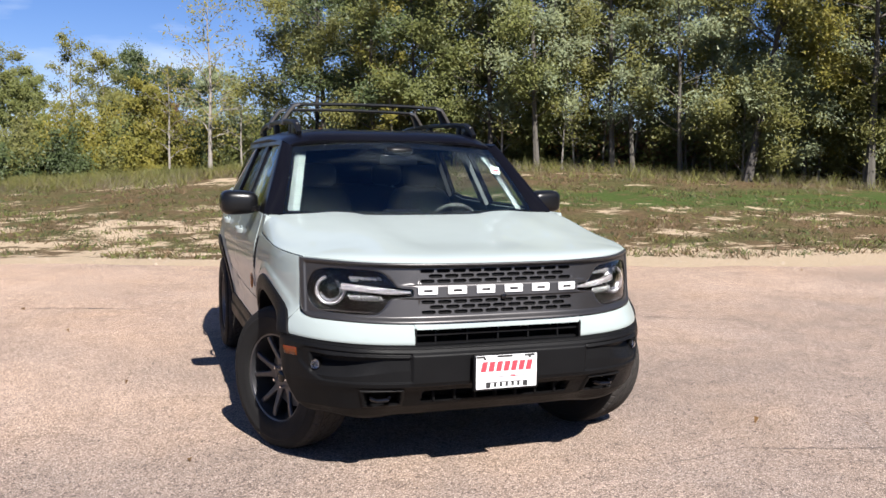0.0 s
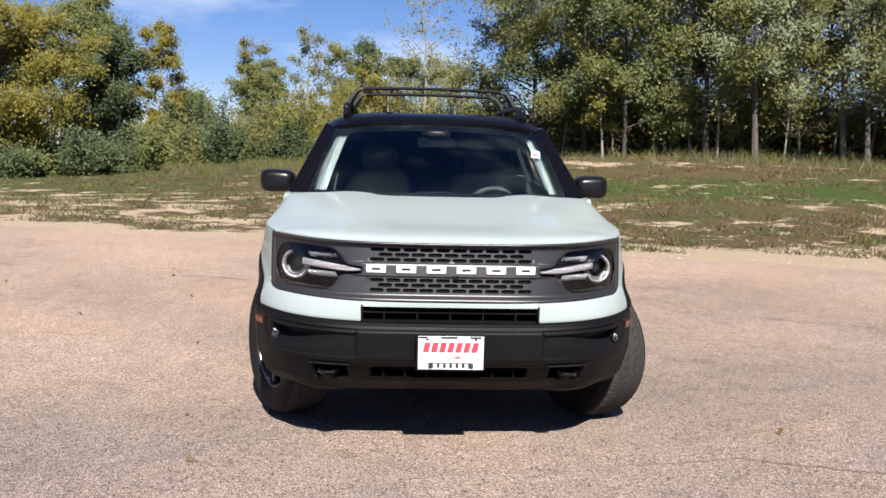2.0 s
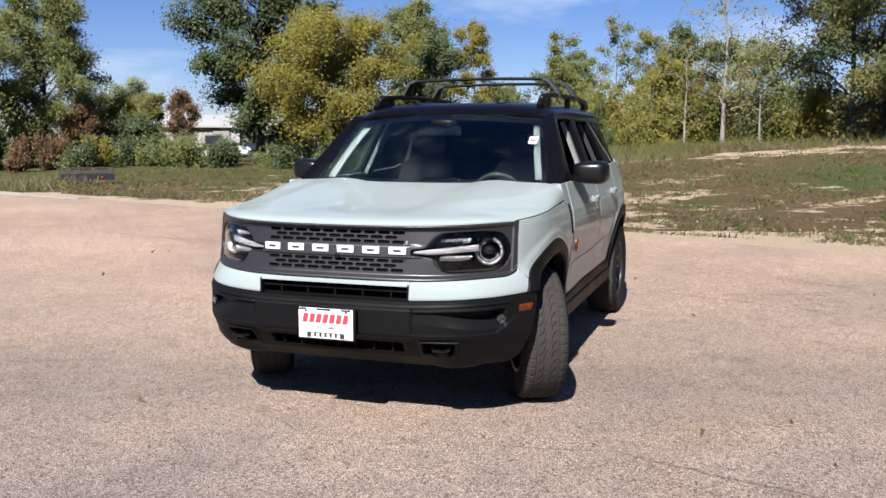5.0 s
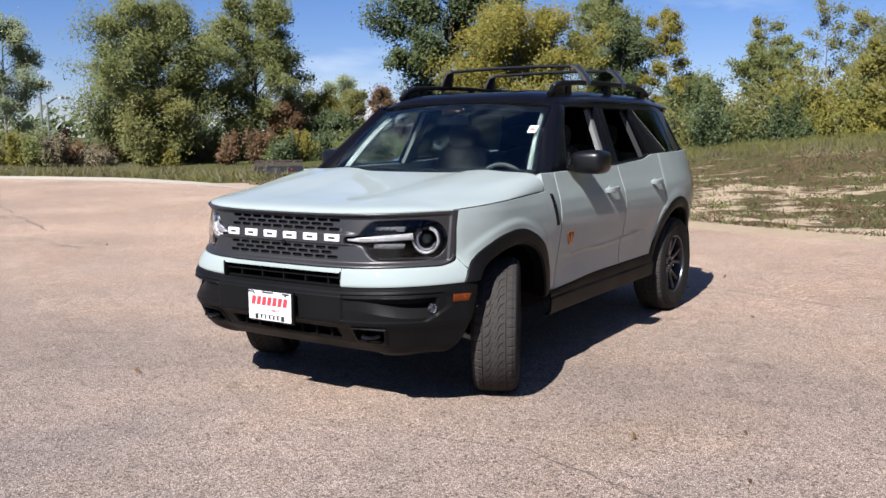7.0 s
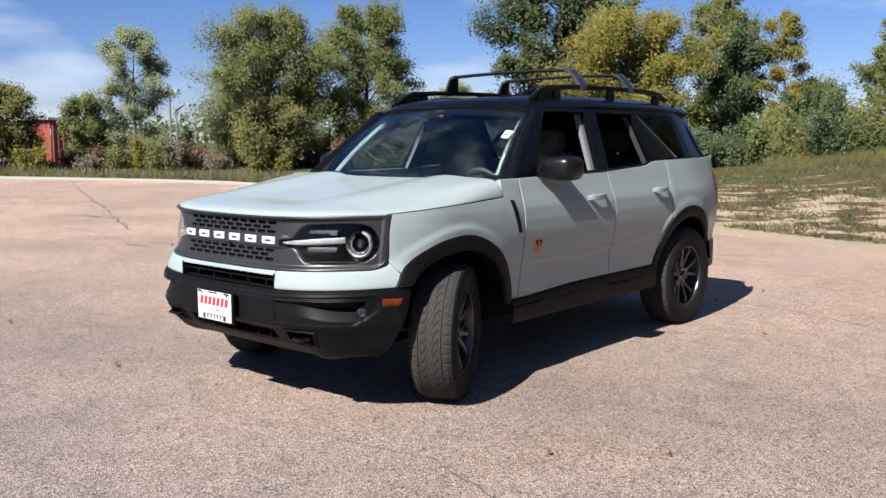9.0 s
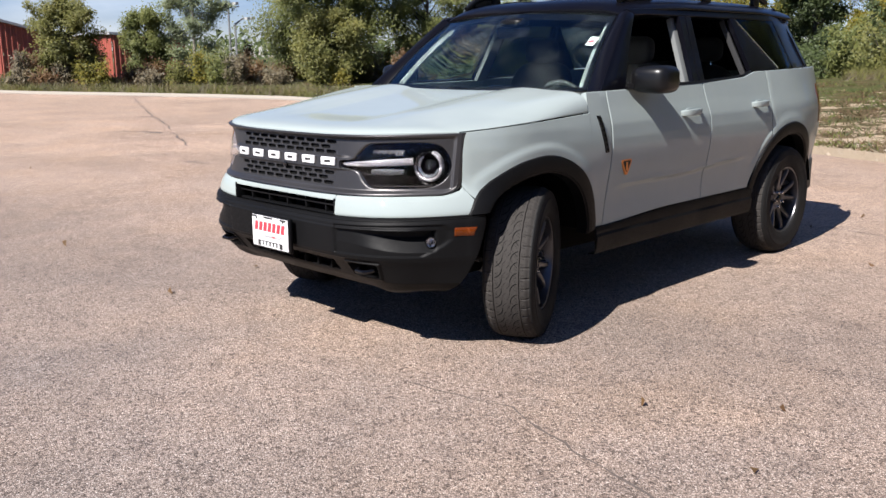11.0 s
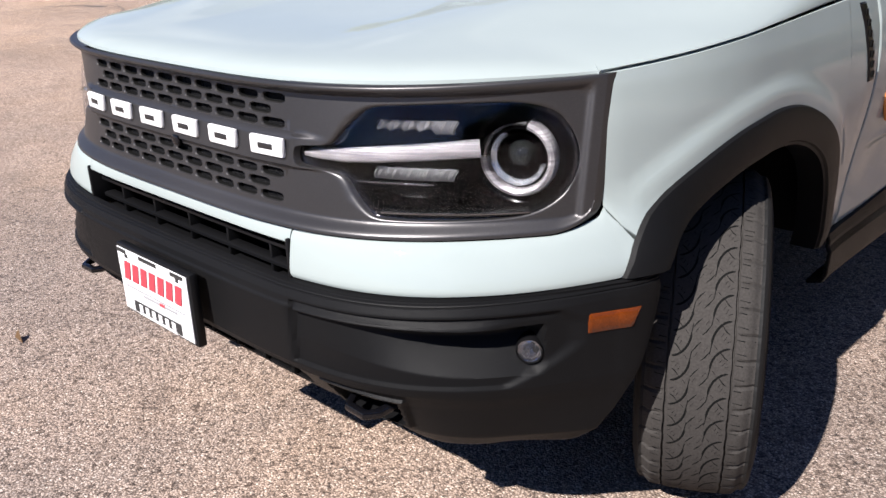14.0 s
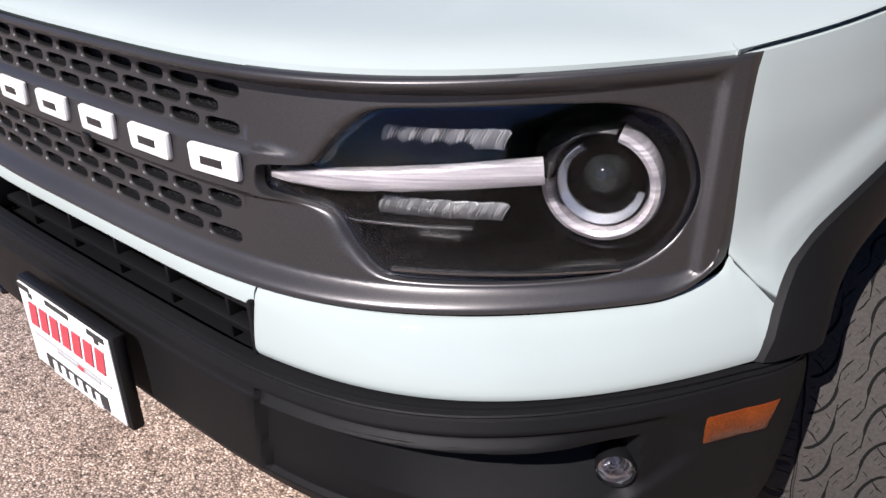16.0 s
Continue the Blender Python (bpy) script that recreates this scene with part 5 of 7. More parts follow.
us_n = sorted({0.0, 0.01, 0.02} | {1 - (1 - k / 46) ** 1.5 for k in range(47)})
for sgn in (1, -1):
    P = []
    fs = (0, 0.02, 0.06, 0.12, 0.2, 0.3, 0.4, 0.5, 0.6, 0.7, 0.8, 0.88, 0.94, 0.98, 1.0)
    for q in us_n:
        # the inner end drops straight beside the intake; the top follows the grille's lower edge
        zt = 0.75
        for _ in range(8):
            xe = x_side(-0.472, zt)
            u = (0.4045 + (xe - 0.4045) * q) / xe
            zt = min(0.788, z_gbot(min(nose(u, zt).x, 0.8489))) - 0.0025
        lo = z_bump(0.4045 + 0.5 * q)
        col = []
        for f in fs:
            z = lo + (zt - lo) * f
            xe = x_side(-0.472, z)
            p = nose((0.4045 + (xe - 0.4045) * q) / xe, z)
            tuck = 0.006 * max(0, (f - 0.8) / 0.2) ** 2 + 0.005 * max(0, (0.12 - f) / 0.12) ** 2
            col.append((sgn * p.x, p.y + tuck, z))
        P.append(col)
    for k in range(1, 9):
        y = -0.472 + 0.036 * k / 8
        lo = 0.667
        zt = interp(y, [(-0.472, 0.787), (-0.440, 0.725)])
        P.append([(sgn * (x_side(y, lo + (zt - lo) * f) - 0.0005), y, lo + (zt - lo) * f) for f in fs])
    sheet("nose_band", P, PAINT, thick=0.010, heart=Vector((0, 0.0, 0.6)), roll=0.0015)
# strip over the intake
P = []
for x in spaced(-0.4035, 0.4035, 30):
    zt = z_gbot(x) - 0.0025
    col = []
    for f in (0, 0.06, 0.2, 0.4, 0.7, 0.9, 1):
        z = 0.7165 + (zt - 0.7165) * f
        p = nose(abs(x) / x_side(-0.472, z), z)
        col.append((x, p.y + 0.006 * max(0, (f - 0.8) / 0.2) ** 2 + 0.004 * max(0, (0.1 - f) / 0.1) ** 2, z))
    P.append(col)
sheet("nose_strip", P, PAINT, thick=0.012, heart=Vector((0, 0, 0.7)), roll=0.001)

# lower intake: walls, slats and ribs
intake = part("lower_intake", box_bm(0, -0.70, 0.668, 0.82, 0.03, 0.13, 0.004), DEEP, car, "black slatted lower intake")
for z in (0.648, 0.690):
    bm = bmesh.new()
    sweep_bm([(x, y_band(x) + 0.045, z) for x in [-0.405 + 0.81 * k / 20 for k in range(21)]], 0.030, 0.012, bm)
    part("slat", bm, PLASTIC_SMOOTH, intake)
for k in range(5):
    x = -0.30 + 0.15 * k
    part("rib", box_bm(x, y_band(x) + 0.06, 0.668, 0.008, 0.05, 0.10, 0.002), PLASTIC_SMOOTH, intake)
for sgn in (1, -1):
    part("intake_wall", box_bm(sgn * 0.4005, -0.776, 0.676, 0.010, 0.11, 0.10, 0.004), PLASTIC_SMOOTH, intake)
part("intake_wall", box_bm(0, -0.785, 0.7205, 0.81, 0.075, 0.008, 0.003), PLASTIC_SMOOTH, intake)
part("intake_wall", box_bm(0, -0.78, 0.614, 0.81, 0.10, 0.012, 0.003), PLASTIC_SMOOTH, intake)


# grille: middle field of slots between two lamp surrounds
def relief(x, z):
    rim = max(0.020 * (1 - smooth01(0.004, 0.026, z - z_gbot(x))), 0.028 * (1 - 0.4 * smooth01(0.55, 0.83, abs(x))) * math.sqrt(1 - smooth01(0.006, 0.022, z_gtop(x) - z)) * smooth01(-0.012, 0.004, z_gtop(x) - z))
    bar = 0.009 * smooth01(0.0, 0.006, z - 0.850) * (1 - smooth01(0.0, 0.008, z - 0.908))
    rim = max(rim, 0.016 * smooth01(0.822, 0.840, abs(x)))
    return rim + bar * (1 - smooth01(0.40, 0.47, abs(x)))


def gp(x, z, back=0.0):
    return Vector((x, y_grille(x) + lean(z) - relief(x, z) + back, z))


bm = bmesh.new()
X0 = 0.392


def plain(bm, xa, xb, za, zb, nx, nz):
    g = [[bm.verts.new(gp(xa + (xb - xa) * i / nx, (za(xa + (xb - xa) * i / nx) if callable(za) else za) + ((zb(xa + (xb - xa) * i / nx) if callable(zb) else zb) - (za(xa + (xb - xa) * i / nx) if callable(za) else za)) * j / nz)) for j in range(nz + 1)] for i in range(nx + 1)]
    for i in range(nx):
        for j in range(nz):
            bm.faces.new((g[i][j], g[i + 1][j], g[i + 1][j + 1], g[i][j + 1]))


def slot_cell(bm, cx, cz, w, h, hw, hh):
    """One cell of the grille with a round-ended slot sunk through it."""
    outer, inner = [], []
    n = 6
    for k in range(4 * n):
        side, f = divmod(k, n)
        f = f / n * 2 - 1
        o = ((f, -1), (1, f), (-f, 1), (-1, -f))[side]
        outer.append((cx + o[0] * w / 2, cz + o[1] * h / 2))
        t = math.atan2(o[1], o[0])
        c, s = math.cos(t), math.sin(t)
        r = hh / 2
        px, pz = o[0] * hw / 2, o[1] * hh / 2
        lim = hw / 2 - r
        if abs(px) > lim:
            a = math.atan2(pz, abs(px) - lim)
            px = math.copysign(lim + r * math.cos(a), px)
            pz = r * math.sin(a)
        inner.append((cx + px, cz + pz))
    rings = [[bm.verts.new(gp(x, z)) for x, z in outer], [bm.verts.new(gp(cx + (x - cx) * 1.07, cz + (z - cz) * 1.2)) for x, z in inner], [bm.verts.new(gp(x, z, 0.003)) for x, z in inner], [bm.verts.new(gp(x, z, 0.013)) for x, z in inner]]
    for r_, (a, b) in enumerate(zip(rings, rings[1:])):
        for k in range(4 * n):
            bm.faces.new((a[k], a[(k + 1) % (4 * n)], b[(k + 1) % (4 * n)], b[k])).material_index = int(r_ == 2)


PITCH, RH = 0.0745, 0.0225
for z_base in (0.7800, 0.9160):
    for row in range(3):
        cz = z_base + RH * (row + 0.5)
        shift = 0.0 if row != 1 else PITCH / 2
        count = 10 if row != 1 else 9
        x_start = -PITCH * 5 + shift
        plain(bm, -X0, x_start, cz - RH / 2, cz + RH / 2, 2, 1)
        plain(bm, x_start + count * PITCH, X0, cz - RH / 2, cz + RH / 2, 2, 1)
        for k in range(count):
            slot_cell(bm, x_start + (k + 0.5) * PITCH, cz, PITCH, RH, 0.060, 0.0148)
plain(bm, -X0, X0, z_gbot, 0.7800, 40, 10)
plain(bm, -X0, X0, 0.7800 + 3 * RH, 0.9160, 40, 14)
plain(bm, -X0, X0, 0.9160 + 3 * RH, z_gtop, 40, 14)

# lamp opening outline (x, z), tail towards the middle
LENS = [(0.400, 0.868), (0.400, 0.888), (0.407, 0.896), (0.460, 0.898), (0.474, 0.903), (0.490, 0.925), (0.512, 0.948), (0.532, 0.965), (0.552, 0.973), (0.62, 0.977), (0.70, 0.980), (0.753, 0.979), (0.788, 0.966), (0.806, 0.942), (0.819, 0.905), (0.823, 0.872), (0.818, 0.838), (0.803, 0.806), (0.773, 0.785), (0.72, 0.781), (0.60, 0.779), (0.565, 0.780), (0.545, 0.790), (0.522, 0.815), (0.505, 0.843), (0.488, 0.853), (0.45, 0.857), (0.410, 0.859)]
LC = (0.63, 0.878)
for _ in range(2):
    LENS = [q for (x0, z0), (x1, z1) in zip(LENS, LENS[1:] + LENS[:1]) for q in ((x0 * 0.75 + x1 * 0.25, z0 * 0.75 + z1 * 0.25), (x0 * 0.25 + x1 * 0.75, z0 * 0.25 + z1 * 0.75))]


def ray_hit(poly, ang):
    dx, dz = math.cos(ang), math.sin(ang)
    best = None
    for (x0, z0), (x1, z1) in zip(poly, poly[1:] + poly[:1]):
        ex, ez = x1 - x0, z1 - z0
        den = dx * ez - dz * ex
        if abs(den) < 1e-12:
            continue
        t = ((x0 - LC[0]) * ez - (z0 - LC[1]) * ex) / den
        q = ((x0 - LC[0]) * dz - (z0 - LC[1]) * dx) / den
        if t > 0 and -1e-6 <= q <= 1 + 1e-6 and (best is None or t < best):
            best = t
    return (LC[0] + dx * best, LC[1] + dz * best)


SEAM = [z_gbot(X0) + (0.78 - z_gbot(X0)) * k / 10 for k in range(11)] + [0.78 + RH * k for k in (1, 2, 3)]
SEAM += [0.8475 + 0.0685 * k / 14 for k in range(1, 15)] + [0.916 + RH * k for k in (1, 2, 3)] + [0.9835 + (z_gtop(X0) - 0.9835) * k / 14 for k in range(1, 15)]
outer = [(X0, z_gbot(X0))]
for k in range(1, 41):
    x = X0 + (0.8485 - X0) * math.sin(math.pi / 2 * k / 40)
    outer.append((x, z_gbot(x)))
for k in range(40, -1, -1):
    x = X0 + (0.8485 - X0) * k / 40
    outer.append((x, z_gtop(x)))
angs = sorted({round(math.atan2(z - LC[1], x - LC[0]), 5) for x, z in LENS + outer + [(X0, z_) for z_ in SEAM]} | {round(-math.pi + 2 * math.pi * k / 90, 5) for k in range(90)})
ring_out = [ray_hit(outer, a) for a in angs]
ring_in = [ray_hit(LENS, a) for a in angs]


def lamp_pt(sgn, x, z, back, flat=False):
    p = gp(abs(x), z, back) if not flat else Vector((x, y_grille(x) + lean(z) + back, z))
    return Vector((sgn * p.x, p.y, p.z))


for sgn in (1, -1):
    rings = []
    for f, back in [(0, 0.025)] + [(k * 0.025, 0) for k in range(26)] + [(0.70, 0), (0.76, 0), (0.82, 0), (0.87, 0), (0.91, 0.0), (0.95, 0.001), (0.985, 0.003), (1.0, 0.008), (1.0, 0.015)]:
        ring = []
        for (xo, zo), (xi_, zi_) in zip(ring_out, ring_in):
            x, z = xo + (xi_ - xo) * f, zo + (zi_ - zo) * f
            ring.append(bm.verts.new(lamp_pt(sgn, x, z, back)))
        rings.append(ring)
    n = len(angs)
    for a, b in zip(rings, rings[1:]):
        for k in range(n):
            bm.faces.new((a[k], a[(k + 1) % n], b[(k + 1) % n], b[k]))
bmesh.ops.remove_doubles(bm, verts=bm.verts, dist=0.0004)
# turn the outer edge of the whole panel back into the body
bm.normal_update()
for fc in bm.faces:
    if fc.normal.y > 0.15:
        fc.normal_flip()
grille = part("grille", bm, GRILLE, car, "dark metallic grey slotted grille panel", angle=40, recalc=False)
# slot walls get a near-black colour for the shade inside them
grille.data.materials.append(DEEP)
P = [[(x, y_grille(x) + 0.0125 + lean(z), z) for z in (0.76, 0.80, 0.876, 0.93, 0.992)] for x in [-0.40 + 0.8 * k / 24 for k in range(25)]]
part("backing", sheet_bm(P, 0.004, Vector((0, 0, 0.87)), 0), SLOT_MESH, grille, "fine black mesh behind the slots")

# raised white enamel blocks across the grille
for k in range(6):
    cx = -0.3395 + 0.1355 * k
    b = bmesh.new()
    slope = math.atan(4 * 0.64 * cx ** 3)
    box_bm(cx, y_grille(cx) + lean(0.888) - 0.0135, 0.8880, 0.090, 0.012, 0.037, 0.005, b, Matrix.Rotation(slope, 3, "Z"), 2)
    block_ = part("white_block", b, WHITE, grille)
    part("slot", box_bm(cx, y_grille(cx) + lean(0.888) - 0.0195, 0.8880, 0.040, 0.0015, 0.011, 0.0006, None, Matrix.Rotation(slope, 3, "Z")), GRILLE, block_)
part("camera_eye", box_bm(0.02, y_grille(0) + lean(0.850) - 0.006, 0.851, 0.026, 0.012, 0.022, 0.004), GLOSS_BLACK, grille)

# headlights
for sgn in (1, -1):
    def poly_fill(back_c, back_e, shrink=1.0, rows=6):
        b = bmesh.new()
        prev = None
        cv = b.verts.new(lamp_pt(sgn, LC[0], LC[1], back_c, True))
        for r in range(1, rows + 1):
            f = r / rows * shrink
            back = back_c + (back_e - back_c) * (r / rows) ** 2
            ring = [b.verts.new(lamp_pt(sgn, LC[0] + (x - LC[0]) * f, LC[1] + (z - LC[1]) * f, back, True)) for x, z in ring_in]
            for k in range(len(ring)):
                k2 = (k + 1) % len(ring)
                if prev:
                    b.faces.new((prev[k], prev[k2], ring[k2], ring[k]))
                else:
                    b.faces.new((cv, ring[k2], ring[k]))
            prev = ring
        return b

    hb = bmesh.new()
    prev = None
    for f in (1.0, 0.985, 0.97, 0.8, 0.6, 0.4, 0.2, 0.05):
        ring = []
        for x, z in ring_in:
            px, pz = LC[0] + (x - LC[0]) * f, LC[1] + (z - LC[1]) * f
            edge = y_grille(px) + lean(pz) + 0.020
            deep = y_grille(px) + 0.075
            w = smooth01(0.615, 0.655, px)
            deep = deep * (1 - w) + max(-0.50, edge + 0.03) * w
            y = edge if f > 0.99 else deep
            ring.append(hb.verts.new((sgn * px, y, pz)))
        if prev:
            for k in range(len(ring)):
                k2 = (k + 1) % len(ring)
                hb.faces.new((prev[k], prev[k2], ring[k2], ring[k]))
        prev = ring
    hb.faces.new(prev)
    lamp_unit = part("headlight", hb, HOUSING, car, "dark headlight with round projector and pale light bar", angle=40)
    b = poly_fill(-0.006, 0.008, 0.998)
    inner_b = poly_fill(-0.002, 0.012, 0.998)
    tmp_me = bpy.data.meshes.new("t")
    inner_b.to_mesh(tmp_me)
    inner_b.free()
    nv = len(b.verts)
    b.from_mesh(tmp_me)
    bpy.data.meshes.remove(tmp_me)
    b.verts.ensure_lookup_table()
    ne = len(ring_in)
    for k in range(ne):
        a0, a1 = b.verts[nv - ne + k], b.verts[nv - ne + (k + 1) % ne]
        c0, c1 = b.verts[2 * nv - ne + k], b.verts[2 * nv - ne + (k + 1) % ne]
        b.faces.new((a0, a1, c1, c0))
    cover_ob = part("lens", b, LAMP_GLASS, lamp_unit, "clear polished lamp lens", angle=60)
    cover_ob.visible_shadow = False
    bb = bmesh.new()
    rims = [[bb.verts.new(lamp_pt(sgn, LC[0] + (x - LC[0]) * f_, LC[1] + (z - LC[1]) * f_, b_, True)) for x, z in ring_in] for f_, b_ in ((0.999, 0.0135), (0.95, 0.0125), (0.945, 0.020))]
    for ra, rb in zip(rims, rims[1:]):
        for k in range(len(ra)):
            bb.faces.new((ra[k], ra[(k + 1) % len(ra)], rb[(k + 1) % len(ra)], rb[k]))
    part("lens_border", bb, GLOSS_BLACK, lamp_unit, "gloss black border inside the lamp lens")
    C = Vector((sgn * 0.722, -0.545, 0.873))
    M = Matrix.Translation(C) @ Matrix.Scale(0.91, 4) @ Matrix.Rotation(sgn * radians(22), 4, "Z") @ Matrix.Rotation(radians(-90), 4, "Z")
    # light ring, open beside the bar
    bm2 = bmesh.new()
    prof = [(0.060, 0.010), (0.062, 0.018), (0.068, 0.022), (0.074, 0.018), (0.077, 0.008), (0.076, -0.01), (0.060, -0.01)]
    lathe_bm(prof, 54, bm2, M, True, (radians(-178), radians(72)) if sgn > 0 else (radians(108), radians(358)))
    part("light_ring", bm2, DRL, lamp_unit, "milky white light ring")
    # dim stretch of the same ring, its lack of light put into the colour
    part("unlit_arc", lathe_bm([(0.061, 0.006), (0.068, 0.014), (0.076, 0.006), (0.076, -0.01), (0.061, -0.01)], 30, None, M, True, (radians(76), radians(180)) if sgn > 0 else (0.0, radians(104))), SMOKED, lamp_unit, "unlit part of the light ring, painted darker")
    part("trim_line", sweep_bm([(sgn * x, y_grille(x) + 0.030 + 0.02 * (x - 0.45), 0.838 + 0.006 * (0.64 - x)) for x in (0.482, 0.52, 0.56, 0.60, 0.64)], 0.006, 0.003), SMOKED, lamp_unit)
    part("bezel", lathe_bm([(0.0550, 0.006), (0.057, 0.009), (0.059, 0.006), (0.059, -0.03), (0.0550, -0.03)], 48, None, M), HOUSING, lamp_unit, "black projector bezel")
    part("shroud", lathe_bm([(0.0440, -0.001), (0.038, -0.020), (0.033, -0.036), (0.0440, -0.036)], 40, None, M), HOUSING, lamp_unit)
    # bright arc shaped as the highlight on one side of a full ring
    part("ring_highlight", lathe_bm([(0.0550, 0.0125), (0.0540, 0.0130), (0.0455, 0.0030), (0.0465, -0.006), (0.0550, -0.004)], 30, None, M, True, (radians(120), radians(345)) if sgn > 0 else (radians(195), radians(420))), POLISHED, lamp_unit, "bright arc painted as the projector ring's highlight")
    part("projector", lathe_bm([(0.0005, 0.006), (0.010, 0.0045), (0.020, -0.002), (0.028, -0.014), (0.032, -0.030), (0.0005, -0.034)], 36, None, M, False), PROJECTOR, lamp_unit, "dark glass projector lens")
    part("backing_dish", lathe_bm([(0.0785, -0.004), (0.092, 0.004), (0.098, -0.006), (0.098, -0.03), (0.0785, -0.03)], 44, None, M), HOUSING, lamp_unit)
    # light bar from ring to tail
    pts = [(sgn * x, y_grille(x) + lean(0.886) + b_, 0.8785 + 0.072 * (x - 0.468) * smooth01(0.40, 0.55, x)) for x, b_ in ((0.406, 0.018), (0.43, 0.020), (0.48, 0.026), (0.54, 0.034), (0.61, 0.046), (0.682, 0.058))]
    part("light_bar", sweep_bm(pts, [0.02] * 6, [0.010, 0.017, 0.025, 0.028, 0.029, 0.031], sides=16, power=4.0), DRL, lamp_unit, "milky white light bar")
    part("bar_carrier", sweep_bm([(a + Vector((0, 0.020, -0.003))) for a in map(Vector, pts[:5])], [0.03] * 5, [0.018, 0.022, 0.028, 0.031, 0.032]), GLOSS_BLACK, lamp_unit)
    # faceted reflector strips above and below the bar
    for zc, x0, x1, hh in ((0.930, 0.526, 0.650, 0.025), (0.847, 0.526, 0.654, 0.023)):
        P = []
        n_ = 150
        for k in range(n_ + 1):
            xm = x0 + (x1 - x0) * k / n_
            f_ = (5 * k / n_) % 1.0
            cell = 4 * f_ * (1 - f_)
            fine = 0.0007 * math.sin(2 * math.pi * 40 * k / n_)
            P.append([(sgn * (xm + 0.006 * w), y_grille(xm) + lean(zc) + 0.046 + 0.003 * cell + 0.004 * w * w + 2.2 * fine, zc + w * hh / 2 * (1 - 0.03 * (1 - cell))) for w in (-1, -0.8, -0.4, 0, 0.4, 0.8, 1)])
        part("reflector_strip", sheet_bm(P, 0.004, Vector((sgn * 0.5, 1, zc)), 0.0), REFLECTOR, lamp_unit, "faceted clear reflector strip", angle=60)
    part("lower_ledge", sweep_bm([(sgn * x, y_grille(x) + 0.024 + 0.012 * (x - 0.55), 0.7905 + 0.004 * (x - 0.55)) for x in [0.565 + 0.20 * k / 8 for k in range(9)]], 0.03, 0.005), SMOKED, lamp_unit)


# ---- front bumper ----
def soft_box(v, a, b, s):
    return smooth01(a - s, a + s, v) * (1 - smooth01(b - s, b + s, v))


def bumper_relief(x, z):
    r = 0.0025 * soft_box(x, -1, 0.418, 0.003) * soft_box(z, 0.482, 0.606, 0.003)
    # long sunken side panel with a round outer end, ridge and pocket towards the fog lamp
    end = 0.872 - 0.022 * max(0, (z - 0.580) / 0.034) ** 2 - 0.05 * max(0, (0.555 - z) / 0.05) ** 1.4
    r -= 0.008 * smooth01(0.420, 0.428, x) * (1 - smooth01(end - 0.012, end + 0.010, x)) * soft_box(z, 0.490, 0.614, 0.0030)
    fade = smooth01(0.424, 0.434, x) * (1 - smooth01(0.76, 0.82, x))
    ridge = 0.597 - 0.006 * smooth01(0.60, 0.80, x)
    r += 0.010 * fade * smooth01(0.614, ridge, z) * smooth01(ridge - 0.003, ridge + 0.002, z) if z < 0.616 else 0.0
    deep = 0.006 + 0.042 * smooth01(0.50, 0.77, x)
    low = 0.540 - 0.034 * smooth01(0.44, 0.78, x)
    r -= deep * smooth01(0.424, 0.436, x) * (1 - smooth01(0.830, 0.840, x)) * min(1, max(0, (z - low) / 0.055)) * (1 - smooth01(ridge - 0.004, ridge + 0.001, z))
    r -= 0.075 * soft_box(x, 0.475, 0.632, 0.005) * soft_box(z, 0.382, 0.440, 0.004)
    r += 0.010 * soft_box(x, 0.455, 0.652, 0.005) * soft_box(z, 0.368, 0.454, 0.004)
    r -= 0.055 * soft_box(x, -1, 0.36, 0.006) * soft_box(z, 0.386, 0.436, 0.004)
    r -= 0.004 * soft_box(z, 0.6395, 0.6420, 0.0012) + 0.003 * soft_box(z, 0.6335, 0.6355, 0.0012)
    return r


def y_bump(x):
    return -0.862 + 0.609 * abs(x) ** 5.2


SECT = [(0.250, 0.170), (0.285, 0.115), (0.31, 0.085), (0.36, 0.052), (0.44, 0.022), (0.465, 0.010), (0.485, 0.004), (0.60, 0.0), (0.620, 0.003), (0.636, 0.010), (0.644, 0.018), (0.648, 0.030)]
zs = [0.285 + 0.195 * k / 40 for k in range(40)] + [0.480 + 0.168 * k / 84 for k in range(85)]
cols = []
line = []
for k in range(131):
    x = 0.905 * math.sin(math.pi / 2 * k / 130) if k else 0.0
    line.append((x, y_bump(x)))
y0 = line[-1][1]
for k in range(1, 15):
    f = k / 14
    line.append((0.905 + 0.031 * (1 - (1 - f) ** 2), y0 + (-0.405 - y0) * f))
cum = [0.0]
for a, b in zip(line, line[1:]):
    cum.append(cum[-1] + math.hypot(b[0] - a[0], b[1] - a[1]))


def on_line(s):
    i = min(len(line) - 2, max(0, int(np.searchsorted(cum, s)) - 1))
    f = (s - cum[i]) / (cum[i + 1] - cum[i])
    a, b = Vector(line[i]), Vector(line[i + 1])
    t = (Vector(line[min(i + 2, len(line) - 1)]) - Vector(line[max(i - 1, 0)])).normalized()
    return a.lerp(b, f), Vector((t.y, -t.x))


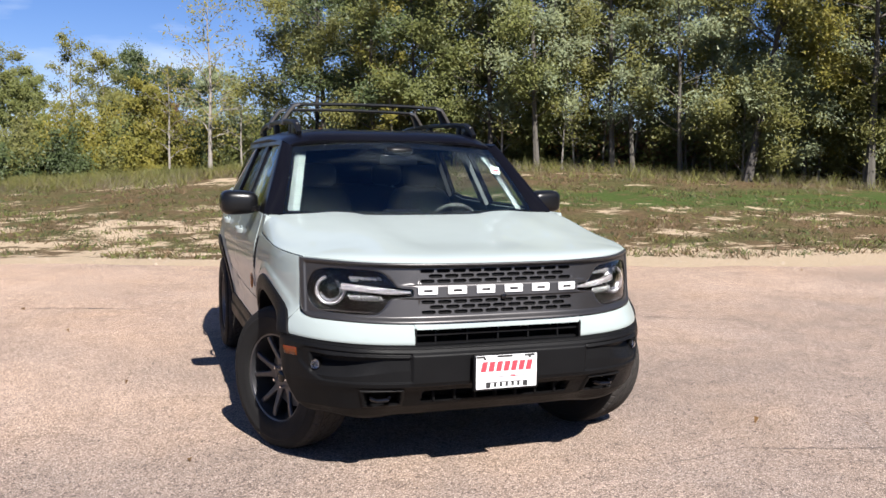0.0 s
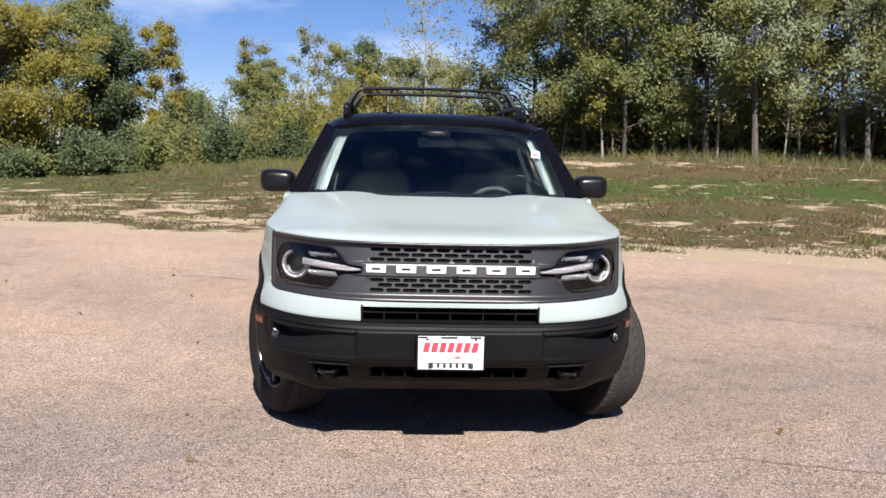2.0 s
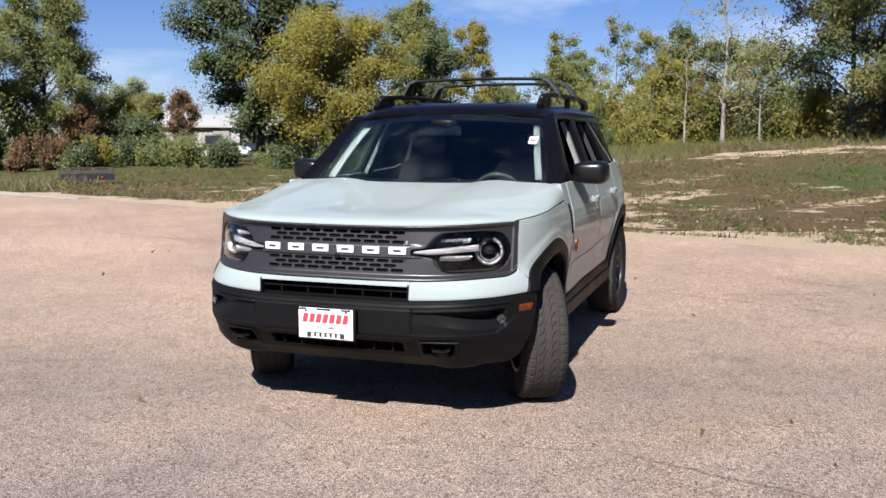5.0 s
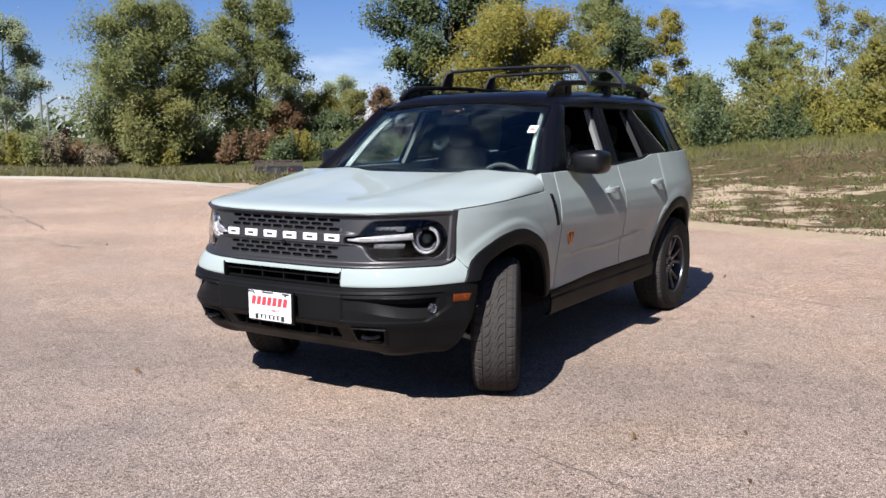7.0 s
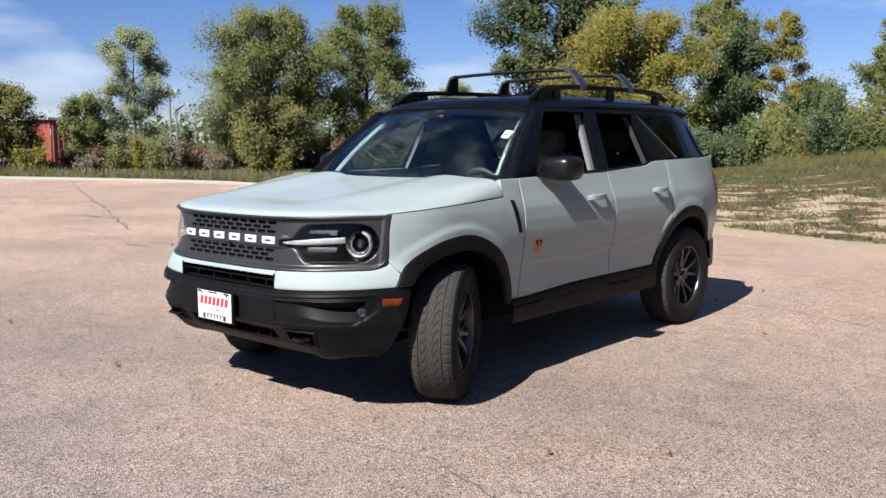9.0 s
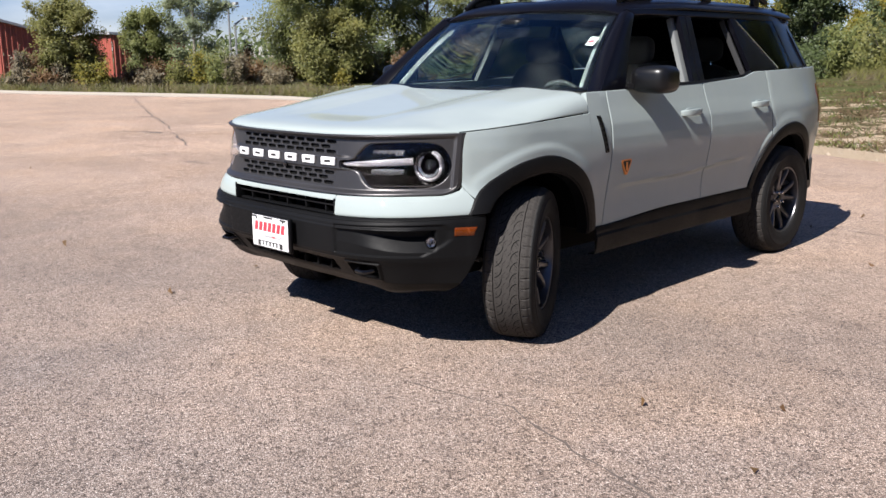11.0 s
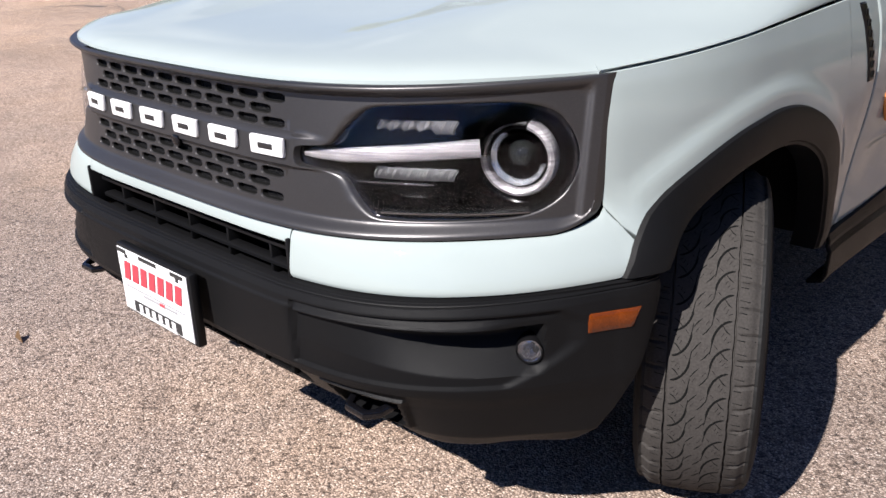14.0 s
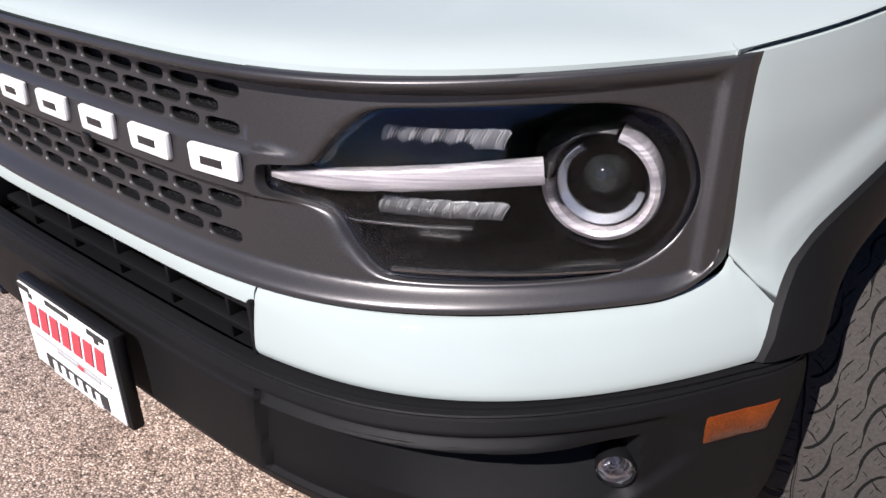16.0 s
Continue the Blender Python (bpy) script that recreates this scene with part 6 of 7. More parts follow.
P = []
NS = 165
for k in range(-NS, NS + 1):
    row = []
    for z in zs:
        cut = 0.0 if z > 0.62 else 0.19 * ((0.62 - z) / 0.37) ** 1.4
        s = (cum[-1] - cut) * abs(k) / NS
        p, nrm = on_line(min(s, cum[-1] - 1e-5))
        side = smooth01(0.80, 0.93, p.x)
        zz = z if z > 0.36 else z + 0.045 * smooth01(0.55, 0.9, p.x) * (0.36 - z) / 0.11
        under = 1 + 1.1 * (1 - smooth01(0.45, 0.80, p.x)) if z < 0.47 else 1
        off = interp(z, SECT) * (1 - 0.55 * side) * under - bumper_relief(p.x, zz)
        q = p - nrm * off
        zz += (z_bump(p.x) - 0.648) * smooth01(0.46, 0.60, z)
        row.append((math.copysign(q.x, k) if k else 0.0, q.y, zz))
    P.append(row)
bumper = sheet("front_bumper", P, PLASTIC, thick=0.006, heart=Vector((0, 0.2, 0.5)), roll=0.001, label="black textured plastic front bumper", angle=28)

for sgn in (1, -1):
    M = Matrix.Translation((sgn * 0.811, -0.628, 0.552)) @ Matrix.Scale(0.86, 4) @ Matrix.Rotation(sgn * radians(34), 4, "Z") @ Matrix.Rotation(radians(-90), 4, "Z")
    fog = part("fog_lamp", lathe_bm([(0.0005, 0.008), (0.012, 0.007), (0.021, 0.003), (0.0255, -0.004), (0.0255, -0.008), (0.021, -0.001), (0.012, 0.003), (0.0005, 0.004)], 28, None, M, False), LAMP_GLASS, bumper, "small round clear fog lamp")
    fog.visible_shadow = False
    part("fog_lamp_ring", lathe_bm([(0.0255, -0.002), (0.0270, 0.002), (0.0285, -0.002), (0.0285, -0.04), (0.0255, -0.04)], 28, None, M), PLASTIC_SMOOTH, bumper)
    bowl = []
    for k in range(13):
        bowl.append((0.0005 + 0.0250 * k / 12, -0.026 + 0.022 * (k / 12) ** 2 + (0.0025 if k % 2 else 0)))
    part("fog_lamp_bowl", lathe_bm(bowl + [(0.0255, -0.034), (0.0005, -0.034)], 9, None, M, False), FOG_BOWL, bumper, "faceted fog lamp reflector", smooth=False)
    # amber side marker, ribbed inside
    P = []
    for k in range(25):
        f = k / 24
        row = []
        for w in (0, 0.04, 0.5, 0.96, 1):
            y = -0.549 + (0.080 + 0.016 * w) * f
            xq = float(np.interp(y, [q[1] for q in line], [q[0] for q in line]))
            row.append((sgn * (xq + 0.0010 + (0.0003 if k % 2 else 0.0)), y - 0.0010, 0.579 - 0.003 * f + w * 0.038))
        P.append(row)
    part("side_marker", sheet_bm(P, 0.010, Vector((0, 0, 0.6)), 0.002), AMBER, bumper, "ribbed amber side marker lens", angle=60)
    # tow hook in its slot
    pts = [(sgn * 0.505, -0.74, 0.418), (sgn * 0.51, -0.790, 0.414), (sgn * 0.525, -0.812, 0.412), (sgn * 0.572, -0.814, 0.412), (sgn * 0.588, -0.795, 0.414), (sgn * 0.592, -0.74, 0.418)]
    part("tow_hook", sweep_bm(pts, 0.019, 0.018, sides=12, power=2.5), GLOSS_BLACK, bumper, "black steel tow hook")
# slot bars in the lower opening
for x in (-0.3, -0.2, -0.1, 0, 0.1, 0.2, 0.3):
    part("slot_rib", box_bm(x, y_bump(x) + 0.098, 0.411, 0.012, 0.03, 0.05, 0.002), DEEP, bumper)

# dealer plate: black holder, white card, blocks and bars
plate = part("dealer_plate", box_bm(0, -0.893, 0.527, 0.312, 0.022, 0.166, 0.006), PLASTIC_SMOOTH, car, "white dealer card with red blocks in a black holder")
part("card", box_bm(0, -0.9055, 0.528, 0.292, 0.003, 0.150, 0.001), WHITE, plate)
for k in range(7):
    b = bmesh.new()
    cx = -0.108 + 0.036 * k
    box_bm(0, 0, 0, 0.026, 0.002, 0.044, 0.0, b)
    for v in b.verts:
        v.co.x += v.co.z * 0.22
    bmesh.ops.translate(b, vec=(cx, -0.9078, 0.553), verts=b.verts)
    part("red_block", b, RED_INK, plate, smooth=False)
part("grey_bar", box_bm(0.0, -0.9076, 0.514, 0.25, 0.0015, 0.004, 0), GREY_INK, plate, smooth=False)
part("grey_bar", box_bm(0.02, -0.9076, 0.506, 0.14, 0.0015, 0.006, 0), GREY_INK, plate, smooth=False)
part("red_bar", box_bm(0.03, -0.9077, 0.5065, 0.02, 0.0017, 0.007, 0), RED_INK, plate, smooth=False)
part("black_bar", box_bm(0, -0.9076, 0.470, 0.20, 0.0015, 0.026, 0), BLACK_INK, plate, smooth=False)
for k in range(6):
    part("white_bar", box_bm(-0.07 + 0.028 * k, -0.9083, 0.471, 0.015, 0.002, 0.017, 0), WHITE, plate, smooth=False)
part("white_bar", box_bm(0, -0.9083, 0.4575, 0.16, 0.002, 0.006, 0), WHITE, plate, smooth=False)
for cx, w in ((-0.125, 0.04), (-0.01, 0.075), (0.11, 0.05)):
    part("black_bar", box_bm(cx, -0.9076, 0.597, w, 0.0015, 0.009, 0), BLACK_INK, plate, smooth=False)
for cx in (-0.105, 0.11):
    part("black_bar", box_bm(cx, -0.9076, 0.588, 0.012, 0.0015, 0.009, 0), BLACK_INK, plate, smooth=False)

# ---- glasshouse ----
def x_glass(z):
    return 0.884 - (z - 1.17) * 0.43


def ws_point(u, v, inset=0.0):
    """Windscreen: u across, v from base to head."""
    b = Vector((0.785 * u, 0.415 + 0.125 * u * u, 1.150 + 0.012 * u * u))
    t = Vector((0.650 * u, 0.915 + 0.070 * u * u, 1.590 - 0.032 * u * u))
    p = b.lerp(t, v)
    p += Vector((0, -0.030, 0.026)) * math.sin(math.pi * v) * (1 - 0.5 * u * u)
    return p


us = [-1 + 2 * k / 24 for k in range(25)]
vs = [k / 12 for k in range(13)]
windscreen = sheet("windscreen", [[ws_point(u * 0.985, 0.01 + 0.98 * v) for v in vs] for u in us], GLASS, thick=0.005, roll=0, label="clean tinted windscreen glass")
windscreen.visible_shadow = False
# black frit band printed round the glass, on its inner face
P_in = Vector((0, 0.008, -0.008))
for name_, rows in (("frit_band", [[ws_point(u * 0.985, 0.90 + 0.095 * v) + P_in for v in (0, 0.5, 1)] for u in us]), ("frit_band", [[ws_point(u * 0.985, 0.01 + 0.05 * v) + P_in for v in (0, 0.5, 1)] for u in us])):
    sheet(name_, rows, FRIT, windscreen, thick=0.002, roll=0)
for sgn in (1, -1):
    wide = 0.040 if sgn > 0 else 0.030
    sheet("frit_band", [[ws_point(sgn * (0.985 - wide * w), v) + P_in for v in vs] for w in (0, 0.5, 1)], FRIT, windscreen, thick=0.002, roll=0)
part("sticker", box_bm(0, 0, 0, 0.055, 0.002, 0.062, 0.0, None), WHITE, windscreen, "small white and red paper sticker", smooth=False).matrix_basis = Matrix.Translation(ws_point(0.885, 0.62) + Vector((0, 0.010, -0.010))) @ Matrix.Rotation(radians(-45), 4, "X") @ Matrix.Rotation(radians(6), 4, "Y")
part("red_bar", box_bm(0, -0.002, -0.005, 0.036, 0.002, 0.020, 0.0, None), RED_INK, windscreen, smooth=False).matrix_basis = Matrix.Translation(ws_point(0.885, 0.62) + Vector((0, 0.009, -0.009))) @ Matrix.Rotation(radians(-45), 4, "X") @ Matrix.Rotation(radians(6), 4, "Y")

# cowl and wipers
P = [[(0.80 * u, 0.362 + (0.415 + 0.125 * u * u + 0.01 - 0.362) * v, 1.128 - 0.016 * u * u + (0.024 + 0.02 * u * u) * v) for v in (0, 0.1, 0.5, 0.9, 1)] for u in us]
cowl = sheet("cowl", P, PLASTIC, thick=0.02, heart=Vector((0, 0.4, 0)))
for x0, x1 in ((-0.55, 0.02), (0.05, 0.62)):
    pts = [ws_point(x / 0.785, 0.0 + 0.02 * k / 6) + Vector((0, -0.012, -0.012)) for k, x in enumerate([x0 + (x1 - x0) * k / 6 for k in range(7)])]
    part("wiper_blade", sweep_bm(pts, 0.022, 0.014), PLASTIC_SMOOTH, cowl)
    part("wiper_arm", sweep_bm([pts[0] + Vector((0.02, -0.03, -0.006)), pts[2] + Vector((0, -0.022, 0.0)), pts[3]], 0.018, 0.012), PLASTIC_SMOOTH, cowl)
for sgn in (1, -1):
    P = [[(sgn * (0.795 + (x_side(y, 1.16) - 0.006 - 0.795) * f), y, 1.126 + 0.034 * smooth01(0.36, 0.55, y) + 0.006 * f) for f in (0, 0.1, 0.5, 0.9, 1)] for y in (0.370, 0.376, 0.45, 0.53, 0.60)]
    sheet("cowl_side", P, PAINT, thick=0.02, heart=Vector((0, 0.4, 0)))


# roof skin
def roof_point(u, y):
    a = abs(u)
    r = 1 - (1 - a) ** 2
    f = smooth01(0.9, 1.05, y)
    xe = interp(y, [(0.85, 0.655), (1.1, 0.690), (1.6, 0.700), (2.6, 0.695), (3.2, 0.640)])
    ze = interp(y, [(0.85, 1.545), (1.1, 1.585), (1.6, 1.605), (2.6, 1.605), (3.2, 1.58)])
    zt = interp(y, [(0.85, 1.580), (0.92, 1.604), (0.97, 1.634), (1.03, 1.653), (1.1, 1.664), (1.25, 1.676), (1.5, 1.687), (1.9, 1.694), (2.5, 1.695), (3.0, 1.685), (3.2, 1.665)])
    z = ze + (zt - ze) * (1 - r ** 5) ** 0.6
    yy = y + 0.07 * r * r * (1 - smooth01(0.95, 1.6, y))
    return Vector((math.copysign(xe * r, u), yy, z))


ys = [0.912, 0.918] + [0.93 + 2.25 * (k / 40) ** 1.3 for k in range(1, 40)] + [3.195, 3.2]
us2 = [-1, -0.985] + [-1 + 2 * k / 36 for k in range(1, 36)] + [0.985, 1]
roof = sheet("roof", [[roof_point(u, y) for y in ys] for u in us2], BLACK_PAINT, thick=0.02, heart=Vector((0, 2, 0.8)), roll=0.004, label="gloss black painted roof")
for x in (-0.30, 0.30):
    part("roof_rib", sweep_bm([(x, y, roof_point(0.0, y).z - 0.004) for y in [1.15 + 1.9 * k / 20 for k in range(21)]], 0.05, 0.018), BLACK_PAINT, roof)
sheet("headliner", [[roof_point(u * 0.97, y) - Vector((0, 0, 0.035)) for y in (0.98, 1.2, 1.6, 2.2, 3.1)] for u in us2[::3]], SEAT, thick=0.01, heart=Vector((0, 2, 5)), roll=0)


def pillar(name, line0, line1, sgn, material=BLACK_PAINT, out=0.0, thick=0.03, parent=None, label="", n=8):
    """A flat-faced frame piece on the side glass plane between two (y, z) lines."""
    def at(line, f):
        return interp(f, [(k / (len(line) - 1), p[0]) for k, p in enumerate(line)]), interp(f, [(k / (len(line) - 1), p[1]) for k, p in enumerate(line)])
    P = []
    for i in [0, 0.012] + [k / n for k in range(1, n)] + [0.988, 1]:
        row = []
        for j in (0, 0.08, 0.5, 0.92, 1):
            a, b = at(line0, i), at(line1, i)
            y, z = a[0] + (b[0] - a[0]) * j, a[1] + (b[1] - a[1]) * j
            taper = 0.10 * smooth01(2.5, 3.3, y) ** 1.5
            row.append((sgn * (x_glass(z) + out - taper), y, z))
        P.append(row)
    return sheet(name, P, material, parent, thick, label, heart=Vector((0, 1.8, 1.3)))


FW = ((0.73, 1.43), (1.045, 1.505))      # front window: y at the belt, y at the head
RW = ((1.565, 2.185), (1.645, 2.13))
QW = ((2.585, 2.88), (2.205, 2.76))
HEAD = 1.565
for sgn in (1, -1):
    zb = lambda y: belt(y) + 0.004
    pillar("a_pillar", [(0.505, 1.168), (0.76, 1.39), (0.985, 1.585)], [(0.73, 1.172), (0.90, 1.40), (1.045, HEAD)], sgn)
    # outer face of the screen pillar
    P = []
    for f in [k / 10 for k in range(11)]:
        y = interp(f, [(0, 0.505), (0.5, 0.76), (1, 0.985)])
        z = interp(f, [(0, 1.168), (0.5, 1.39), (1, 1.585)])
        a = Vector((sgn * (x_glass(z) - 0.001), y, z))
        b = ws_point(sgn * 0.985, f)
        P.append([a.lerp(b, j) + Vector((sgn * 0.008, -0.008, 0.004)) * math.sin(math.pi * j) for j in (0, 0.1, 0.35, 0.65, 0.9, 1)])
    sheet("screen_pillar", P, BLACK_PAINT, thick=0.02)
    pillar("b_pillar", [(FW[0][1], zb(1.5)), (FW[1][1], HEAD)], [(1.494, zb(1.5)), (1.572, HEAD)], sgn, out=0.002)
    pillar("b_pillar", [(1.499, zb(1.5)), (1.577, HEAD)], [(RW[0][0], zb(1.56)), (RW[1][0], HEAD)], sgn, out=0.002)
    pillar("c_pillar", [(RW[0][1], zb(2.15)), (RW[1][1], HEAD)], [(QW[0][0], zb(2.6)), (QW[1][0], HEAD)], sgn, out=0.001)
    pillar("d_pillar", [(QW[0][1], zb(2.8)), (QW[1][1], HEAD)], [(3.28, zb(3.3)), (3.14, 1.57)], sgn)
    pillar("roof_rail_frame", [(0.985, 1.588), (1.1, 1.597), (1.6, 1.612), (2.6, 1.612), (3.2, 1.585)], [(1.045, HEAD - 0.006), (1.15, HEAD), (1.6, HEAD), (2.6, HEAD), (3.2, HEAD - 0.01)], sgn, n=16)
    belt_line = [(0.73, 1.171), (1.0, 1.174), (1.5, 1.182), (2.05, 1.206), (2.18, 1.232)]
    pillar("belt_moulding", belt_line, [(y, z + 0.014) for y, z in belt_line], sgn, PLASTIC_SMOOTH, out=0.004, thick=0.02)
    # glass: both left-hand door windows are wound down
    q = pillar("quarter_glass", [(QW[0][0] - 0.01, zb(2.3)), (QW[1][0] - 0.01, HEAD)], [(QW[0][1] + 0.01, zb(2.8)), (QW[1][1] + 0.01, HEAD)], sgn, PRIVACY, out=-0.004, thick=0.004, label="dark privacy glass")
    q.visible_shadow = False
    pillar("bright_strip", [(QW[0][0] - 0.012, zb(2.6) + 0.01), (QW[1][0] - 0.012, HEAD - 0.01)], [(QW[0][0] + 0.002, zb(2.6) + 0.01), (QW[1][0] - 0.002, HEAD - 0.01)], sgn, CHROME, out=0.003, thick=0.004)
    if sgn < 0:
        for nm, W, mt in (("front_window", FW, SIDE_GLASS), ("rear_window", RW, PRIVACY)):
            g = pillar(nm, [(W[0][0], 1.172), (W[1][0], HEAD)], [(W[0][1], 1.19), (W[1][1], HEAD)], sgn, mt, out=-0.012, thick=0.004, label="closed side window glass")
            g.visible_shadow = False
    # rubber and inner trim
    pillar("pillar_trim", [(FW[0][1] - 0.012, 1.18), (FW[1][1] - 0.02, HEAD - 0.01)], [(1.51, 1.18), (1.56, HEAD - 0.01)], sgn, TRIM_GREY, out=-0.045, thick=0.03, label="light grey inner pillar trim")
    pillar("pillar_trim", [(RW[0][1] - 0.012, 1.215), (RW[1][1] - 0.012, HEAD - 0.01)], [(RW[0][1] + 0.008, 1.215), (RW[1][1] + 0.008, HEAD - 0.01)], sgn, DASH, out=-0.045, thick=0.03, label="charcoal inner pillar trim")
    P = []
    for f in [k / 8 for k in range(9)]:
        b = ws_point(sgn * 0.93, f)
        P.append([b + Vector((sgn * dx, dy, dz)) for dx, dy, dz in ((-0.050 if sgn < 0 else -0.034, 0.03, -0.03), (-0.01, 0.026, -0.026), (0.02, 0.07, -0.02))])
    sheet("screen_pillar_trim", P, TRIM_GREY, thick=0.01, roll=0, label="light grey inner screen pillar trim")

# ---- door furniture ----
def superball(cx, cy, cz, sx, sy, sz, p=0.6, nu=28, nv=16, fn=None):
    b = bmesh.new()
    rows = []
    pw = lambda v: math.copysign(abs(v) ** p, v)
    for j in range(nv + 1):
        ph = -math.pi / 2 + math.pi * j / nv
        ph = max(-1.55, min(1.55, ph))
        row = []
        for i in range(nu):
            th = 2 * math.pi * i / nu
            v = Vector((pw(math.cos(ph)) * pw(math.cos(th)) * sx, pw(math.cos(ph)) * pw(math.sin(th)) * sy, pw(math.sin(ph)) * sz))
            if fn:
                v = fn(v)
            row.append(b.verts.new(v + Vector((cx, cy, cz))))
        rows.append(row)
    for a, c in zip(rows, rows[1:]):
        for i in range(nu):
            b.faces.new((a[i], a[(i + 1) % nu], c[(i + 1) % nu], c[i]))
    b.faces.new(rows[0])
    b.faces.new(rows[-1])
    return b


for sgn in (1, -1):
    door = front_doors[sgn]
    m = part("mirror_housing", superball(sgn * 0.985, 0.845, 1.218, 0.108, 0.098, 0.071, 0.55, fn=lambda v: Vector((v.x, v.y + 0.25 * sgn * v.x * 0.3, v.z * (1 + 0.6 * sgn * v.x)))), MIRROR_BLACK, door, "black door mirror housing")
    part("mirror_glass", box_bm(sgn * 0.983, 0.940, 1.218, 0.16, 0.004, 0.095, 0.002), CHROME, door, "mirror glass")
    part("mirror_arm", sweep_bm([(sgn * 0.872, 0.76, 1.185), (sgn * 0.915, 0.80, 1.182), (sgn * 0.97, 0.84, 1.178)], [0.09, 0.075, 0.07], [0.035, 0.032, 0.028]), PLASTIC_SMOOTH, door, "black mirror arm")
    for yh, d in ((1.335, front_doors[sgn]), (2.195, rear_doors[sgn])):
        zz = 1.022 if yh < 2 else 1.034
        xx = x_side(yh, zz)
        pts = [(sgn * (xx + dx), yh + dy, zz + dz) for dx, dy, dz in ((-0.002, -0.105, 0.0), (0.014, -0.090, 0.001), (0.026, -0.04, 0.002), (0.026, 0.05, 0.004), (0.016, 0.085, 0.004), (-0.002, 0.10, 0.004))]
        part("door_handle", sweep_bm(pts, [0.014, 0.016, 0.016, 0.016, 0.016, 0.014], [0.030, 0.034, 0.036, 0.036, 0.034, 0.030], sides=12), PAINT, d, "body-coloured pull handle")
        part("handle_cup", superball(sgn * (xx - 0.004), yh - 0.01, zz - 0.006, 0.006, 0.055, 0.034, 0.8), PAINT, d)
    # fender vent and badge
    f = fenders[sgn]
    P = [[(sgn * (x_side(0.45, z) + 0.004), 0.425 + 0.062 * (1.05 - z) / 0.19 + w, z) for z in (0.862, 0.866, 0.90, 0.95, 1.0, 1.046, 1.05)] for w in (0, 0.004, 0.030, 0.034)]
    vent = sheet("fender_vent", P, PLASTIC_SMOOTH, f, 0.02, "narrow black fender vent", roll=0.003)
    # raised near-black blocks, the slots' shade put into their colour
    for k in range(7):
        z = 0.880 + 0.0245 * k
        part("vent_slot_shade", box_bm(sgn * (x_side(0.45, z) + 0.005), 0.443 + 0.062 * (1.05 - z) / 0.19, z, 0.004, 0.013, 0.015, 0.001), DEEP, vent)
    b = bmesh.new()
    zc, yc = 0.782, 0.685
    xb = x_side(yc, zc) + 0.002
    tri = [(-0.042, 0.030), (0.042, 0.030), (0.046, 0.018), (0.008, -0.050), (-0.008, -0.050), (-0.046, 0.018)]
    fr = [b.verts.new((sgn * (xb + 0.004), yc + a, zc + c)) for a, c in tri]
    bk = [b.verts.new((sgn * (xb - 0.004), yc + a, zc + c)) for a, c in tri]
    b.faces.new(fr)
    for k in range(6):
        b.faces.new((fr[k], fr[(k + 1) % 6], bk[(k + 1) % 6], bk[k]))
    badge = part("badge", b, COPPER, front_doors[sgn], "small copper triangular badge", smooth=False)
    b = bmesh.new()
    fr = [b.verts.new((sgn * (xb + 0.0055), yc + a * 0.72, zc + 0.002 + c * 0.72)) for a, c in tri]
    bk = [b.verts.new((sgn * (xb), yc + a * 0.72, zc + 0.002 + c * 0.72)) for a, c in tri]
    b.faces.new(fr)
    for k in range(6):
        b.faces.new((fr[k], fr[(k + 1) % 6], bk[(k + 1) % 6], bk[k]))
    part("badge_field", b, PLASTIC_SMOOTH, badge, smooth=False)
    part("badge_bar", box_bm(sgn * (xb + 0.006), yc, zc - 0.006, 0.003, 0.014, 0.046, 0.001), COPPER, badge)
    # fuel flap outline on the quarter
    part("roof_ditch_trim", sweep_bm([(sgn * (roof_point(1, y).x + 0.004), roof_point(1, y).y, roof_point(1, y).z + 0.004) for y in [0.95 + 2.2 * k / 24 for k in range(25)]], 0.012, 0.012), PLASTIC_SMOOTH, roof)

# ---- roof rack ----
rack = part("roof_rack", sweep_bm([(0.585, y, z) for y, z in ((1.08, 1.640), (1.16, 1.688), (1.24, 1.715), (1.5, 1.734), (2.0, 1.746), (2.5, 1.746), (2.75, 1.728), (2.88, 1.690))], [0.03, 0.04, 0.042, 0.042, 0.042, 0.042, 0.04, 0.03], [0.03, 0.040, 0.040, 0.034, 0.032, 0.034, 0.04, 0.03]), PLASTIC_SMOOTH, car, "black roof rails with two cross bars")
part("side_rail", sweep_bm([(-0.585, y, z) for y, z in ((1.08, 1.640), (1.16, 1.688), (1.24, 1.715), (1.5, 1.734), (2.0, 1.746), (2.5, 1.746), (2.75, 1.728), (2.88, 1.690))], [0.03, 0.04, 0.042, 0.042, 0.042, 0.042, 0.04, 0.03], [0.03, 0.040, 0.040, 0.034, 0.032, 0.034, 0.04, 0.03]), PLASTIC_SMOOTH, rack)
for sgn in (1, -1):
    for y, z in ((1.22, 1.68), (1.36, 1.69), (2.05, 1.705), (2.72, 1.700)):
        part("rail_foot", box_bm(sgn * 0.585, y, z - 0.01, 0.036, 0.16 if y < 1.3 else 0.085, 0.085, 0.014), PLASTIC_SMOOTH, rack)
BAR = grainy("black cross bar", (0.012, 0.012, 0.012), 0.40, 300, 0.2, 0.0, spec=0.3)
BAR_FOOT = grainy("satin metal cross bar foot", (0.16, 0.155, 0.145), 0.38, 300, 0.15, 0.0, metal=0.95)
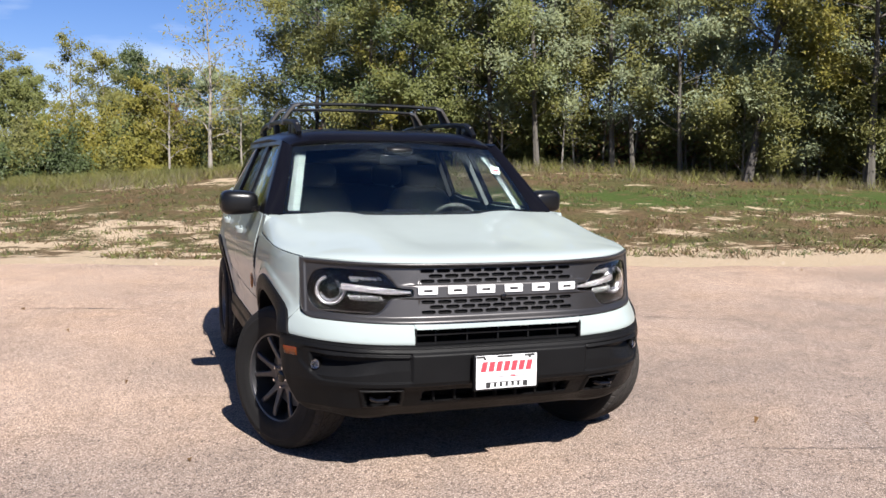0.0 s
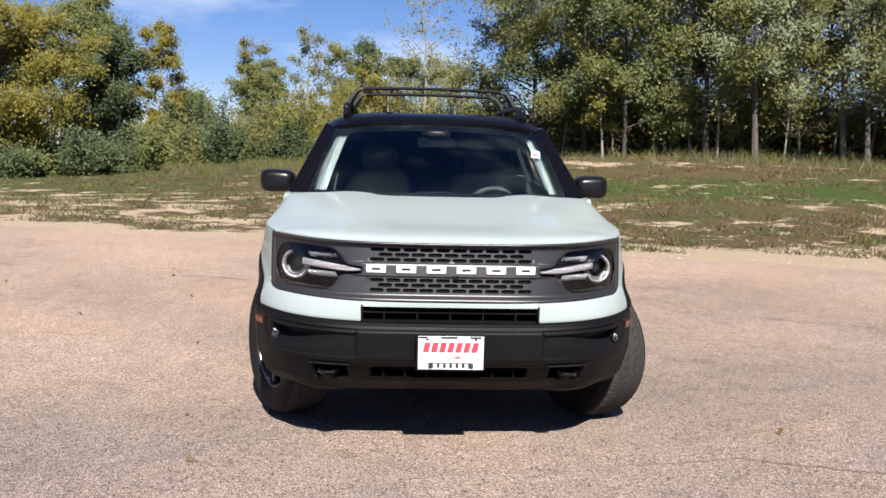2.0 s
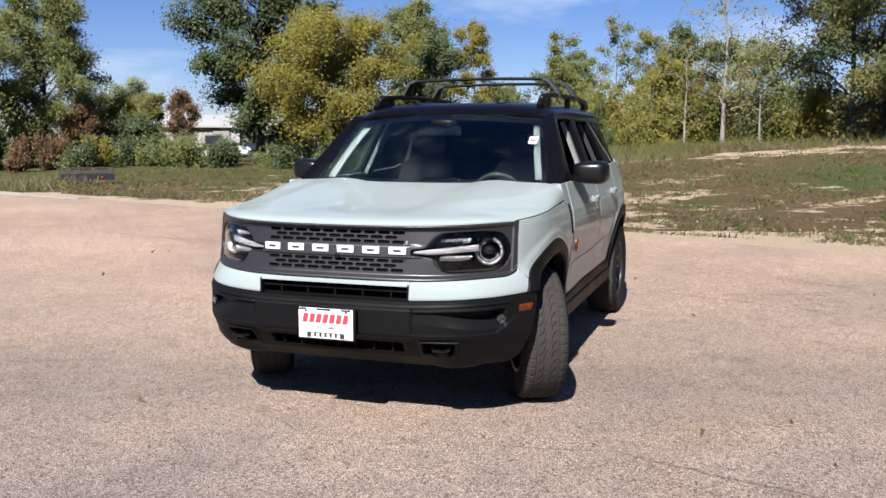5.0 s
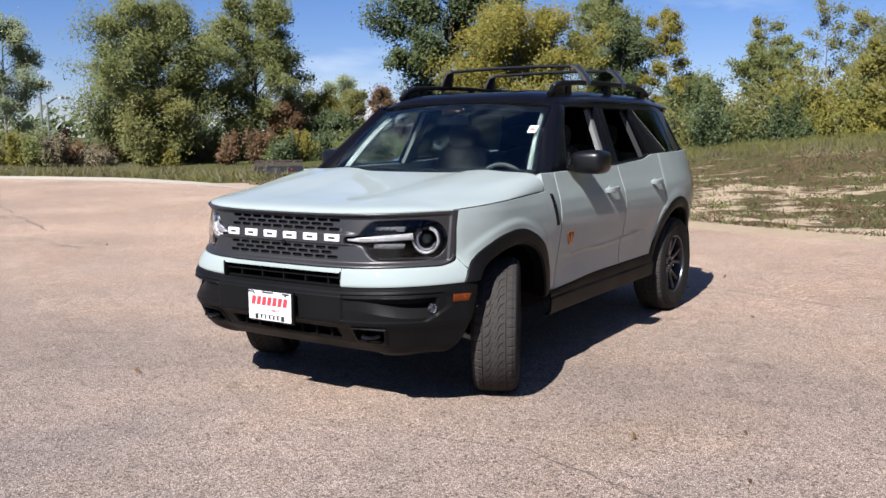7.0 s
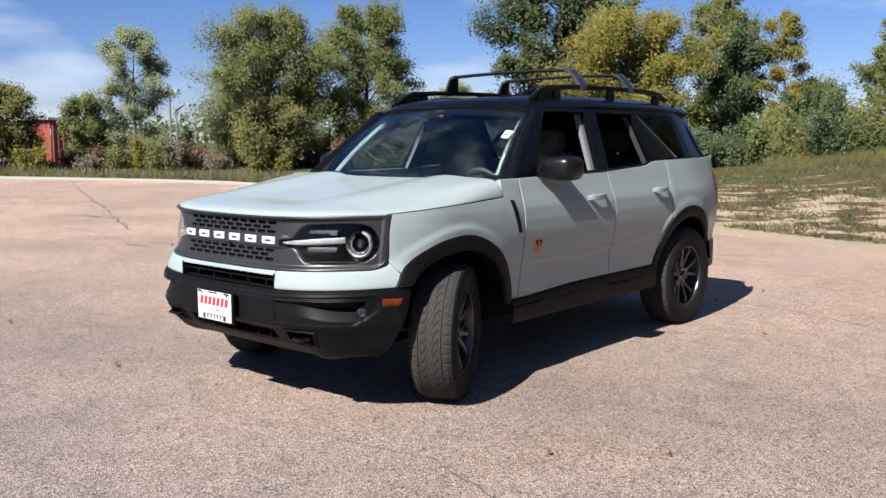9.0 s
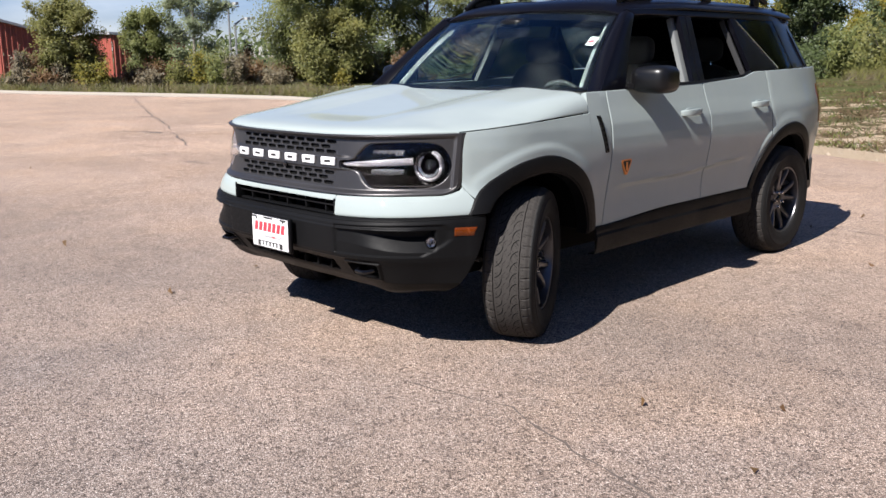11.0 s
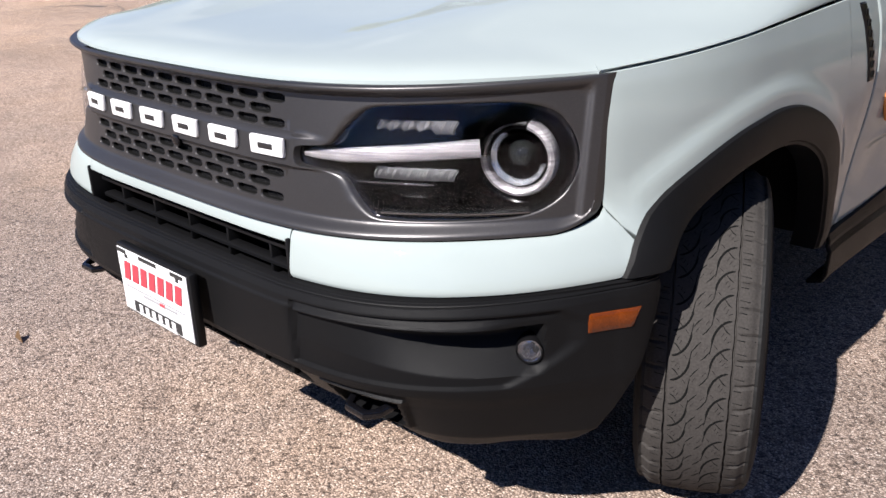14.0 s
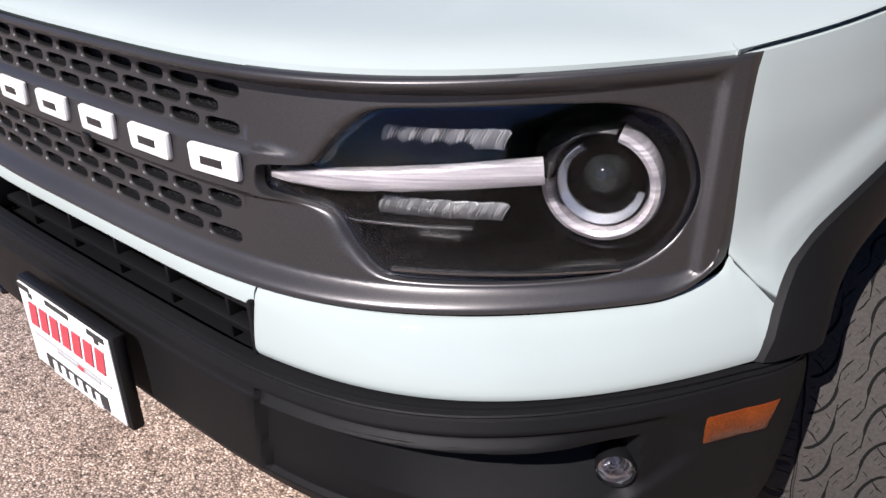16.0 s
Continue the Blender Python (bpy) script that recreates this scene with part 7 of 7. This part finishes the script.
for yb in (1.64, 2.29):
    pts = [(x, yb, 1.856 + 0.010 * (1 - (x / 0.5) ** 2)) for x in [-0.50 + 1.0 * k / 16 for k in range(17)]]
    part("cross_bar", sweep_bm(pts, 0.075, 0.022, sides=14, power=2.6), BAR, rack)
    for sgn in (1, -1):
        pts = [(sgn * 0.49, yb, 1.858), (sgn * 0.525, yb, 1.85), (sgn * 0.555, yb + 0.02, 1.81), (sgn * 0.583, yb + 0.04, 1.765), (sgn * 0.592, yb + 0.05, 1.728)]
        part("bar_foot", sweep_bm(pts, [0.078, 0.085, 0.10, 0.125, 0.13], [0.024, 0.03, 0.034, 0.036, 0.036], up=Vector((sgn * 0.7, 0, 0.7))), BAR_FOOT, rack, "grey foot of the cross bar")
# short aerial fin on the roof
part("aerial_fin", superball(0.0, 2.95, 1.70, 0.025, 0.07, 0.035, 0.8), BLACK_PAINT, car)

# ---- wheels ----
HOOKS = 46


def crown_r(x):
    """Radius of the tread at the offset x from its middle."""
    return 0.368 - 0.0045 * (x / 0.086) ** 2 - 0.010 * smooth01(0.084, 0.102, abs(x))


def tyre_mesh():
    """Tyre with stepped lengthwise grooves and notched shoulder lugs."""
    N = HOOKS * 8
    half = [0.004, 0.012, 0.022, 0.032, 0.042, 0.050, 0.0560, 0.0568, 0.0598, 0.0606, 0.064, 0.072, 0.080, 0.087, 0.093, 0.098, 0.102]
    prof_x = [-x for x in half[::-1]] + half
    side = [(0.222, 0.098), (0.226, 0.108), (0.245, 0.117), (0.270, 0.1215), (0.295, 0.1215), (0.300, 0.1235), (0.312, 0.1235), (0.316, 0.1205), (0.335, 0.1185), (0.346, 0.114), (0.352, 0.108)]
    cols = [(r, -x, False) for r, x in side] + [(None, x, True) for x in prof_x] + [(r, x, False) for r, x in side[::-1]]
    m = len(cols)
    verts, faces = [], []
    for i in range(N):
        t = 2 * math.pi * i / N
        c, s = math.cos(t), math.sin(t)
        for r, x, tread in cols:
            if tread:
                r = crown_r(x)
                ax = abs(x)
                if 0.0565 < ax < 0.0600:
                    r -= 0.007
                if ax > 0.070 and i % 8 == (0 if x > 0 else 4):
                    r -= 0.0045
                if 0.055 < ax < 0.062:
                    x += math.copysign(0.0022 if i % 8 < 4 else -0.0012, x)
            verts.append((x, r * c, r * s))
    for i in range(N):
        a, b = i * m, ((i + 1) % N) * m
        for j in range(m - 1):
            faces.append((a + j, b + j, b + j + 1, a + j + 1))
    me = bpy.data.meshes.new("tyre")
    me.from_pydata(verts, [], faces)
    me.materials.append(RUBBER)
    me.materials.append(TREAD)
    me.polygons.foreach_set("material_index", [int(10 < k % (m - 1) < m - 12) for k in range(len(faces))])
    me.shade_smooth()
    me.set_sharp_from_angle(angle=radians(30))
    return me


def shade_ribbon_mesh():
    """Near-black ribbons just above the tread: hooks, forks and slits painted as groove shade."""
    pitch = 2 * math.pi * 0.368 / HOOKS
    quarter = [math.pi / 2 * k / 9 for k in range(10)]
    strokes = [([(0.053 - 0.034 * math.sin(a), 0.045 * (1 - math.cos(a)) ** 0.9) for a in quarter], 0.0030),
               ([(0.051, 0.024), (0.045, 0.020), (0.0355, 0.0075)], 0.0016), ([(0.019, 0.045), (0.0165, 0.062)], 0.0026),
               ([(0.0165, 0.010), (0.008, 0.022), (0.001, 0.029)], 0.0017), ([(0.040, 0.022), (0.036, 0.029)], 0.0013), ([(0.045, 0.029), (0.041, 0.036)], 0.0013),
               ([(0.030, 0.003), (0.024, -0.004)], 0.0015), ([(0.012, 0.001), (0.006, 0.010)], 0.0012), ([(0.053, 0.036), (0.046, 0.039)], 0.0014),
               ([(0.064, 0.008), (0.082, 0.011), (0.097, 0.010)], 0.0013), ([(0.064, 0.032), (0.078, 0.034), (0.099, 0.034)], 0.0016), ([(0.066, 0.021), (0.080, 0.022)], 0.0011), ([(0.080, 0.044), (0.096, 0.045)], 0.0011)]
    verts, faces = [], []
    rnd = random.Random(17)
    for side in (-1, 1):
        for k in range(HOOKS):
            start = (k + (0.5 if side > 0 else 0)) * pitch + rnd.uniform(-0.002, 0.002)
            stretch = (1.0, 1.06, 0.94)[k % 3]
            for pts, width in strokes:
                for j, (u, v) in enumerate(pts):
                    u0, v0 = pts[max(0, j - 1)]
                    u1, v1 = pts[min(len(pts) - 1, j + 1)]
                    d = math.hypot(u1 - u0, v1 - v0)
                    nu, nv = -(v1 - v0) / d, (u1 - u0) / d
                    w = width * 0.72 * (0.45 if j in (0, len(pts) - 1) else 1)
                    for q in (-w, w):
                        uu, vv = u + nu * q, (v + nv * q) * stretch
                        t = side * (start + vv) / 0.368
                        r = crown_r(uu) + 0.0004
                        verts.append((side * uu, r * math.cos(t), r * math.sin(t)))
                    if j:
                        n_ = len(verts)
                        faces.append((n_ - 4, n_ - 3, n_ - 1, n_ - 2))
    me = bpy.data.meshes.new("tread_shade")
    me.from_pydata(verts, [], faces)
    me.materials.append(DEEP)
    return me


TYRE = tyre_mesh()
GROOVE_RIBBONS = shade_ribbon_mesh()
b = lathe_bm([(0.224, 0.094), (0.229, 0.098), (0.226, 0.104), (0.216, 0.100), (0.212, 0.085), (0.205, 0.02), (0.205, -0.09), (0.224, -0.098), (0.228, -0.096), (0.210, -0.085)], 64)
lathe_bm([(0.0005, 0.064), (0.050, 0.062), (0.066, 0.058), (0.070, 0.040), (0.070, 0.0), (0.0005, 0.0)], 40, b, None, False)
tmp_wheel = part("wheel", b, RIM, car, "dark grey five-spoke alloy wheel with all-terrain tyre")
# five forked spokes, each a chamfered plate with an open notch towards the rim
OUT_W = [(0.040, 0.032), (0.08, 0.036), (0.12, 0.045), (0.16, 0.058), (0.214, 0.080)]
IN_W = [(0.0, 0.0), (0.095, 0.0), (0.12, 0.010), (0.16, 0.025), (0.214, 0.045)]
for k in range(5):
    turn = Matrix.Rotation(2 * math.pi * k / 5 + math.pi / 2, 3, "X")
    b = bmesh.new()
    for side in (-1, 1):
        P = []
        for j in range(16):
            r = 0.040 + 0.174 * j / 15
            o_, i_ = interp(r, OUT_W), interp(r, IN_W)
            x = 0.056 + 0.026 * smooth01(0.05, 0.20, r)
            c = 0.004 if i_ > 0 else 0.0
            P.append([turn @ Vector((x + dx, r, side * w)) for w, dx in ((o_, -0.014), (o_ - 0.003, -0.003), (o_ - 0.007, 0.0), ((o_ + i_) / 2, 0.0012), (i_ + 2 * c, 0.0), (i_ + c, -0.003 if c else -0.0002), (i_, -0.014 if c else -0.0004))])
        sheet_bm(P, 0.022, turn @ Vector((-2, 0.12, 0)), 0.0, b)
    part("spoke", b, RIM, tmp_wheel, angle=28)


def wheel_parts(w):
    t = new("tyre", TYRE)
    # dark ribbons on the rubber, groove shade put into their colour
    groove_shade = new("tread_shade", GROOVE_RIBBONS)
    groove_shade.parent = t
    t.parent = w
    t["label"] = "black all-terrain tyre with curved grooves painted as dark ribbons"
    part("brake_disc", lathe_bm([(0.165, -0.005), (0.165, -0.025), (0.06, -0.025), (0.06, -0.005)], 48), STEEL, w)
    bb = box_bm(-0.015, 0.135, 0.05, 0.06, 0.06, 0.13, 0.012)
    part("brake_caliper", bb, STEEL, w)
    part("centre_cap", lathe_bm([(0.0005, 0.074), (0.022, 0.073), (0.030, 0.068), (0.031, 0.055), (0.0005, 0.055)], 32, None, None, False), GLOSS_BLACK, w, "gloss black centre cap")
    for k in range(5):
        a = 2 * math.pi * (k + 0.5) / 5 + math.pi / 2
        m4 = Matrix.Translation((0, 0.054 * math.cos(a), 0.054 * math.sin(a)))
        part("lug_nut", lathe_bm([(0.0005, 0.078), (0.007, 0.077), (0.0095, 0.070), (0.0095, 0.055), (0.0005, 0.055)], 6, None, m4, False), CHROME, w)


wheel_parts(tmp_wheel)
STEER = radians(27)
spots = [(0.815, 0.0, STEER), (-0.815, 0.0, STEER + math.pi), (0.815, 2.67, 0.0), (-0.815, 2.67, math.pi)]
for k, (x, y, a) in enumerate(spots):
    m4 = Matrix.Translation((x, y, 0.3635)) @ Matrix.Rotation(a, 4, "Z") @ Matrix.Rotation(0.4 + k, 4, "X")
    if k == 0:
        first_pose = m4
    else:
        copy_thing(tmp_wheel, m4)
tmp_wheel.matrix_basis = first_pose

# ---- cabin ----
P = [[(0.80 * u, 0.50 + 0.42 * v, 1.118 - 0.010 * v - 0.05 * v ** 6 - 0.02 * abs(u) ** 3) for v in (0, 0.1, 0.3, 0.6, 0.8, 0.92, 1)] for u in [-1 + k / 10 for k in range(21)]]
dash = sheet("dashboard", P, DASH, thick=0.25, heart=Vector((0, 0.6, 0)), roll=0.01, label="charcoal dashboard")
part("binnacle", superball(0.37, 0.72, 1.115, 0.17, 0.10, 0.035, 0.7), DASH, dash)
part("centre_screen", box_bm(0, 0.80, 1.10, 0.24, 0.03, 0.14, 0.008), GLOSS_BLACK, dash)
part("paper_sheet", box_bm(-0.02, 0.60, 1.1235, 0.20, 0.14, 0.002, 0.0), GREY_INK, dash, "grey paper sheet on the dash", smooth=False)
b = lathe_bm([(0.165 + 0.014 * math.cos(2 * math.pi * k / 10), 0.014 * math.sin(2 * math.pi * k / 10)) for k in range(10)], 40)
SW = Matrix.Translation((0.37, 0.90, 1.045)) @ Matrix.Rotation(radians(90), 4, "Z") @ Matrix.Rotation(radians(-24), 4, "Y")
bmesh.ops.transform(b, matrix=SW, verts=b.verts)
wheel_rim = part("steering_wheel", b, DASH, car, "black steering wheel")
b = superball(0, 0, 0, 0.025, 0.065, 0.055, 0.7)
bmesh.ops.transform(b, matrix=SW, verts=b.verts)
part("hub", b, DASH, wheel_rim)
for dy, dz in ((0.1, 0), (-0.1, 0), (0, -0.1)):
    b = box_bm(0, dy, dz, 0.014, 0.11 if dy else 0.03, 0.03 if dy else 0.11, 0.004)
    bmesh.ops.transform(b, matrix=SW, verts=b.verts)
    part("spoke", b, DASH, wheel_rim)
part("rear_view_mirror", box_bm(0, 0.86, 1.475, 0.24, 0.03, 0.065, 0.012), GLOSS_BLACK, car, "rear view mirror")
part("sensor_pod", superball(0, 0.875, 1.53, 0.09, 0.06, 0.03, 0.7), PLASTIC_SMOOTH, car)


def seat(x, y, w):
    s = part("car_seat", superball(x, y, 0.66, w / 2, 0.26, 0.11, 0.55), SEAT, car, "dark charcoal cloth car seat")
    part("backrest", superball(x, y + 0.30, 0.98, w / 2, 0.09, 0.32, 0.5, fn=lambda v: Vector((v.x * (1 - 0.25 * max(0, v.z)), v.y + 0.28 * (v.z + 0.3), v.z))), SEAT, s)
    heads = (0.0,) if w < 0.7 else (-0.36, 0.36)
    for hx in heads:
        part("headrest", superball(x + hx, y + 0.44, 1.375, 0.125, 0.055, 0.085, 0.6), SEAT, s)
        for d in (-0.05, 0.05):
            part("headrest_post", sweep_bm([(x + hx + d, y + 0.435, 1.24), (x + hx + d, y + 0.44, 1.33)], 0.012, 0.012, up=Vector((0, 1, 0))), CHROME, s)


seat(0.37, 1.16, 0.50)
seat(-0.37, 1.16, 0.50)
seat(0.0, 2.05, 1.25)
